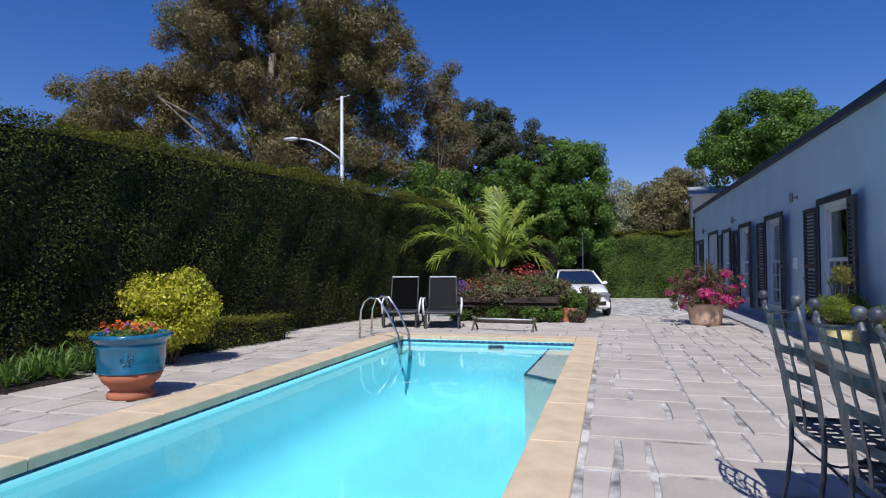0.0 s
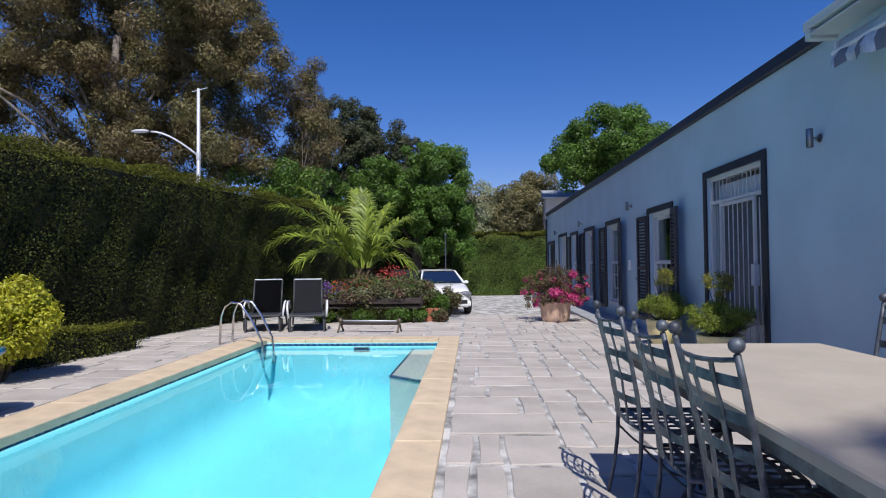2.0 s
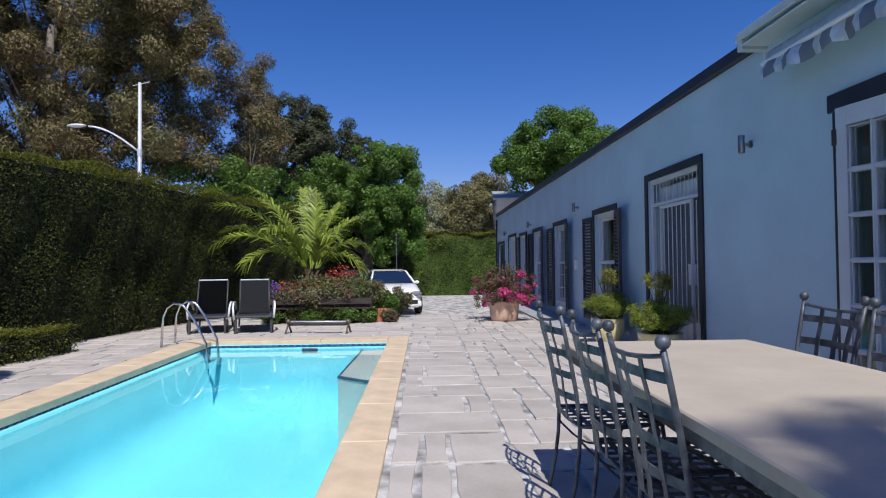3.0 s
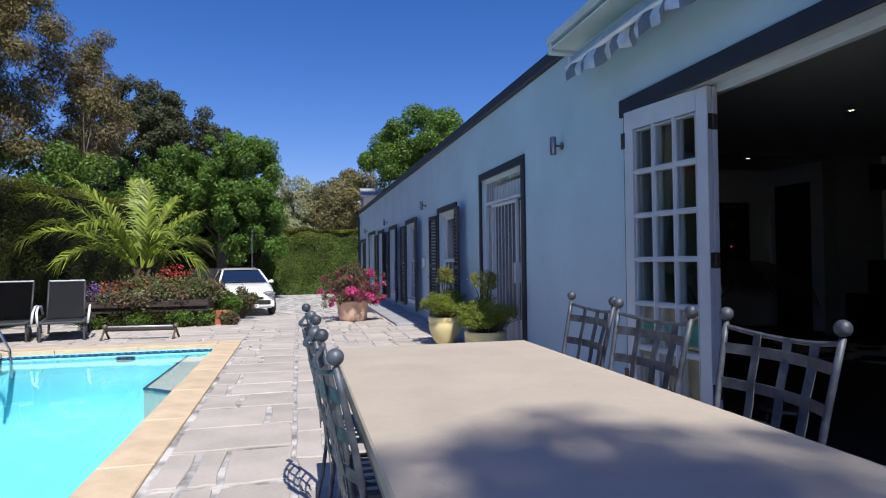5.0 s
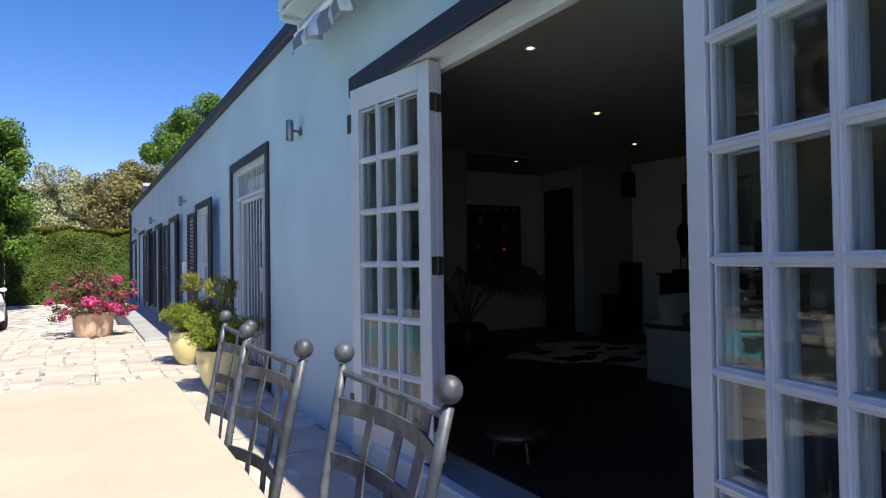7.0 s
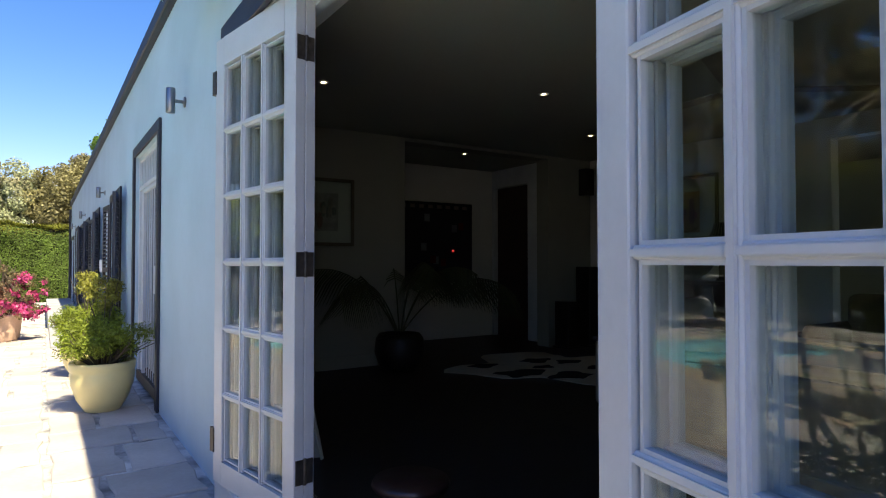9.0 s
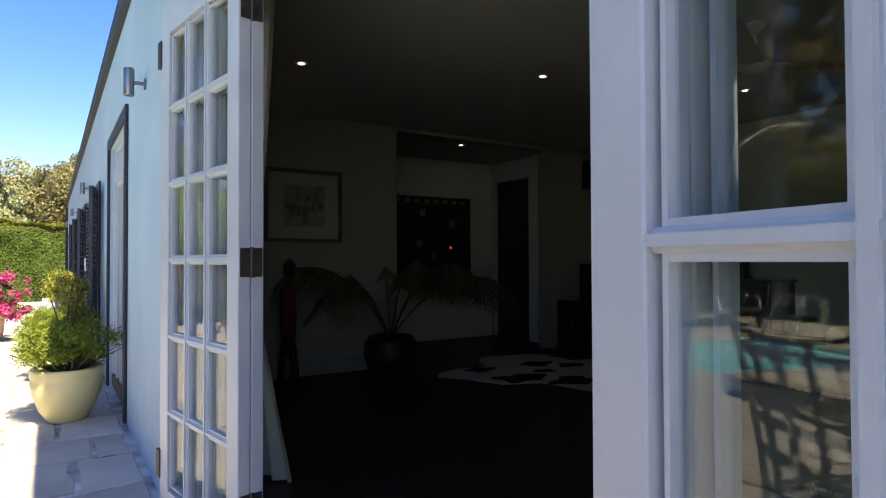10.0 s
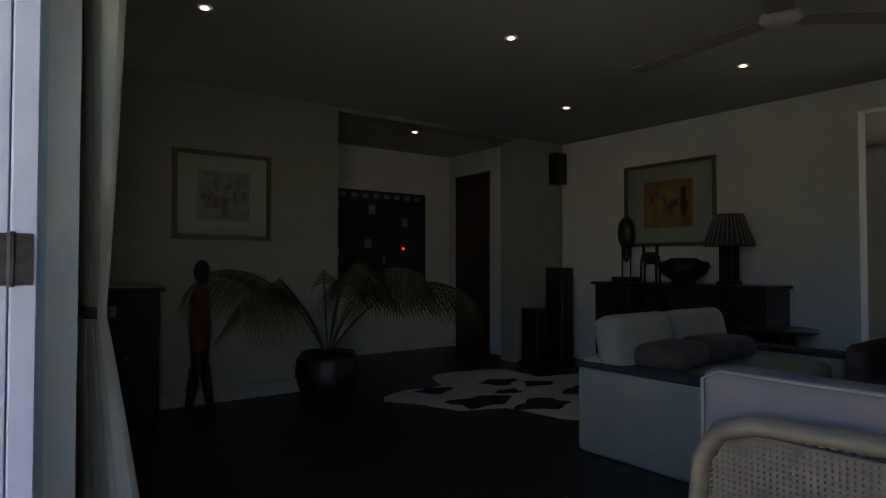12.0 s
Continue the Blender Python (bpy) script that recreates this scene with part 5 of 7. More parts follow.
# ---- pool furniture ----
def lounger():
    t = thing("sun_lounger", (0, 0, 0), "white plastic sun lounger with dark mesh, back raised", "sun lounger", "loungers by the pool")
    W = 0.30
    for s in (-1, 1):
        bm = bmesh.new()
        tube(bm, [(s * W, -0.55, 0.30), (s * W, 0.9, 0.31)], (0.022, 0.03), 8)
        part("side_rail", bm, M_CHAR, t, smooth=True)
        part("back_rail", tube(bmesh.new(), [(s * (W - 0.03), 0.1, 0.32), (s * (W - 0.03), 0.42, 0.95)], (0.015, 0.018), 8), M_CHAR, t, smooth=True)
        part("armrest", tube(bmesh.new(), [(s * (W + 0.05), -0.40, 0.26), (s * (W + 0.07), -0.36, 0.46), (s * (W + 0.07), -0.15, 0.54), (s * (W + 0.06), 0.15, 0.53), (s * (W + 0.04), 0.25, 0.40)], (0.016, 0.026), 8), M_WPLAST, t, smooth=True)
        bm = bmesh.new()
        lathe(bm, [(0.01, -0.02), (0.115, -0.02), (0.125, -0.01), (0.125, 0.01), (0.115, 0.02), (0.01, 0.02)], 20)
        bmesh.ops.transform(bm, verts=bm.verts, matrix=Matrix.Translation((s * (W + 0.03), -0.42, 0.125)) @ Matrix.Rotation(radians(90), 4, "Y"))
        part("wheel", bm, M_BLACK, t, smooth=True)
        part("leg", tube(bmesh.new(), [(s * W, 0.75, 0.30), (s * (W + 0.02), 0.80, 0.0)], 0.02, 8), M_CHAR, t)
        part("front_leg", tube(bmesh.new(), [(s * W, -0.5, 0.30), (s * (W + 0.01), -0.55, 0.0)], 0.02, 8), M_CHAR, t)
    bm = bmesh.new()
    box(bm, (-W + 0.02, -0.58, 0.300), (W - 0.02, 0.10, 0.312))
    box(bm, (-W + 0.02, 0.10, 0.300), (W - 0.02, 0.9, 0.306))
    part("seat_mesh", bm, M_MESH, t)
    bm = bmesh.new()
    vs = [bm.verts.new(p) for p in ((-W + 0.035, 0.10, 0.325), (W - 0.035, 0.10, 0.325), (W - 0.035, 0.42, 0.95), (-W + 0.035, 0.42, 0.95))]
    f = bm.faces.new(vs)
    bmesh.ops.solidify(bm, geom=[f], thickness=0.008)
    part("back_mesh", bm, M_MESH, t)
    part("top_bar", tube(bmesh.new(), [(-W + 0.03, 0.42, 0.955), (W - 0.03, 0.42, 0.955)], 0.014, 8), M_GALV, t)
    part("front_bar", tube(bmesh.new(), [(-W, -0.57, 0.30), (W, -0.57, 0.30)], 0.02, 8), M_CHAR, t)
    return t


l0 = lounger()
l0.matrix_basis = pose(-3.95, 11.55, 0, 0, 0, 12)
copy_thing(l0, pose(-3.13, 11.55, 0, 0, 0, 14))

t = thing("pool_ladder", (-3.36, 9.3, 0), "polished steel pool ladder with curved handrails", "pool ladder")
for y in (-0.02, 0.48):
    pts = [(-0.55, y, 0.0), (-0.53, y, 0.45), (-0.47, y, 0.60), (-0.36, y, 0.67), (-0.22, y, 0.64), (-0.06, y, 0.42), (0.12, y, 0.05), (0.15, y, -0.2), (0.15, y, -0.36)]
    part("handrail", tube(bmesh.new(), pts, 0.019, 12), M_STEEL, t, smooth=True)
for z in (-0.25,):
    part("tread", B((0.12, -0.02, z), (0.19, 0.48, z + 0.025), 0.005), M_STEEL, t)

t = thing("pool_cover_roller", (-1.81, 10.93, 0), "long pale pool cover roller lying on low trestles", "pool cover roller")
part("roller_tube", tube(bmesh.new(), [(-0.55, 0.05, 0.16), (0.55, -0.06, 0.16)], 0.026, 12), M_WOOD, t, smooth=True)
part("roller_tube", tube(bmesh.new(), [(-0.53, 0.11, 0.20), (0.53, -0.01, 0.20)], 0.016, 12), M_GALV, t, smooth=True)
for x, y in ((-0.55, 0.05), (0.55, -0.06)):
    bm = bmesh.new()
    tube(bm, [(x - 0.02, y - 0.16, 0.0), (x, y, 0.17), (x + 0.02, y + 0.16, 0.0)], 0.018, 8)
    ball(bm, (x, y, 0.21), 0.045, 12, 8)
    part("trestle", bm, M_GILT, t, smooth=True)


# ---- car ----
def car():
    """Small hatchback; its nose to -y."""
    t = thing("car", (-1.08, 20.6, -0.36), "small white hatchback parked on the drive", "car", turn=12)
    # body: cross-sections along y
    W = 0.82
    secs = [(-1.90, 0.30, 0.62, 0.52), (-1.84, 0.22, 0.70, 0.72), (-1.60, 0.20, 0.80, 0.79), (-1.0, 0.20, 0.92, W), (-0.45, 0.20, 0.98, W), (0.5, 0.20, 1.0, W), (1.2, 0.22, 1.0, W), (1.65, 0.25, 0.98, 0.78), (1.88, 0.32, 0.85, 0.70)]
    V, F = [], []
    nr = 10
    for y, z0, z1, w in secs:
        zm = z0 + (z1 - z0) * 0.62
        ring = [(-w * 0.9, z0), (-w, z0 + 0.12), (-w * 1.01, zm), (-w * 0.95, z1 - 0.04), (-w * 0.80, z1), (w * 0.80, z1), (w * 0.95, z1 - 0.04), (w * 1.01, zm), (w, z0 + 0.12), (w * 0.9, z0)]
        V += [(x, y + 0.16 * (abs(x) / W) ** 3 * (1 if y < -1.5 else (-1 if y > 1.6 else 0)), z) for x, z in ring]
    for i in range(len(secs) - 1):
        for k in range(nr):
            a, b = i * nr + k, i * nr + (k + 1) % nr
            F.append((a, b, b + nr, a + nr))
    me = bpy.data.meshes.new("body")
    me.from_pydata(V, [], F + [tuple(range(nr))[::-1], tuple(range((len(secs) - 1) * nr, len(secs) * nr))])
    for p in me.polygons:
        p.use_smooth = True
    b = new("body", me)
    me.materials.append(M_CARPAINT)
    b.parent = t
    # cabin
    sec = [(-0.72, 0.95, 0.97, 0.70), (-0.10, 1.36, 1.36, 0.56), (0.25, 1.42, 1.42, 0.55), (1.0, 1.39, 1.39, 0.54), (1.5, 1.2, 1.2, 0.56), (1.78, 0.95, 0.95, 0.62)]
    bm = bmesh.new()
    lo = [bm.verts.new((s * 0.72, y, 0.97)) for y in (-0.72, 1.78) for s in (-1, 1)]
    top = [(y, z, w) for y, z, _, w in sec[1:4]]
    rings = []
    for y, z, w in top:
        rings.append([bm.verts.new((-w - 0.02, y, z - 0.05)), bm.verts.new((-w + 0.06, y, z)), bm.verts.new((w - 0.06, y, z)), bm.verts.new((w + 0.02, y, z - 0.05))])
    for a, c in zip(rings, rings[1:]):
        for k in range(3):
            bm.faces.new((a[k], a[k + 1], c[k + 1], c[k]))
    part("roof", bm, M_CARPAINT, t, smooth=True)
    gl = bmesh.new()
    def quad(pts):
        gl.faces.new([gl.verts.new(p) for p in pts])
    quad([(-0.68, -0.74, 0.97), (0.68, -0.74, 0.97), (0.53, -0.11, 1.33), (-0.53, -0.11, 1.33)])
    part("windscreen", gl, M_CARGLASS, t, "dark reflecting windscreen")
    gl = bmesh.new()
    for s in (-1, 1):
        quad([(s * 0.735, -0.55, 0.99), (s * 0.735, 1.3, 0.99), (s * 0.565, 0.98, 1.32), (s * 0.565, -0.02, 1.32)])
    part("side_window", gl, M_CARGLASS, t)
    gl = bmesh.new()
    quad([(-0.6, 1.76, 0.98), (0.6, 1.76, 0.98), (0.5, 1.05, 1.34), (-0.5, 1.05, 1.34)])
    part("rear_window", gl, M_CARGLASS, t)
    bm = bmesh.new()
    for s in (-1, 1):
        tube(bm, [(s * 0.73, -0.78, 0.96), (s * 0.56, -0.1, 1.34), (s * 0.56, 1.0, 1.36), (s * 0.66, 1.8, 0.96)], 0.035, 6)
    part("pillar", bm, M_CARPAINT, t, smooth=True)
    part("bumper", box(bmesh.new(), (-0.72, -1.97, 0.26), (0.72, -1.80, 0.44), 0.05), M_CARPAINT, t, smooth=True)
    part("air_intake", B((-0.60, -1.985, 0.345), (0.60, -1.94, 0.47), 0.02), M_BLACK, t)
    part("grille", B((-0.40, -1.94, 0.50), (0.40, -1.86, 0.565), 0.012), M_BLACK, t)
    part("number_plate", B((-0.26, -1.999, 0.26), (0.26, -1.972, 0.36), 0.004), M_WPLAST, t)
    tx = bpy.data.curves.new("plate_text", "FONT")
    tx.body, tx.size, tx.align_x, tx.align_y = "CA 709-842", 0.085, "CENTER", "CENTER"
    tx.extrude = 0.0006
    tx.materials.append(M_BLACK)
    o = new("plate_text", tx)
    o.parent, o.location, o.rotation_euler = t, (0, -2.001, 0.31), (radians(90), 0, 0)
    part("badge", ball(bmesh.new(), (0, -1.90, 0.63), 0.05, 12, 8, (1, 0.4, 1)), M_STEEL, t)
    for s in (-1, 1):
        bm = ball(bmesh.new(), (s * 0.58, -1.79, 0.655), 0.13, 16, 10, (1.45, 0.75, 0.62))
        part("headlight", bm, M_LENS, t, smooth=True)
        part("fog_lamp", ball(bmesh.new(), (s * 0.60, -1.90, 0.33), 0.05, 12, 8, (1, 0.5, 0.8)), M_LENS, t, smooth=True)
        part("mirror", ball(bmesh.new(), (s * 0.87, -0.45, 0.98), 0.065, 12, 8, (1.3, 0.7, 0.85)), M_CARPAINT, t, smooth=True)
        for y in (-1.25, 1.2):
            bm = bmesh.new()
            lathe(bm, [(0.17, -0.09), (0.27, -0.09), (0.29, -0.06), (0.29, 0.06), (0.27, 0.09), (0.17, 0.09)], 26)
            bmesh.ops.transform(bm, verts=bm.verts, matrix=Matrix.Translation((s * 0.745, y, 0.29)) @ Matrix.Rotation(radians(90), 4, "Y"))
            w = part("wheel", bm, M_BLACK, t, smooth=True)
            bm = bmesh.new()
            lathe(bm, [(0.03, -0.07), (0.165, -0.05), (0.168, 0.05), (0.03, 0.07)], 20)
            bmesh.ops.transform(bm, verts=bm.verts, matrix=Matrix.Translation((s * 0.765, y, 0.29)) @ Matrix.Rotation(radians(90), 4, "Y"))
            part("rim", bm, M_GALV, w)
    bm = bmesh.new()
    tube(bm, [(-0.5, -0.76, 0.985), (0.05, -0.70, 1.01)], 0.008, 5)
    tube(bm, [(0.0, -0.76, 0.985), (0.5, -0.66, 1.03)], 0.008, 5)
    part("wiper", bm, M_BLACK, t)
    return t


car()
t = thing("fence", (-1.0, 24.0, -0.38), "dark timber boundary fence under the trees", "fence")
for i in range(7):
    part("board", B((-2.2 + i * 0.3, 0, 0), (-2.2 + i * 0.3 + 0.285, 0.03, 1.4), 0.004), M_BLACK, t)
part("rail", B((-2.25, 0.031, 1.2), (-0.05, 0.08, 1.28)), M_SHUT, t)
t = thing("sign_post", (-1.0, 24.4, -0.38), "thin grey steel post", "post")
part("pole", tube(bmesh.new(), [(0, 0, 0), (0, 0, 2.75)], 0.025, 8), M_IRON, t)
part("cap", ball(bmesh.new(), (0, 0, 2.78), 0.05, 10, 8), M_IRON, t)

t = thing("far_house", (-1.0, 62.0, -0.4), "white rendered house with a pitched grey roof far behind the trees", "house")
part("wall", B((-4, 0, 0), (9, 6, 6.4)), M_FARHOUSE, t)
bm = bmesh.new()
v = [bm.verts.new(p) for p in ((-4.4, -0.4, 6.4), (9.4, -0.4, 6.4), (9.4, 6.4, 6.4), (-4.4, 6.4, 6.4), (-4.4, 3, 9.0), (9.4, 3, 9.0))]
for f in ((0, 1, 5, 4), (2, 3, 4, 5), (1, 2, 5), (3, 0, 4), (3, 2, 1, 0)):
    bm.faces.new([v[i] for i in f])
part("roof", bm, M_ROOF, t)
for i in range(5):
    w = part("window", B((-3.2 + i * 2.4, -0.03, 3.6), (-2.2 + i * 2.4, 0.05, 5.0)), M_CARGLASS, t)
t = thing("neighbour_house", (5.05, 40.5, 5.1), "white gabled house with a zinc roof beyond the wall", "house")
part("gable_wall", B((0, 0, -5.5), (3.0, 2.2, 0.45)), M_FARHOUSE, t)
bm = bmesh.new()
v = [bm.verts.new(p) for p in ((-0.2, -0.2, 0.45), (3.0, -0.2, 0.45), (3.0, 2.4, 0.45), (-0.2, 2.4, 0.45), (-0.2, 1.1, 1.1), (3.0, 1.1, 1.1))]
for f in ((0, 1, 5, 4), (2, 3, 4, 5), (1, 2, 5), (3, 0, 4), (3, 2, 1, 0)):
    bm.faces.new([v[i] for i in f])
part("roof", bm, M_ROOF, t)
part("white_trim", B((-0.25, -0.25, 0.38), (3.0, -0.2, 0.5)), M_WHITE, t)

t = thing("downpipe", (WX - 0.05, HY1 - 0.12, -0.3), "dark rainwater downpipe at the far corner of the house", "downpipe")
part("pipe", tube(bmesh.new(), [(0, 0, 0), (0, 0, 3.35)], 0.035, 10), M_NAVY, t)
for z in (0.6, 1.9, 3.1):
    part("clip", B((-0.045, -0.045, z), (0.05, 0.045, z + 0.03)), M_NAVY, t)
t = thing("pool_skimmer", (-1.75, PY1 - 0.02, -0.14), "dark skimmer mouth in the pool wall at the water line", "pool skimmer")
part("frame", B((-0.13, 0.0, -0.035), (0.13, 0.018, 0.03), 0.006), M_GREYFAB, t)
part("mouth", B((-0.11, -0.006, -0.025), (0.11, -0.001, 0.02), 0.0), M_BLACK, t)
for c in WINDOWS:
    t = thing("shutter_stay", (WX, c + 1.30, 0.9), "small dark iron shutter stay fixed to the wall", "shutter stay", "shutter stays")
    part("hook", tube(bmesh.new(), [(-0.002, 0, 0), (-0.06, 0, 0), (-0.065, 0.03, 0.04)], 0.006, 6), M_NAVY, t)
# garden strip under the hedge, by the urn
t = tagged(new("garden_blades"), "clumps of strap-leaved green plants under the hedge", "plants", kind="stuff")
rng = np.random.default_rng(80)
V, F = [], []
for k in range(85):
    cy = rng.uniform(2.0, 5.9)
    cx = -6.3 + (cy - 5) * 0.12 + rng.uniform(0, 0.85)
    for i in range(26):
        a, L, el = rng.uniform(0, 6.28), rng.uniform(0.25, 0.55), rng.uniform(0.5, 1.4)
        p = np.array([cx, cy, 0.0])
        d = np.array([math.cos(a) * math.cos(el), math.sin(a) * math.cos(el), math.sin(el)])
        s = np.array([-math.sin(a), math.cos(a), 0]) * 0.009
        m1, m2 = p + d * L * 0.5, p + d * L + np.array([0, 0, -0.35 * L])
        b = len(V)
        V += [p - s, p + s, m1 + s, m1 - s, m2 + s * 0.1, m2 - s * 0.1]
        F += [(b, b + 1, b + 2, b + 3), (b + 3, b + 2, b + 4, b + 5)]
raw("blades", V, F, M_GRASS, t)
tagged(link("garden_soil", B((-8.0, -2.5, -0.06), (-5.35, 5.4, 0.006), 0.0), M_SOIL), "bare dark soil under the hedge", "soil", kind="structure")

# ---- the room ----
def downlight(x, y):
    t = thing("downlight", (x, y, CEZ), "small round recessed ceiling downlight, lit", "downlight", "ceiling downlights")
    bm = bmesh.new()
    lathe(bm, [(0.028, 0), (0.042, 0), (0.044, -0.005), (0.03, -0.008), (0.028, -0.004)], 18)
    part("trim_ring", bm, M_WHITE, t)
    bm = bmesh.new()
    lathe(bm, [(0.001, -0.006), (0.018, -0.006), (0.018, -0.001), (0.001, -0.001)], 16)
    part("lens", bm, M_LAMPW, t, "warm glowing lens")
    return t


d0 = downlight(4.18, 3.64)
for x, y in ((5.88, 4.74), (7.45, 5.68), (7.57, 4.13), (6.93, 7.35), (4.22, 5.43), (5.85, 1.9), (4.2, 1.2)):
    copy_thing(d0, pose(x, y, CEZ))


def picture(name, p, w, h, axis, label, cols, seed):
    """Framed picture. axis 'x': hangs on a wall that faces -x; 'y': that faces -y."""
    t = thing(name, p, label, "picture", turn=0 if axis == "y" else -90)
    fw = 0.035
    for nm, a, b in (("frame_side", (-w / 2, -0.03, 0), (-w / 2 + fw, 0, h)), ("frame_side", (w / 2 - fw, -0.03, 0), (w / 2, 0, h)), ("frame_rail", (-w / 2 + fw, -0.03, 0), (w / 2 - fw, 0, fw)), ("frame_rail", (-w / 2 + fw, -0.03, h - fw), (w / 2 - fw, 0, h))):
        part(nm, B(a, b, 0.004), M_GILT, t, "narrow dull gilt frame")
    part("mount", B((-w / 2 + fw, -0.010, fw), (w / 2 - fw, -0.002, h - fw)), M_MOUNT, t)
    rng = np.random.default_rng(seed)
    for i, c in enumerate(cols):
        m_ = mat("print_colour", c, 0.8, var=0.2, scale=12)
        bm = bmesh.new()
        if i == 0:
            box(bm, (-w * 0.27, -0.013, h * 0.22), (w * 0.27, -0.0105, h * 0.78))
        else:
            for k in range(5):
                a, r = rng.uniform(-0.22, 0.22) * w, rng.uniform(0.02, 0.045) * w
                z = rng.uniform(0.32, 0.68) * h
                ball(bm, (a, -0.0135 - 0.001 * i, z), r, 10, 6, (1, 0.02, rng.uniform(1.0, 2.8)))
        part("print", bm, m_, t)
    g = part("picture_glass", B((-w / 2 + fw, -0.024, fw), (w / 2 - fw, -0.021, h - fw)), M_GLASS, t)
    g.visible_shadow = False
    return t


picture("picture", (4.775, NY - 0.002, 1.40), 0.77, 0.70, "y", "framed pale print with small red and dark figures", [(0.42, 0.41, 0.37), (0.34, 0.20, 0.18), (0.20, 0.20, 0.19), (0.36, 0.31, 0.27)], 1)
picture("picture", (EX - 0.002, 5.49, 1.39), 1.02, 0.85, "x", "framed print in orange and red on a pale mount", [(0.50, 0.26, 0.10), (0.48, 0.10, 0.10), (0.5, 0.36, 0.08), (0.25, 0.06, 0.06)], 2)
t = thing("tapestry", (6.95, 8.398, 0.95), "dark patterned wall hanging in the room beyond", "wall hanging")
part("cloth", B((-0.55, -0.02, 0), (0.85, -0.002, 1.15), 0.003), M_NAVY, t)
rng = np.random.default_rng(5)
for i in range(9):
    part("fringe_bar", B((-0.53 + i * 0.15, -0.024, 1.06), (-0.45 + i * 0.15, -0.0205, 1.11)), M_CUSH, t)
for i in range(12):
    x, z = rng.uniform(-0.5, 0.78), rng.uniform(0.08, 0.95)
    part("motif", B((x - 0.05, -0.024, z - 0.06), (x + 0.04, -0.0205, z + 0.05)), M_RED if i % 2 else M_GREYFAB, t)

part("indicator_light", ball(bmesh.new(), (0.50, -0.03, 0.45), 0.018, 10, 8), M_REDLED, t)
t = tagged(new("door_hall"), "dark reddish timber door in a white surround", "door", kind="structure")
part("door_panel", B((8.28, 7.583, FLZ), (8.32, 8.358, 2.358)), M_DWOOD, t)


def curtain(y0, y1, x, label, seed, tie=0.90):
    t = thing("curtain", (x, (y0 + y1) / 2, FLZ + 0.01), label, "curtain")
    H = CEZ - FLZ - 0.08
    V, F = [], []
    nu, nz = 90, 44
    for j in range(nz + 1):
        z = H * j / nz
        q = (z - tie) / (H - tie) if z > tie else (tie - z) / tie
        w = 0.095 + (0.34 if z > tie else 0.30) * q ** 0.6
        cx = 0.0 if z > tie else 0.10 * q
        for i in range(nu + 1):
            u = i / nu
            ang_ = u * math.pi * 2 * 7
            amp = 0.028 * (0.5 + 0.8 * q)
            x_, y_ = -w * 0.15 + cx + amp * math.sin(ang_) + 0.3 * w * (0.5 - u), (u - 0.5) * 2 * w + 0.01 * math.sin(ang_ * 0.5 + z * 2)
            V.append((x_, y_, z))
    for j in range(nz):
        for i in range(nu):
            a = j * (nu + 1) + i
            F.append((a, a + 1, a + nu + 2, a + nu + 1))
    raw("cloth", V, F, M_CURTAIN, t, smooth=True)
    bm = bmesh.new()
    pts = [(0.055 * math.cos(a), 0.088 * math.sin(a), tie) for a in np.linspace(0, 2 * math.pi, 20)]
    tube(bm, pts, (0.004, 0.022), 6, flat=(0, 0, 1))
    part("tieback", bm, M_BROWN, t, "dark tieback band")
    return t


curtain(4.37, 4.87, 3.62, "long cream curtain gathered with a dark tieback", 1)
t = thing("curtain_rail", (WX + WT + 0.16, 2.6, CEZ - 0.055), "dark thin metal curtain rail over the doors", "curtain rail")
part("rod", tube(bmesh.new(), [(0, -2.1, 0), (0, 2.2, 0)], 0.014, 8), M_EBONY, t)
for yy in (-2.0, 2.1):
    part("bracket", B((-0.16, yy - 0.01, -0.015), (0, yy + 0.01, 0.015)), M_EBONY, t)


def cabinet(name, at, sx, sy, h, label, doors, facing="-x"):
    """Dark chest: its back at x=0 and its front at -sx."""
    t = thing(name, at, label, "cabinet", turn=0 if facing == "-x" else 90)
    part("carcass", B((-sx + 0.02, -sy / 2, 0.09), (0, sy / 2, h - 0.03), 0.004), M_DWOOD, t)
    part("cabinet_top", B((-sx - 0.02, -sy / 2 - 0.03, h - 0.03), (0.0, sy / 2 + 0.03, h), 0.008), M_DWOOD, t)
    part("plinth", B((-sx + 0.03, -sy / 2 + 0.02, 0), (-0.02, sy / 2 - 0.02, 0.09)), M_DWOOD, t)
    for k in range(doors):
        a = -sy / 2 + sy * k / doors
        d = part("door", B((-sx, a + 0.015, 0.12), (-sx + 0.018, a + sy / doors - 0.015, h - 0.26), 0.004), M_DWOOD, t)
        part("handle", ball(bmesh.new(), (-sx - 0.012, a + sy / doors * 0.85, h * 0.5), 0.013, 10, 8), M_GILT, d, "small brass knob")
        d = part("drawer", B((-sx, a + 0.015, h - 0.24), (-sx + 0.018, a + sy / doors - 0.015, h - 0.05), 0.004), M_DWOOD, t)
        part("handle", ball(bmesh.new(), (-sx - 0.012, a + sy / doors * 0.5, h - 0.145), 0.013, 10, 8), M_GILT, d, "small brass knob")
    return t


cabinet("sideboard", (EX - 0.01, 5.20, FLZ), 0.45, 1.72, 0.91, "dark mahogany sideboard with four doors", 4)
cabinet("side_cabinet", (3.98, NY - 0.012, FLZ), 0.42, 0.50, 0.93, "dark mahogany cabinet behind the curtain", 2, "y")

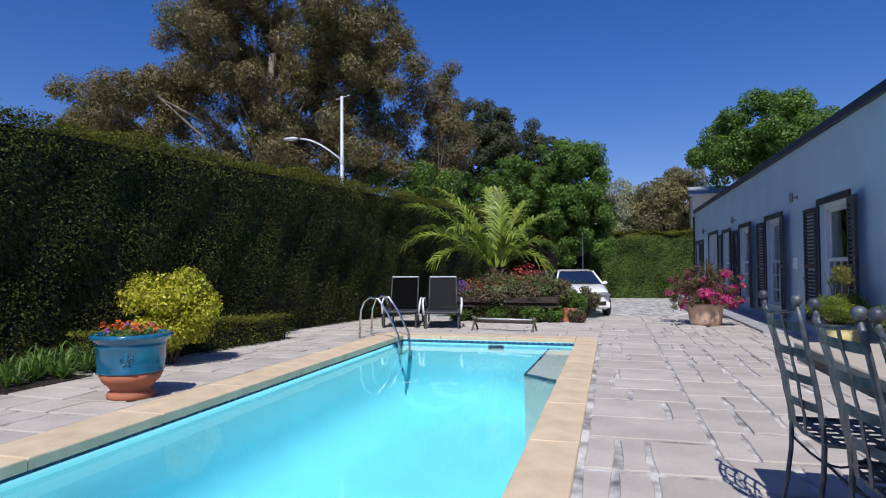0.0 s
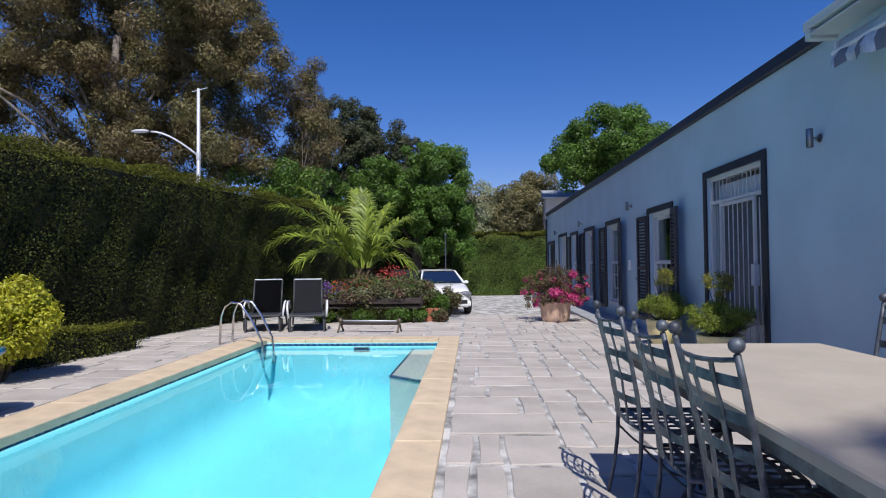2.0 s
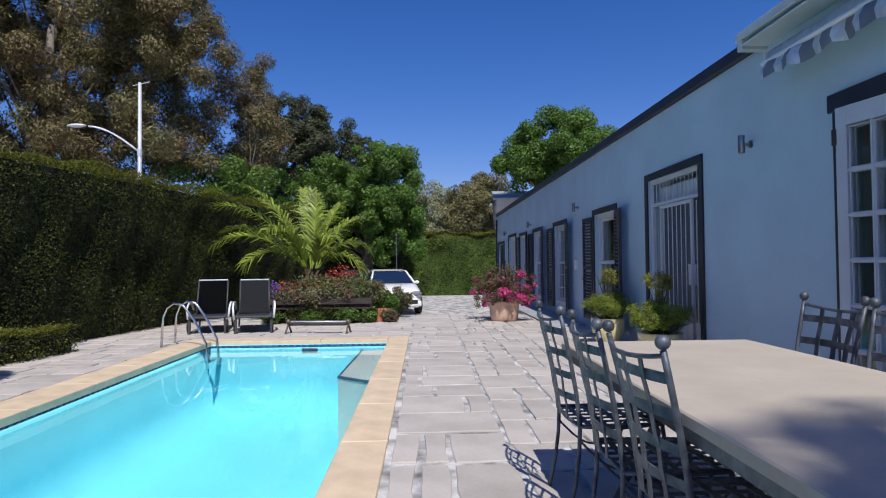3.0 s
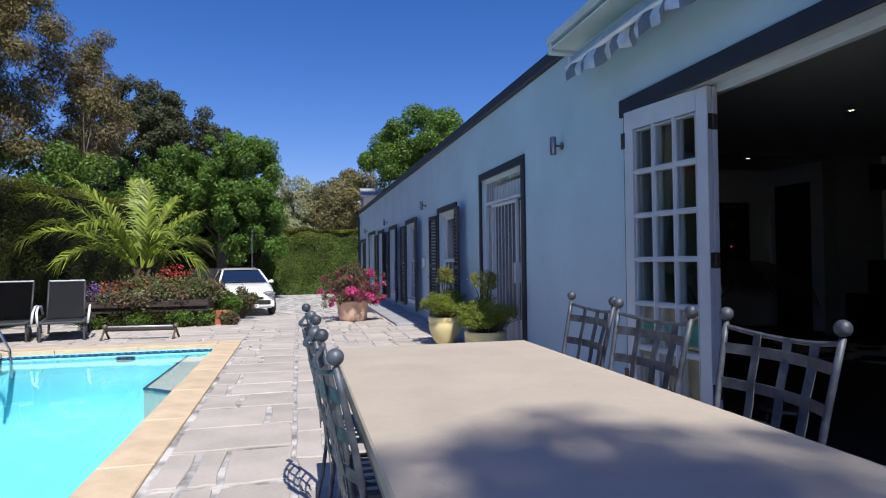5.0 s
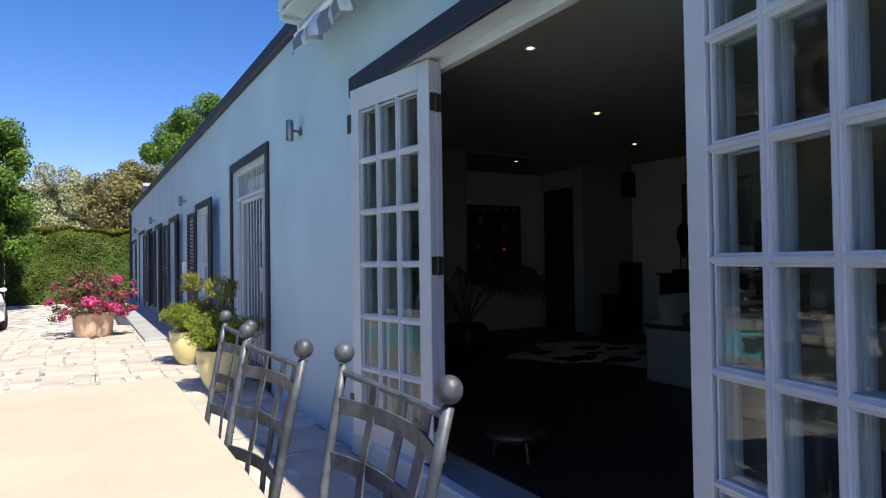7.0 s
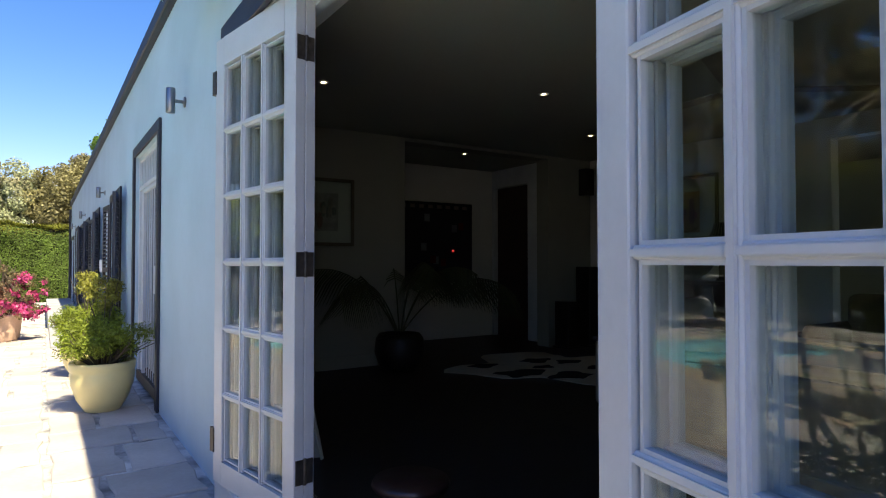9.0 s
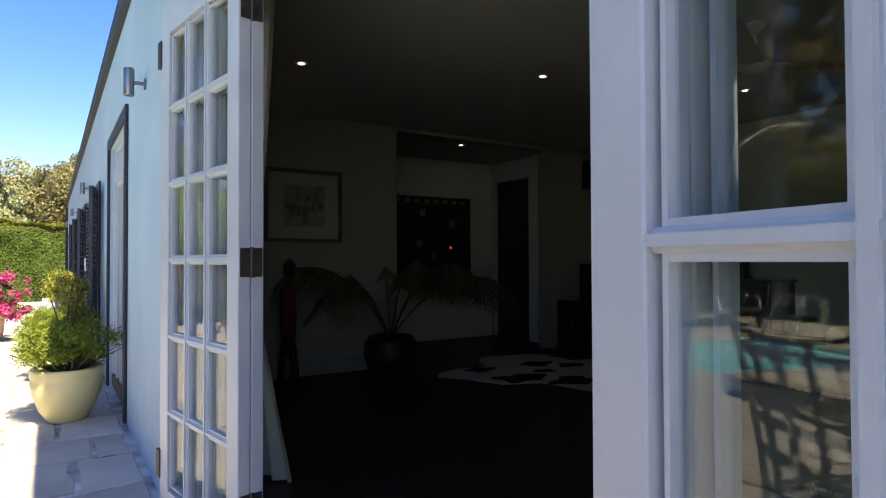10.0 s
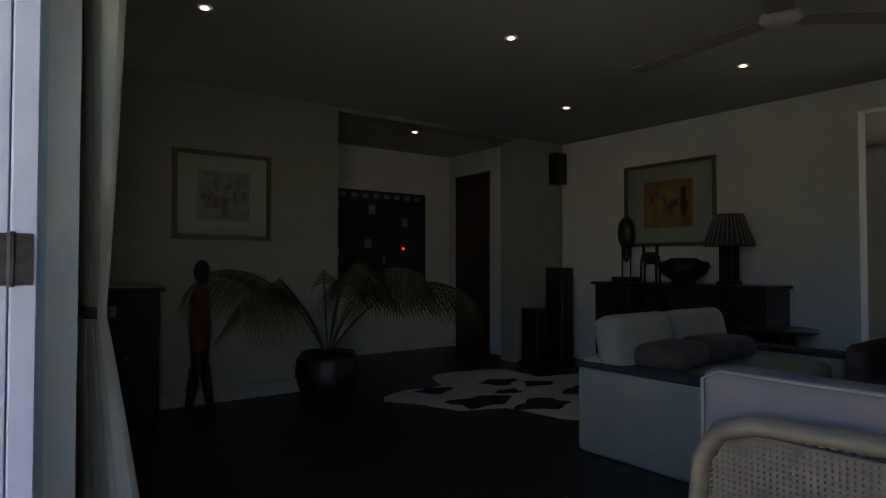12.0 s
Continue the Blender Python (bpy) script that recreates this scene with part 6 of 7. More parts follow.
t = thing("table_lamp", (EX - 0.25, 4.74, FLZ + 0.91), "dark table lamp with a pleated shade, unlit", "table lamp")
bm = bmesh.new()
box(bm, (-0.08, -0.08, 0), (0.08, 0.08, 0.03), 0.004)
box(bm, (-0.06, -0.06, 0.03), (-0.035, 0.06, 0.33))
box(bm, (0.035, -0.06, 0.03), (0.06, 0.06, 0.33))
box(bm, (-0.06, -0.06, 0.33), (0.06, 0.06, 0.36))
part("base", bm, M_EBONY, t)
part("shade", lathe(bmesh.new(), [(0.21, 0.34), (0.215, 0.345), (0.12, 0.62), (0.115, 0.62)], 40), M_SOFADK, t, "dark pleated shade")
for k in range(30):
    a = 2 * math.pi * k / 30
    part("pleat", tube(bmesh.new(), [(0.214 * math.cos(a), 0.214 * math.sin(a), 0.345), (0.121 * math.cos(a), 0.121 * math.sin(a), 0.618)], 0.004, 4), M_CUSH, t)

t = thing("carving", (EX - 0.24, 5.82, FLZ + 0.91), "dark carved wooden mask on a stand", "carving")
bm = bmesh.new()
box(bm, (-0.09, -0.12, 0), (0.09, 0.12, 0.05), 0.004)
tube(bm, [(0, -0.05, 0.05), (0, -0.05, 0.42)], 0.008, 6)
tube(bm, [(0, 0.05, 0.05), (0, 0.05, 0.42)], 0.008, 6)
ball(bm, (0, 0, 0.30), 0.05, 14, 10, (0.7, 0.7, 2.0))
ball(bm, (0, 0, 0.50), 0.10, 16, 12, (0.7, 0.95, 1.7))
part("carved_body", bm, M_EBONY, t, smooth=True)
t = thing("ornament", (EX - 0.24, 5.54, FLZ + 0.91), "small dark animal figure ornament", "ornament")
bm = bmesh.new()
ball(bm, (0, 0, 0.24), 0.07, 14, 10, (0.8, 1.5, 0.9))
for a, b in ((-0.03, -0.08), (0.03, -0.08), (-0.03, 0.08), (0.03, 0.08)):
    tube(bm, [(a, b, 0.22), (a, b * 1.1, 0.0)], 0.012, 6)
for s in (-1, 1):
    tube(bm, [(0, s * 0.07, 0.27), (0, s * 0.08, 0.38)], 0.016, 6)
part("carved_body", bm, M_EBONY, t, smooth=True)
t = thing("bowl", (EX - 0.25, 5.18, FLZ + 0.91), "large dark carved bowl on a foot", "bowl")
part("bowl_body", lathe(bmesh.new(), [(0.07, 0), (0.12, 0.0), (0.10, 0.03), (0.20, 0.09), (0.24, 0.16), (0.22, 0.20), (0.16, 0.21), (0.12, 0.235), (0.05, 0.24)], 30), M_EBONY, t, smooth=True)

t = thing("statue", (4.55, NY - 0.22, FLZ), "tall slim painted wooden figure", "statue")
bm = bmesh.new()
for s in (-1, 1):
    tube(bm, [(s * 0.08, 0, 0.0), (s * 0.035, 0, 0.32)], [0.03, 0.04], 10)
tube(bm, [(0, 0, 0.28), (0, 0, 0.45), (0, 0, 0.62), (0, 0, 0.86), (0.01, 0, 0.93)], [(0.07, 0.06), (0.085, 0.06), (0.10, 0.07), (0.075, 0.06), (0.03, 0.03)], 14)
ball(bm, (0.01, 0, 1.03), 0.06, 16, 12, (1, 1, 1.5))
for f in bm.faces:
    f.material_index = 1 if 0.40 < f.calc_center_median().z < 0.90 else 0
link_s = link("statue_body", bm, [M_EBONY, M_RED], t, smooth=True)

for nm, x, y, w, h, lab in (("tall_speaker", 8.52, NY - 0.16, 0.20, 1.05, "tall black floor-standing loudspeaker"), ("speaker", 8.12, NY - 0.16, 0.18, 0.60, "black loudspeaker on the floor")):
    t = thing(nm, (x, y, FLZ), lab, "loudspeaker")
    part("speaker_box", B((-w / 2, -0.12, 0.02), (w / 2, 0.12, h), 0.006), M_EBONY, t)
    part("base_plate", B((-w / 2 - 0.02, -0.14, 0), (w / 2 + 0.02, 0.14, 0.02)), M_EBONY, t)
    part("grille", B((-w / 2 + 0.015, -0.128, 0.15), (w / 2 - 0.015, -0.1202, h - 0.03)), M_BLACK, t)
t = thing("wall_speaker", (8.60, NY - 0.002, 2.14), "small dark loudspeaker high on the wall", "loudspeaker")
part("speaker_box", B((-0.08, -0.14, 0), (0.08, 0, 0.36), 0.006), M_EBONY, t)


def kentia():
    t = thing("potted_palm", (5.50, 6.50, FLZ), "dark arching palm in a round glazed pot", "potted plant")
    part("pot_body", lathe(bmesh.new(), [(0.14, 0), (0.17, 0.0), (0.22, 0.08), (0.26, 0.2), (0.245, 0.33), (0.21, 0.38), (0.19, 0.38), (0.17, 0.34)], 30), M_EBONY, t, smooth=True)
    rng = np.random.default_rng(90)
    for k in range(9):
        a = k * 2.4 + 0.3
        el = radians(rng.uniform(50, 80))
        d = Vector((math.cos(a) * math.cos(el), math.sin(a) * math.cos(el), math.sin(el)))
        p, pts = Vector((0.04 * math.cos(a), 0.04 * math.sin(a), 0.4)), []
        nseg, L = 16, rng.uniform(1.2, 1.6)
        for i in range(nseg + 1):
            pts.append(p.copy())
            d = (d + Vector((math.cos(a) * 0.03, math.sin(a) * 0.03, -0.02 - 0.22 * (i / nseg) ** 1.2))).normalized()
            p = p + d * (L / nseg)
        f = part("frond", tube(bmesh.new(), pts, [0.009 * (1 - 0.7 * i / nseg) for i in range(nseg + 1)], 5), M_DARKG, t)
        V, F = [], []
        for i in range(30):
            q = (0.40 + 0.6 * i / 30) * nseg
            j = min(int(q), nseg - 1)
            c = pts[j].lerp(pts[j + 1], q - j)
            ax = (pts[j + 1] - pts[j]).normalized()
            sd = ax.cross(Vector((0, 0, 1))).normalized()
            ll = 0.42 * math.sin(math.pi * (0.1 + 0.8 * i / 30)) + 0.05
            for s in (-1, 1):
                dr = (sd * s * 0.7 + ax * 0.5 + Vector((0, 0, -0.7))).normalized()
                wv = ax * 0.008
                m1, m2 = c + dr * ll * 0.5, c + dr * ll + Vector((0, 0, -0.10))
                b = len(V)
                V += [tuple(c - wv), tuple(c + wv), tuple(m1 + wv), tuple(m1 - wv), tuple(m2 + wv * 0.1), tuple(m2 - wv * 0.1)]
                F += [(b, b + 1, b + 2, b + 3), (b + 3, b + 2, b + 4, b + 5)]
        tagged(raw("leaf_blade", V, F, M_DARKG, f), kind="stuff")
    return t


kentia()


def soft_box(a, b, r=0.05, seg=3):
    bm = bmesh.new()
    bmesh.ops.create_cube(bm, size=1.0, matrix=Matrix.Translation((Vector(a) + Vector(b)) / 2) @ Matrix.Diagonal((b[0] - a[0], b[1] - a[1], b[2] - a[2], 1)))
    bmesh.ops.bevel(bm, geom=list(bm.edges), offset=r, segments=seg, affect="EDGES", profile=0.5)
    return bm


def sofa():
    """Back along y=+, faces -y; origin at the west end of the back."""
    t = thing("sofa", (6.06, 4.38, FLZ), "cream slip-covered two-seat sofa with a dark throw over its arms", "sofa")
    part("base", soft_box((0.02, -0.80, 0.0), (1.68, -0.02, 0.34), 0.03), M_SOFA, t, smooth=True)
    part("sofa_back", soft_box((0.02, -0.16, 0.0), (1.68, 0.0, 0.56), 0.05), M_SOFA, t, smooth=True)
    for x0, x1 in ((0.0, 0.16), (1.54, 1.70)):
        part("arm", soft_box((x0, -0.84, 0.0), (x1, 0.0, 0.50), 0.035), M_SOFA, t, smooth=True)
        part("arm_cover", soft_box((x0 - 0.006, -0.85, 0.49), (x1 + 0.006, 0.01, 0.525), 0.014), M_SOFADK, t, "dark cloth laid over the arm", smooth=True)
    for k in range(2):
        a = 0.17 + 0.68 * k
        b_ = 0.03 + 0.62 * k
        part("seat_cushion", soft_box((a, -0.80, 0.34), (a + 0.67, -0.17, 0.47), 0.05), M_SOFA, t, smooth=True)
        bm = soft_box((b_, -0.10, 0.0), (b_ + 0.60, 0.08, 0.36), 0.07)
        bmesh.ops.transform(bm, verts=bm.verts, matrix=Matrix.Translation((0, -0.22, 0.44)) @ Matrix.Rotation(radians(-14), 4, "X"))
        part("back_cushion", bm, M_SOFA, t, "plump cream cushion", smooth=True)
    return t


sofa()
for k, (x, y, a) in enumerate(((6.45, 4.0, 12), (6.95, 4.02, -8))):
    t = thing("cushion", (x, y, FLZ + 0.50), "brown scatter cushion lying on the sofa", "cushion", turn=a)
    bm = soft_box((-0.24, -0.15, 0.0), (0.24, 0.15, 0.14), 0.06)
    part("cover", bm, M_BROWN, t, smooth=True)


def cane_settee():
    """Back runs along y at x=0, seen from behind; faces +x."""
    t = thing("cane_settee", (4.86, 2.12, FLZ), "limed beech settee with a woven cane back and grey cushions", "settee")
    L, H = 1.58, 0.68
    pts = [(0, L / 2, 0.0), (0, L / 2 + 0.0, 0.45), (0, L / 2 - 0.01, H - 0.12), (0, L / 2 - 0.06, H - 0.035), (0, L / 2 - 0.16, H)]
    arc = pts + [(0, -p[1], p[2]) for p in pts[::-1]]
    arc = arc[:5] + [(0, L / 4, H + 0.01), (0, 0, H + 0.012), (0, -L / 4, H + 0.01)] + arc[5:]
    part("back_frame", tube(bmesh.new(), arc, (0.026, 0.040), 10, flat=(1, 0, 0)), M_CANEWOOD, t, "rounded moulded beech rail", smooth=True)
    part("lower_rail", B((-0.022, -L / 2, 0.22), (0.022, L / 2, 0.30), 0.006), M_CANEWOOD, t)
    # woven cane: two straight sets and two slanting sets, with holes between
    y0, y1, z0, z1 = -L / 2 + 0.03, L / 2 - 0.03, 0.29, H - 0.03
    V, F = [], []
    def strand(p, q, x, w):
        d = np.array(q) - np.array(p)
        d = d / (np.linalg.norm(d) + 1e-9)
        n = np.array([-d[1], d[0]]) * w / 2
        b = len(V)
        for c, s in ((p, -1), (p, 1), (q, 1), (q, -1)):
            V.append((x, c[0] + n[0] * s, c[1] + n[1] * s))
        F.append((b, b + 1, b + 2, b + 3))
    step = 0.0155
    k = 0
    y = y0
    while y < y1:
        strand((y, z0), (y, z1), -0.001, 0.0028)
        strand((y + 0.0042, z0), (y + 0.0042, z1), -0.001, 0.0028)
        y += step
    z = z0
    while z < z1:
        strand((y0, z), (y1, z), 0.001, 0.0028)
        strand((y0, z + 0.0042), (y1, z + 0.0042), 0.001, 0.0028)
        z += step
    h = z1 - z0
    y = y0 - h
    while y < y1:
        for s in (0, 1):
            a0, a1 = y, y + h
            za, zb = (z0, z1) if s == 0 else (z1, z0)
            p, q = [a0, za], [a1, zb]
            sl = (zb - za) / h
            if p[0] < y0:
                p = [y0, za + sl * (y0 - a0)]
            if q[0] > y1:
                q = [y1, za + sl * (y1 - a0)]
            if p[0] < q[0]:
                strand(p, q, -0.003 if s else 0.003, 0.0036)
        y += step * 1.0
    raw("cane", V, F, M_CANE, t, "open woven cane panel")
    for k in range(52):
        yy = L / 2 - 0.12 - k * (L - 0.24) / 51
        part("nail", ball(bmesh.new(), (-0.027, yy, H - 0.012), 0.0035, 6, 4, (0.5, 1.8, 1)), M_EBONY, t)
    part("seat", soft_box((0.03, -L / 2 + 0.02, 0.24), (0.68, L / 2 - 0.02, 0.32), 0.02), M_CANEWOOD, t)
    part("seat_cushion", soft_box((0.05, -L / 2 + 0.04, 0.32), (0.68, L / 2 - 0.04, 0.46), 0.05), M_CUSH, t, smooth=True)
    bm = soft_box((0.035, -L / 2 + 0.02, 0.42), (0.19, L / 2 + 0.02, 0.80), 0.035)
    c = part("back_cushion", bm, M_CUSH, t, "grey piped back cushion", smooth=True)
    part("piping", tube(bmesh.new(), [(0.042, L / 2 + 0.014, 0.45), (0.042, L / 2 + 0.014, 0.77), (0.045, L / 2 - 0.03, 0.795), (0.045, -L / 2 + 0.05, 0.795)], 0.005, 6), M_SOFA, c)
    for yy in (-L / 2 + 0.02, L / 2 - 0.02):
        part("leg", tube(bmesh.new(), [(0.64, yy, 0.0), (0.62, yy, 0.24)], [0.018, 0.026], 10), M_CANEWOOD, t, smooth=True)
        part("arm", tube(bmesh.new(), [(0.02, yy, 0.52), (0.3, yy, 0.53), (0.58, yy, 0.50), (0.62, yy, 0.3)], 0.02, 10), M_CANEWOOD, t, smooth=True)
    return t


cane_settee()


def cowhide():
    rng = np.random.default_rng(7)
    t = thing("cowhide_rug", (6.95, 5.85, FLZ), "black and white cowhide lying on the floor", "rug")
    pts = []
    for k in range(48):
        a = 2 * math.pi * k / 48
        r = 1 + 0.22 * math.cos(4 * a + 0.8) + 0.10 * math.cos(7 * a) + rng.uniform(-0.05, 0.05)
        pts.append((1.0 * r * math.cos(a) * 0.95, 0.85 * r * math.sin(a)))
    def sheet(ps, z0, z1):
        bm = bmesh.new()
        lo = [bm.verts.new((x, y, z0)) for x, y in ps]
        hi = [bm.verts.new((x, y, z1)) for x, y in ps]
        bm.faces.new(hi)
        for i in range(len(ps)):
            bm.faces.new((lo[i], lo[(i + 1) % len(ps)], hi[(i + 1) % len(ps)], hi[i]))
        return bm
    part("hide", sheet(pts, 0.001, 0.006), M_HIDEW, t)
    for cx, cy, r in ((-0.55, -0.2, 0.22), (0.1, 0.3, 0.16), (-0.2, -0.55, 0.2), (0.35, 0.05, 0.13), (-0.6, 0.35, 0.14), (0.5, -0.4, 0.2), (-0.1, -0.05, 0.1)):
        ps = [(cx + r * (1 + 0.3 * math.sin(3 * a + cx * 9)) * math.cos(a) * 1.2, cy + r * (1 + 0.25 * math.sin(4 * a + cy * 7)) * math.sin(a) * 0.8) for a in np.linspace(0, 2 * math.pi, 22)[:-1]]
        part("patch", sheet(ps, 0.0062, 0.0085), M_HIDEB, t)
    return t


cowhide()


def ceiling_fan():
    t = thing("ceiling_fan", (6.26, 3.3, CEZ), "pale three-bladed ceiling fan at rest", "ceiling fan")
    part("downrod", tube(bmesh.new(), [(0, 0, 0), (0, 0, -0.2)], 0.013, 10), M_WHITE, t)
    part("canopy", lathe(bmesh.new(), [(0.06, 0), (0.06, -0.02), (0.025, -0.05), (0.01, -0.05)], 20), M_WHITE, t, smooth=True)
    part("motor", lathe(bmesh.new(), [(0.02, -0.19), (0.04, -0.2), (0.085, -0.235), (0.09, -0.265), (0.06, -0.29), (0.01, -0.295)], 24), M_CEIL, t, smooth=True)
    for k in range(3):
        a = radians(82 + 120 * k)
        bm = bmesh.new()
        box(bm, (0.10, -0.055, -0.262), (0.90, 0.065, -0.255), 0.002, 0, Matrix.Rotation(a, 4, "Z") @ Matrix.Rotation(radians(0), 4, "X"))
        part("blade", bm, M_CUSH, t)
    return t


ceiling_fan()
t = thing("low_stool", (3.78, 3.34, FLZ), "low round dark stool just inside the doors", "stool")
part("seat", lathe(bmesh.new(), [(0.02, 0.12), (0.16, 0.12), (0.175, 0.14), (0.165, 0.162), (0.02, 0.168)], 26), M_DWOOD, t, smooth=True)
for a in (0.4, 2.5, 4.6):
    part("leg", tube(bmesh.new(), [(0.13 * math.cos(a), 0.13 * math.sin(a), 0), (0.11 * math.cos(a), 0.11 * math.sin(a), 0.12)], 0.014, 8), M_DWOOD, t)
t = thing("side_table", (EX - 0.42, 4.25, FLZ), "small dark side table by the wall", "side table")
part("tabletop", lathe(bmesh.new(), [(0.02, 0.55), (0.27, 0.55), (0.28, 0.565), (0.27, 0.58), (0.02, 0.58)], 28), M_DWOOD, t)
for a in (0.5, 2.6, 4.7):
    part("leg", tube(bmesh.new(), [(0.2 * math.cos(a), 0.2 * math.sin(a), 0), (0.1 * math.cos(a), 0.1 * math.sin(a), 0.55)], 0.018, 8), M_DWOOD, t)
t = thing("armchair", (7.75, 3.0, FLZ), "brown leather armchair with rounded arms", "armchair")
part("seat", soft_box((-0.35, -0.38, 0.0), (0.38, 0.38, 0.42), 0.06), M_BROWN, t, smooth=True)
part("backrest", soft_box((0.2, -0.38, 0.3), (0.40, 0.38, 0.85), 0.07), M_BROWN, t, smooth=True)
for y in (-0.45, 0.33):
    part("arm", soft_box((-0.38, y, 0.06), (0.38, y + 0.13, 0.62), 0.06), M_BROWN, t, smooth=True)


# ---- coping and paving ----
def coping():
    rng = np.random.default_rng(100)
    owner = tagged(new("coping"), "cream sandstone coping round the pool", "coping", kind="structure")
    meshes = {}
    def put(x, y, w, h, key):
        if key not in meshes:
            me = slab_mesh("coping_stone", w, h, 0.075, rng, 0.0015, 0.008)
            me.materials.append(M_COPING)
            meshes[key] = me
        ob = new("coping_stone", meshes[key])
        ob.location, ob.parent = (x, y, 0.012), owner
    y = PY0
    while y < PY1 - 0.01:
        h = min(1.14, PY1 - y)
        for s, x, w in ((0, PX0 - 0.20, 0.45), (1, PX1 + 0.14, 0.33)):
            put(x, y + h / 2, w, h - 0.004, (s, round(h, 3)))
        y += h
    x = PX0 - 0.425
    while x < PX1 + 0.30:
        w = min(1.1, PX1 + 0.305 - x)
        for yy in (PY0 - 0.192, PY1 + 0.192):
            put(x + w / 2, yy, w - 0.004, 0.38, ("e", round(w, 3)))
        x += w
    # one row of glazed tiles at the water line
    tm = B((-0.0475, 0, -0.03), (0.0475, 0.008, 0.03), 0.0)
    me = bpy.data.meshes.new("waterline_tile")
    tm.to_mesh(me)
    me.materials.append(M_POOLTILE)
    V, F = [], []
    n = int((PY1 - PY0) / 0.1)
    for side in (0, 1):
        for i in range(n):
            for r in (1,):
                y0, y1, z0 = PY0 + i * 0.1 + 0.001, PY0 + (i + 1) * 0.1 - 0.001, -0.125 + r * 0.034
                x0, x1 = (PX0 + 0.001, PX0 + 0.008) if side == 0 else (PX1 - 0.008, PX1 - 0.001)
                b = len(V)
                V += [(x0, y0, z0), (x1, y0, z0), (x1, y1, z0), (x0, y1, z0), (x0, y0, z0 + 0.0335), (x1, y0, z0 + 0.0335), (x1, y1, z0 + 0.0335), (x0, y1, z0 + 0.0335)]
                F += [(b, b + 1, b + 5, b + 4), (b + 1, b + 2, b + 6, b + 5), (b + 2, b + 3, b + 7, b + 6), (b + 3, b, b + 4, b + 7), (b + 4, b + 5, b + 6, b + 7)]
    n = int((PX1 - PX0) / 0.1)
    for i in range(n):
        for r in (1,):
            x0, x1, z0 = PX0 + i * 0.1 + 0.003, PX0 + (i + 1) * 0.1 + 0.002, -0.125 + r * 0.034
            y0, y1 = PY1 - 0.008, PY1 - 0.001
            b = len(V)
            V += [(x0, y0, z0), (x1, y0, z0), (x1, y1, z0), (x0, y1, z0), (x0, y0, z0 + 0.0335), (x1, y0, z0 + 0.0335), (x1, y1, z0 + 0.0335), (x0, y1, z0 + 0.0335)]
            F += [(b, b + 1, b + 5, b + 4), (b + 1, b + 2, b + 6, b + 5), (b + 2, b + 3, b + 7, b + 6), (b + 3, b, b + 4, b + 7), (b + 4, b + 5, b + 6, b + 7)]
    tagged(raw("waterline_tiles", V, F, M_POOLTILE, owner), "small dark blue glazed tiles", kind="stuff")


coping()


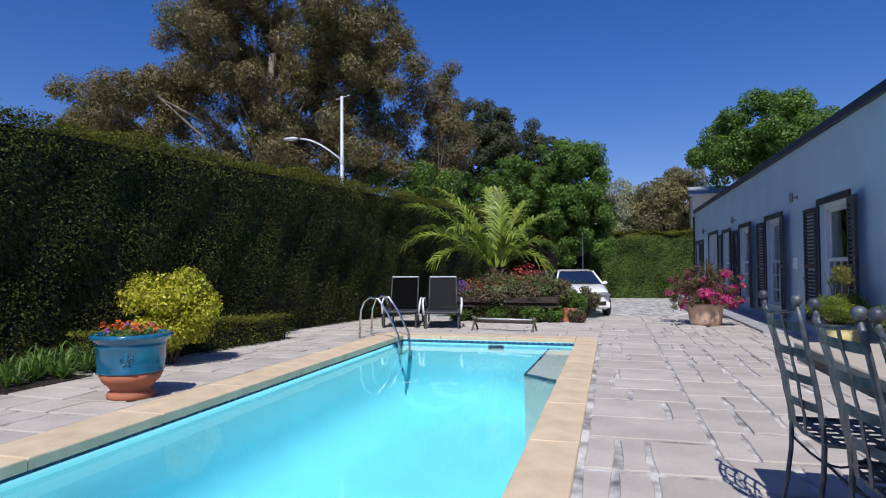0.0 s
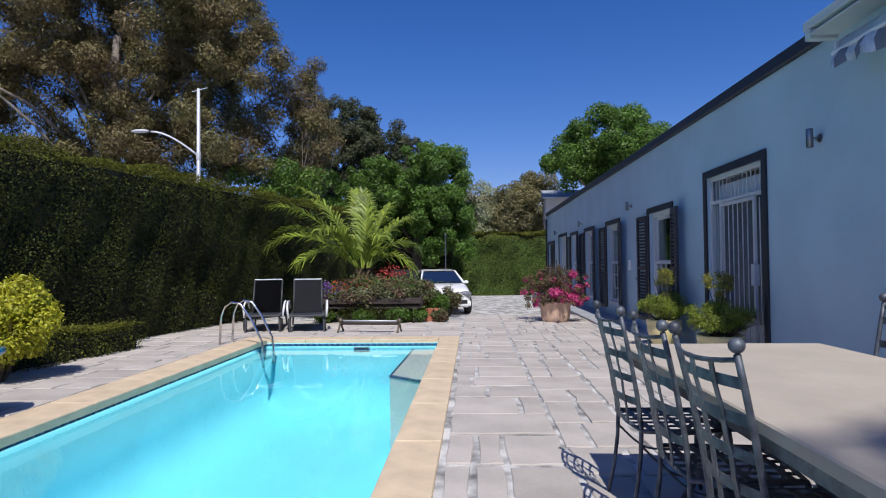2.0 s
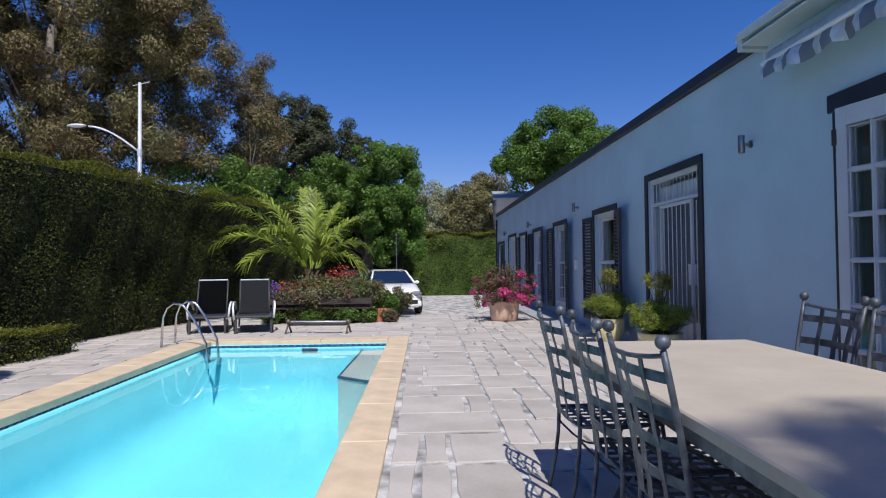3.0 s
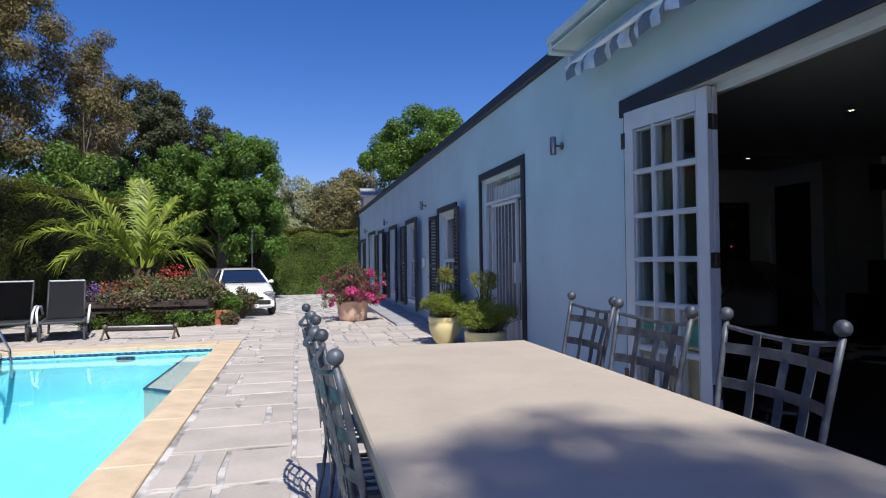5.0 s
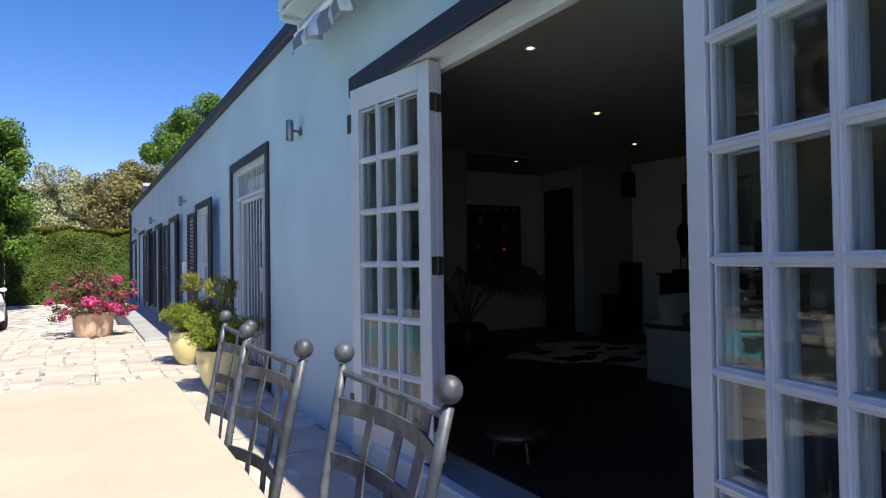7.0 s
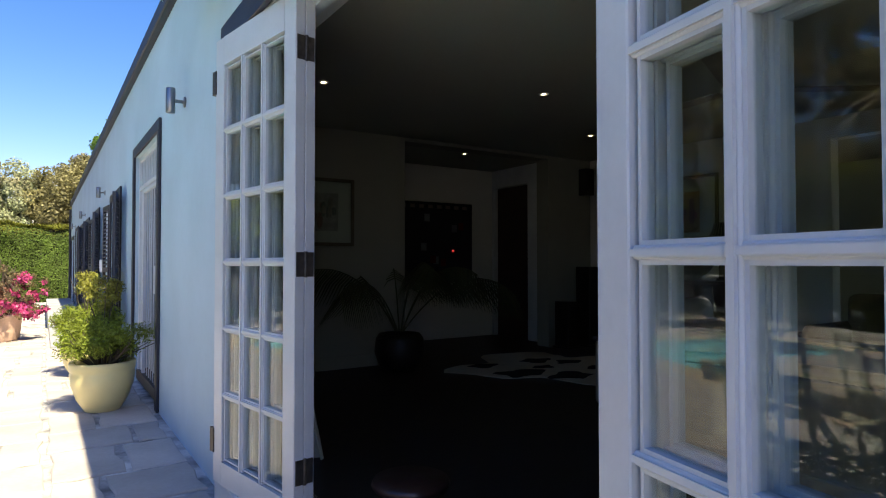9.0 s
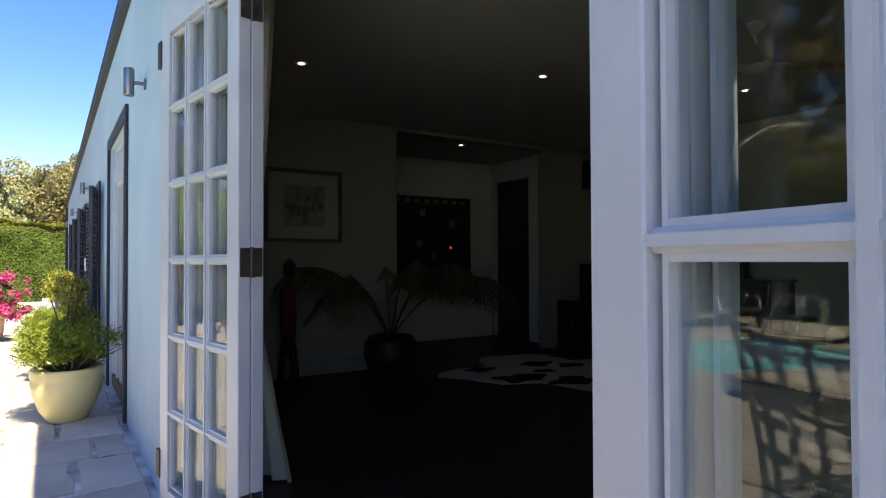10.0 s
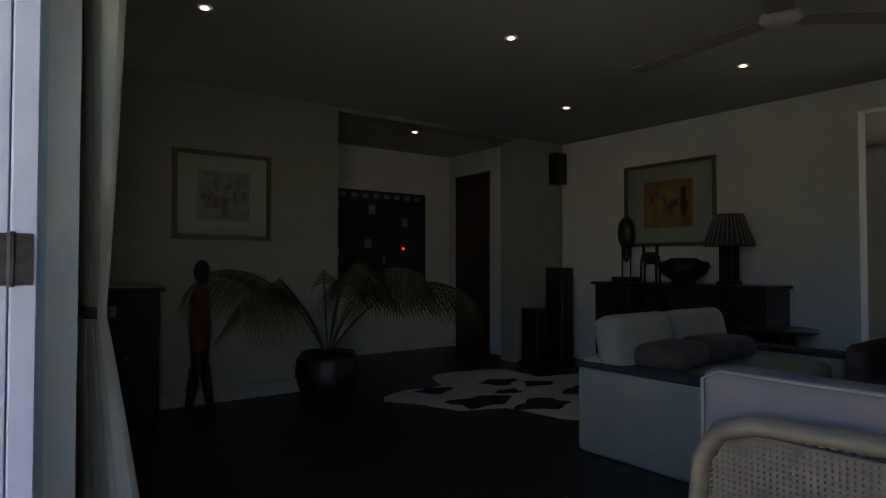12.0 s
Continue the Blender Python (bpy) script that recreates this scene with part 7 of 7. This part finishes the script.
def paving():
    rng = np.random.default_rng(101)
    owner = tagged(new("pavement"), "uneven grey stone slab paving with pale mortar joints", "pavement", kind="structure")
    slabs = []
    def field(x0, x1, y0, y1, rows=(0.30, 0.46), ws=(0.30, 0.82), keep=lambda x, y: True):
        y = y0
        while y < y1:
            h = rng.uniform(*rows)
            x = x0 if x0 in (-0.12,) else x0 - rng.uniform(0, 0.3)
            while x < x1 - 0.12:
                w = min(rng.uniform(*ws), x1 - x)
                if x1 - x - w < 0.18:
                    w = x1 - x
                if rng.uniform() < 0.10 and h > 0.34:
                    parts_ = [(x, y, w, h * 0.5), (x, y + h * 0.5, w, h * 0.5)]
                else:
                    parts_ = [(x, y, w, h)]
                for a, b, c, d in parts_:
                    if keep(a + c / 2, b + d / 2):
                        slabs.append((a + c / 2, b + d / 2, c, d))
                x += w
            y += h
    xs = (-0.12, 0.69, 1.25, 1.80, 2.45, 3.20)
    for x0, x1 in zip(xs, xs[1:]):
        y = -2.5 + rng.uniform(0, 0.2)
        while y < 15.4:
            h = rng.uniform(0.50, 0.68)
            cuts = [x0]
            k = rng.uniform()
            if k < 0.22:
                cuts += [x0 + rng.uniform(0.14, 0.30)]
            elif k < 0.44:
                cuts += [x1 - rng.uniform(0.14, 0.30)]
            elif k < 0.66:
                cuts += [x0 + (x1 - x0) * rng.uniform(0.35, 0.65)]
            elif k < 0.85:
                a = x0 + rng.uniform(0.16, 0.3)
                cuts += [a, a + rng.uniform(0.13, 0.26)]
            cuts.append(x1)
            for a, b in zip(cuts, cuts[1:]):
                slabs.append(((a + b) / 2, y + h / 2, b - a, h))
            y += h
    field(-5.2, -3.81, -2.0, 10.2, rows=(0.40, 0.62), keep=lambda x, y: x > -6.05 + (y - 5) * 0.05 or y > 5.6)
    field(-6.0, -5.2, -2.0, 10.2, rows=(0.30, 0.50), keep=lambda x, y: y > 5.7 and x > -6.2 + (y - 5) * 0.19)
    field(-5.4, -0.12, 10.21, 12.9)
    field(-6.0, -5.2, 2.2, 5.6, keep=lambda x, y: x > -5.75)
    mort = 0.018
    def near(s):
        return math.hypot(max(0, abs(s[0] - 1.2) - 1.9), max(0, abs(s[1] - 4.5) - 3.5))
    slabs.sort(key=near)
    pool_m = {}
    V, F = [], []
    for i, (x, y, w, h) in enumerate(slabs):
        z = land(y)
        if i < 300:
            key = (round(w / 0.03), round(h / 0.03), i % 2)
            if key not in pool_m:
                me = slab_mesh("paving_slab", key[0] * 0.03 - mort, key[1] * 0.03 - mort, 0.05, rng, 0.013, 0.007)
                me.materials.append(M_STONE)
                pool_m[key] = me
            ob = new("paving_slab", pool_m[key])
            ob.location, ob.parent = (x, y, z + rng.uniform(-0.004, 0.004)), owner
            ob.rotation_euler = (rng.normal(0, 0.004), rng.normal(0, 0.004), rng.normal(0, 0.006) + (math.pi if rng.uniform() < 0.5 else 0))
        else:
            me = slab_mesh("tmp", w - mort, h - mort, 0.05, rng, 0.013, 0.007)
            b = len(V)
            dz = rng.uniform(-0.004, 0.004)
            V += [(v.co.x + x, v.co.y + y, v.co.z + land(y + v.co.y) + dz) for v in me.vertices]
            F += [tuple(b + k for k in p.vertices) for p in me.polygons]
            bpy.data.meshes.remove(me)
    me = bpy.data.meshes.new("paving_field")
    me.from_pydata(V, [], F)
    me.materials.append(M_STONE)
    ob = new("paving_field", me)
    ob.parent = owner
    tagged(ob, "further grey stone slabs", kind="stuff")


paving()
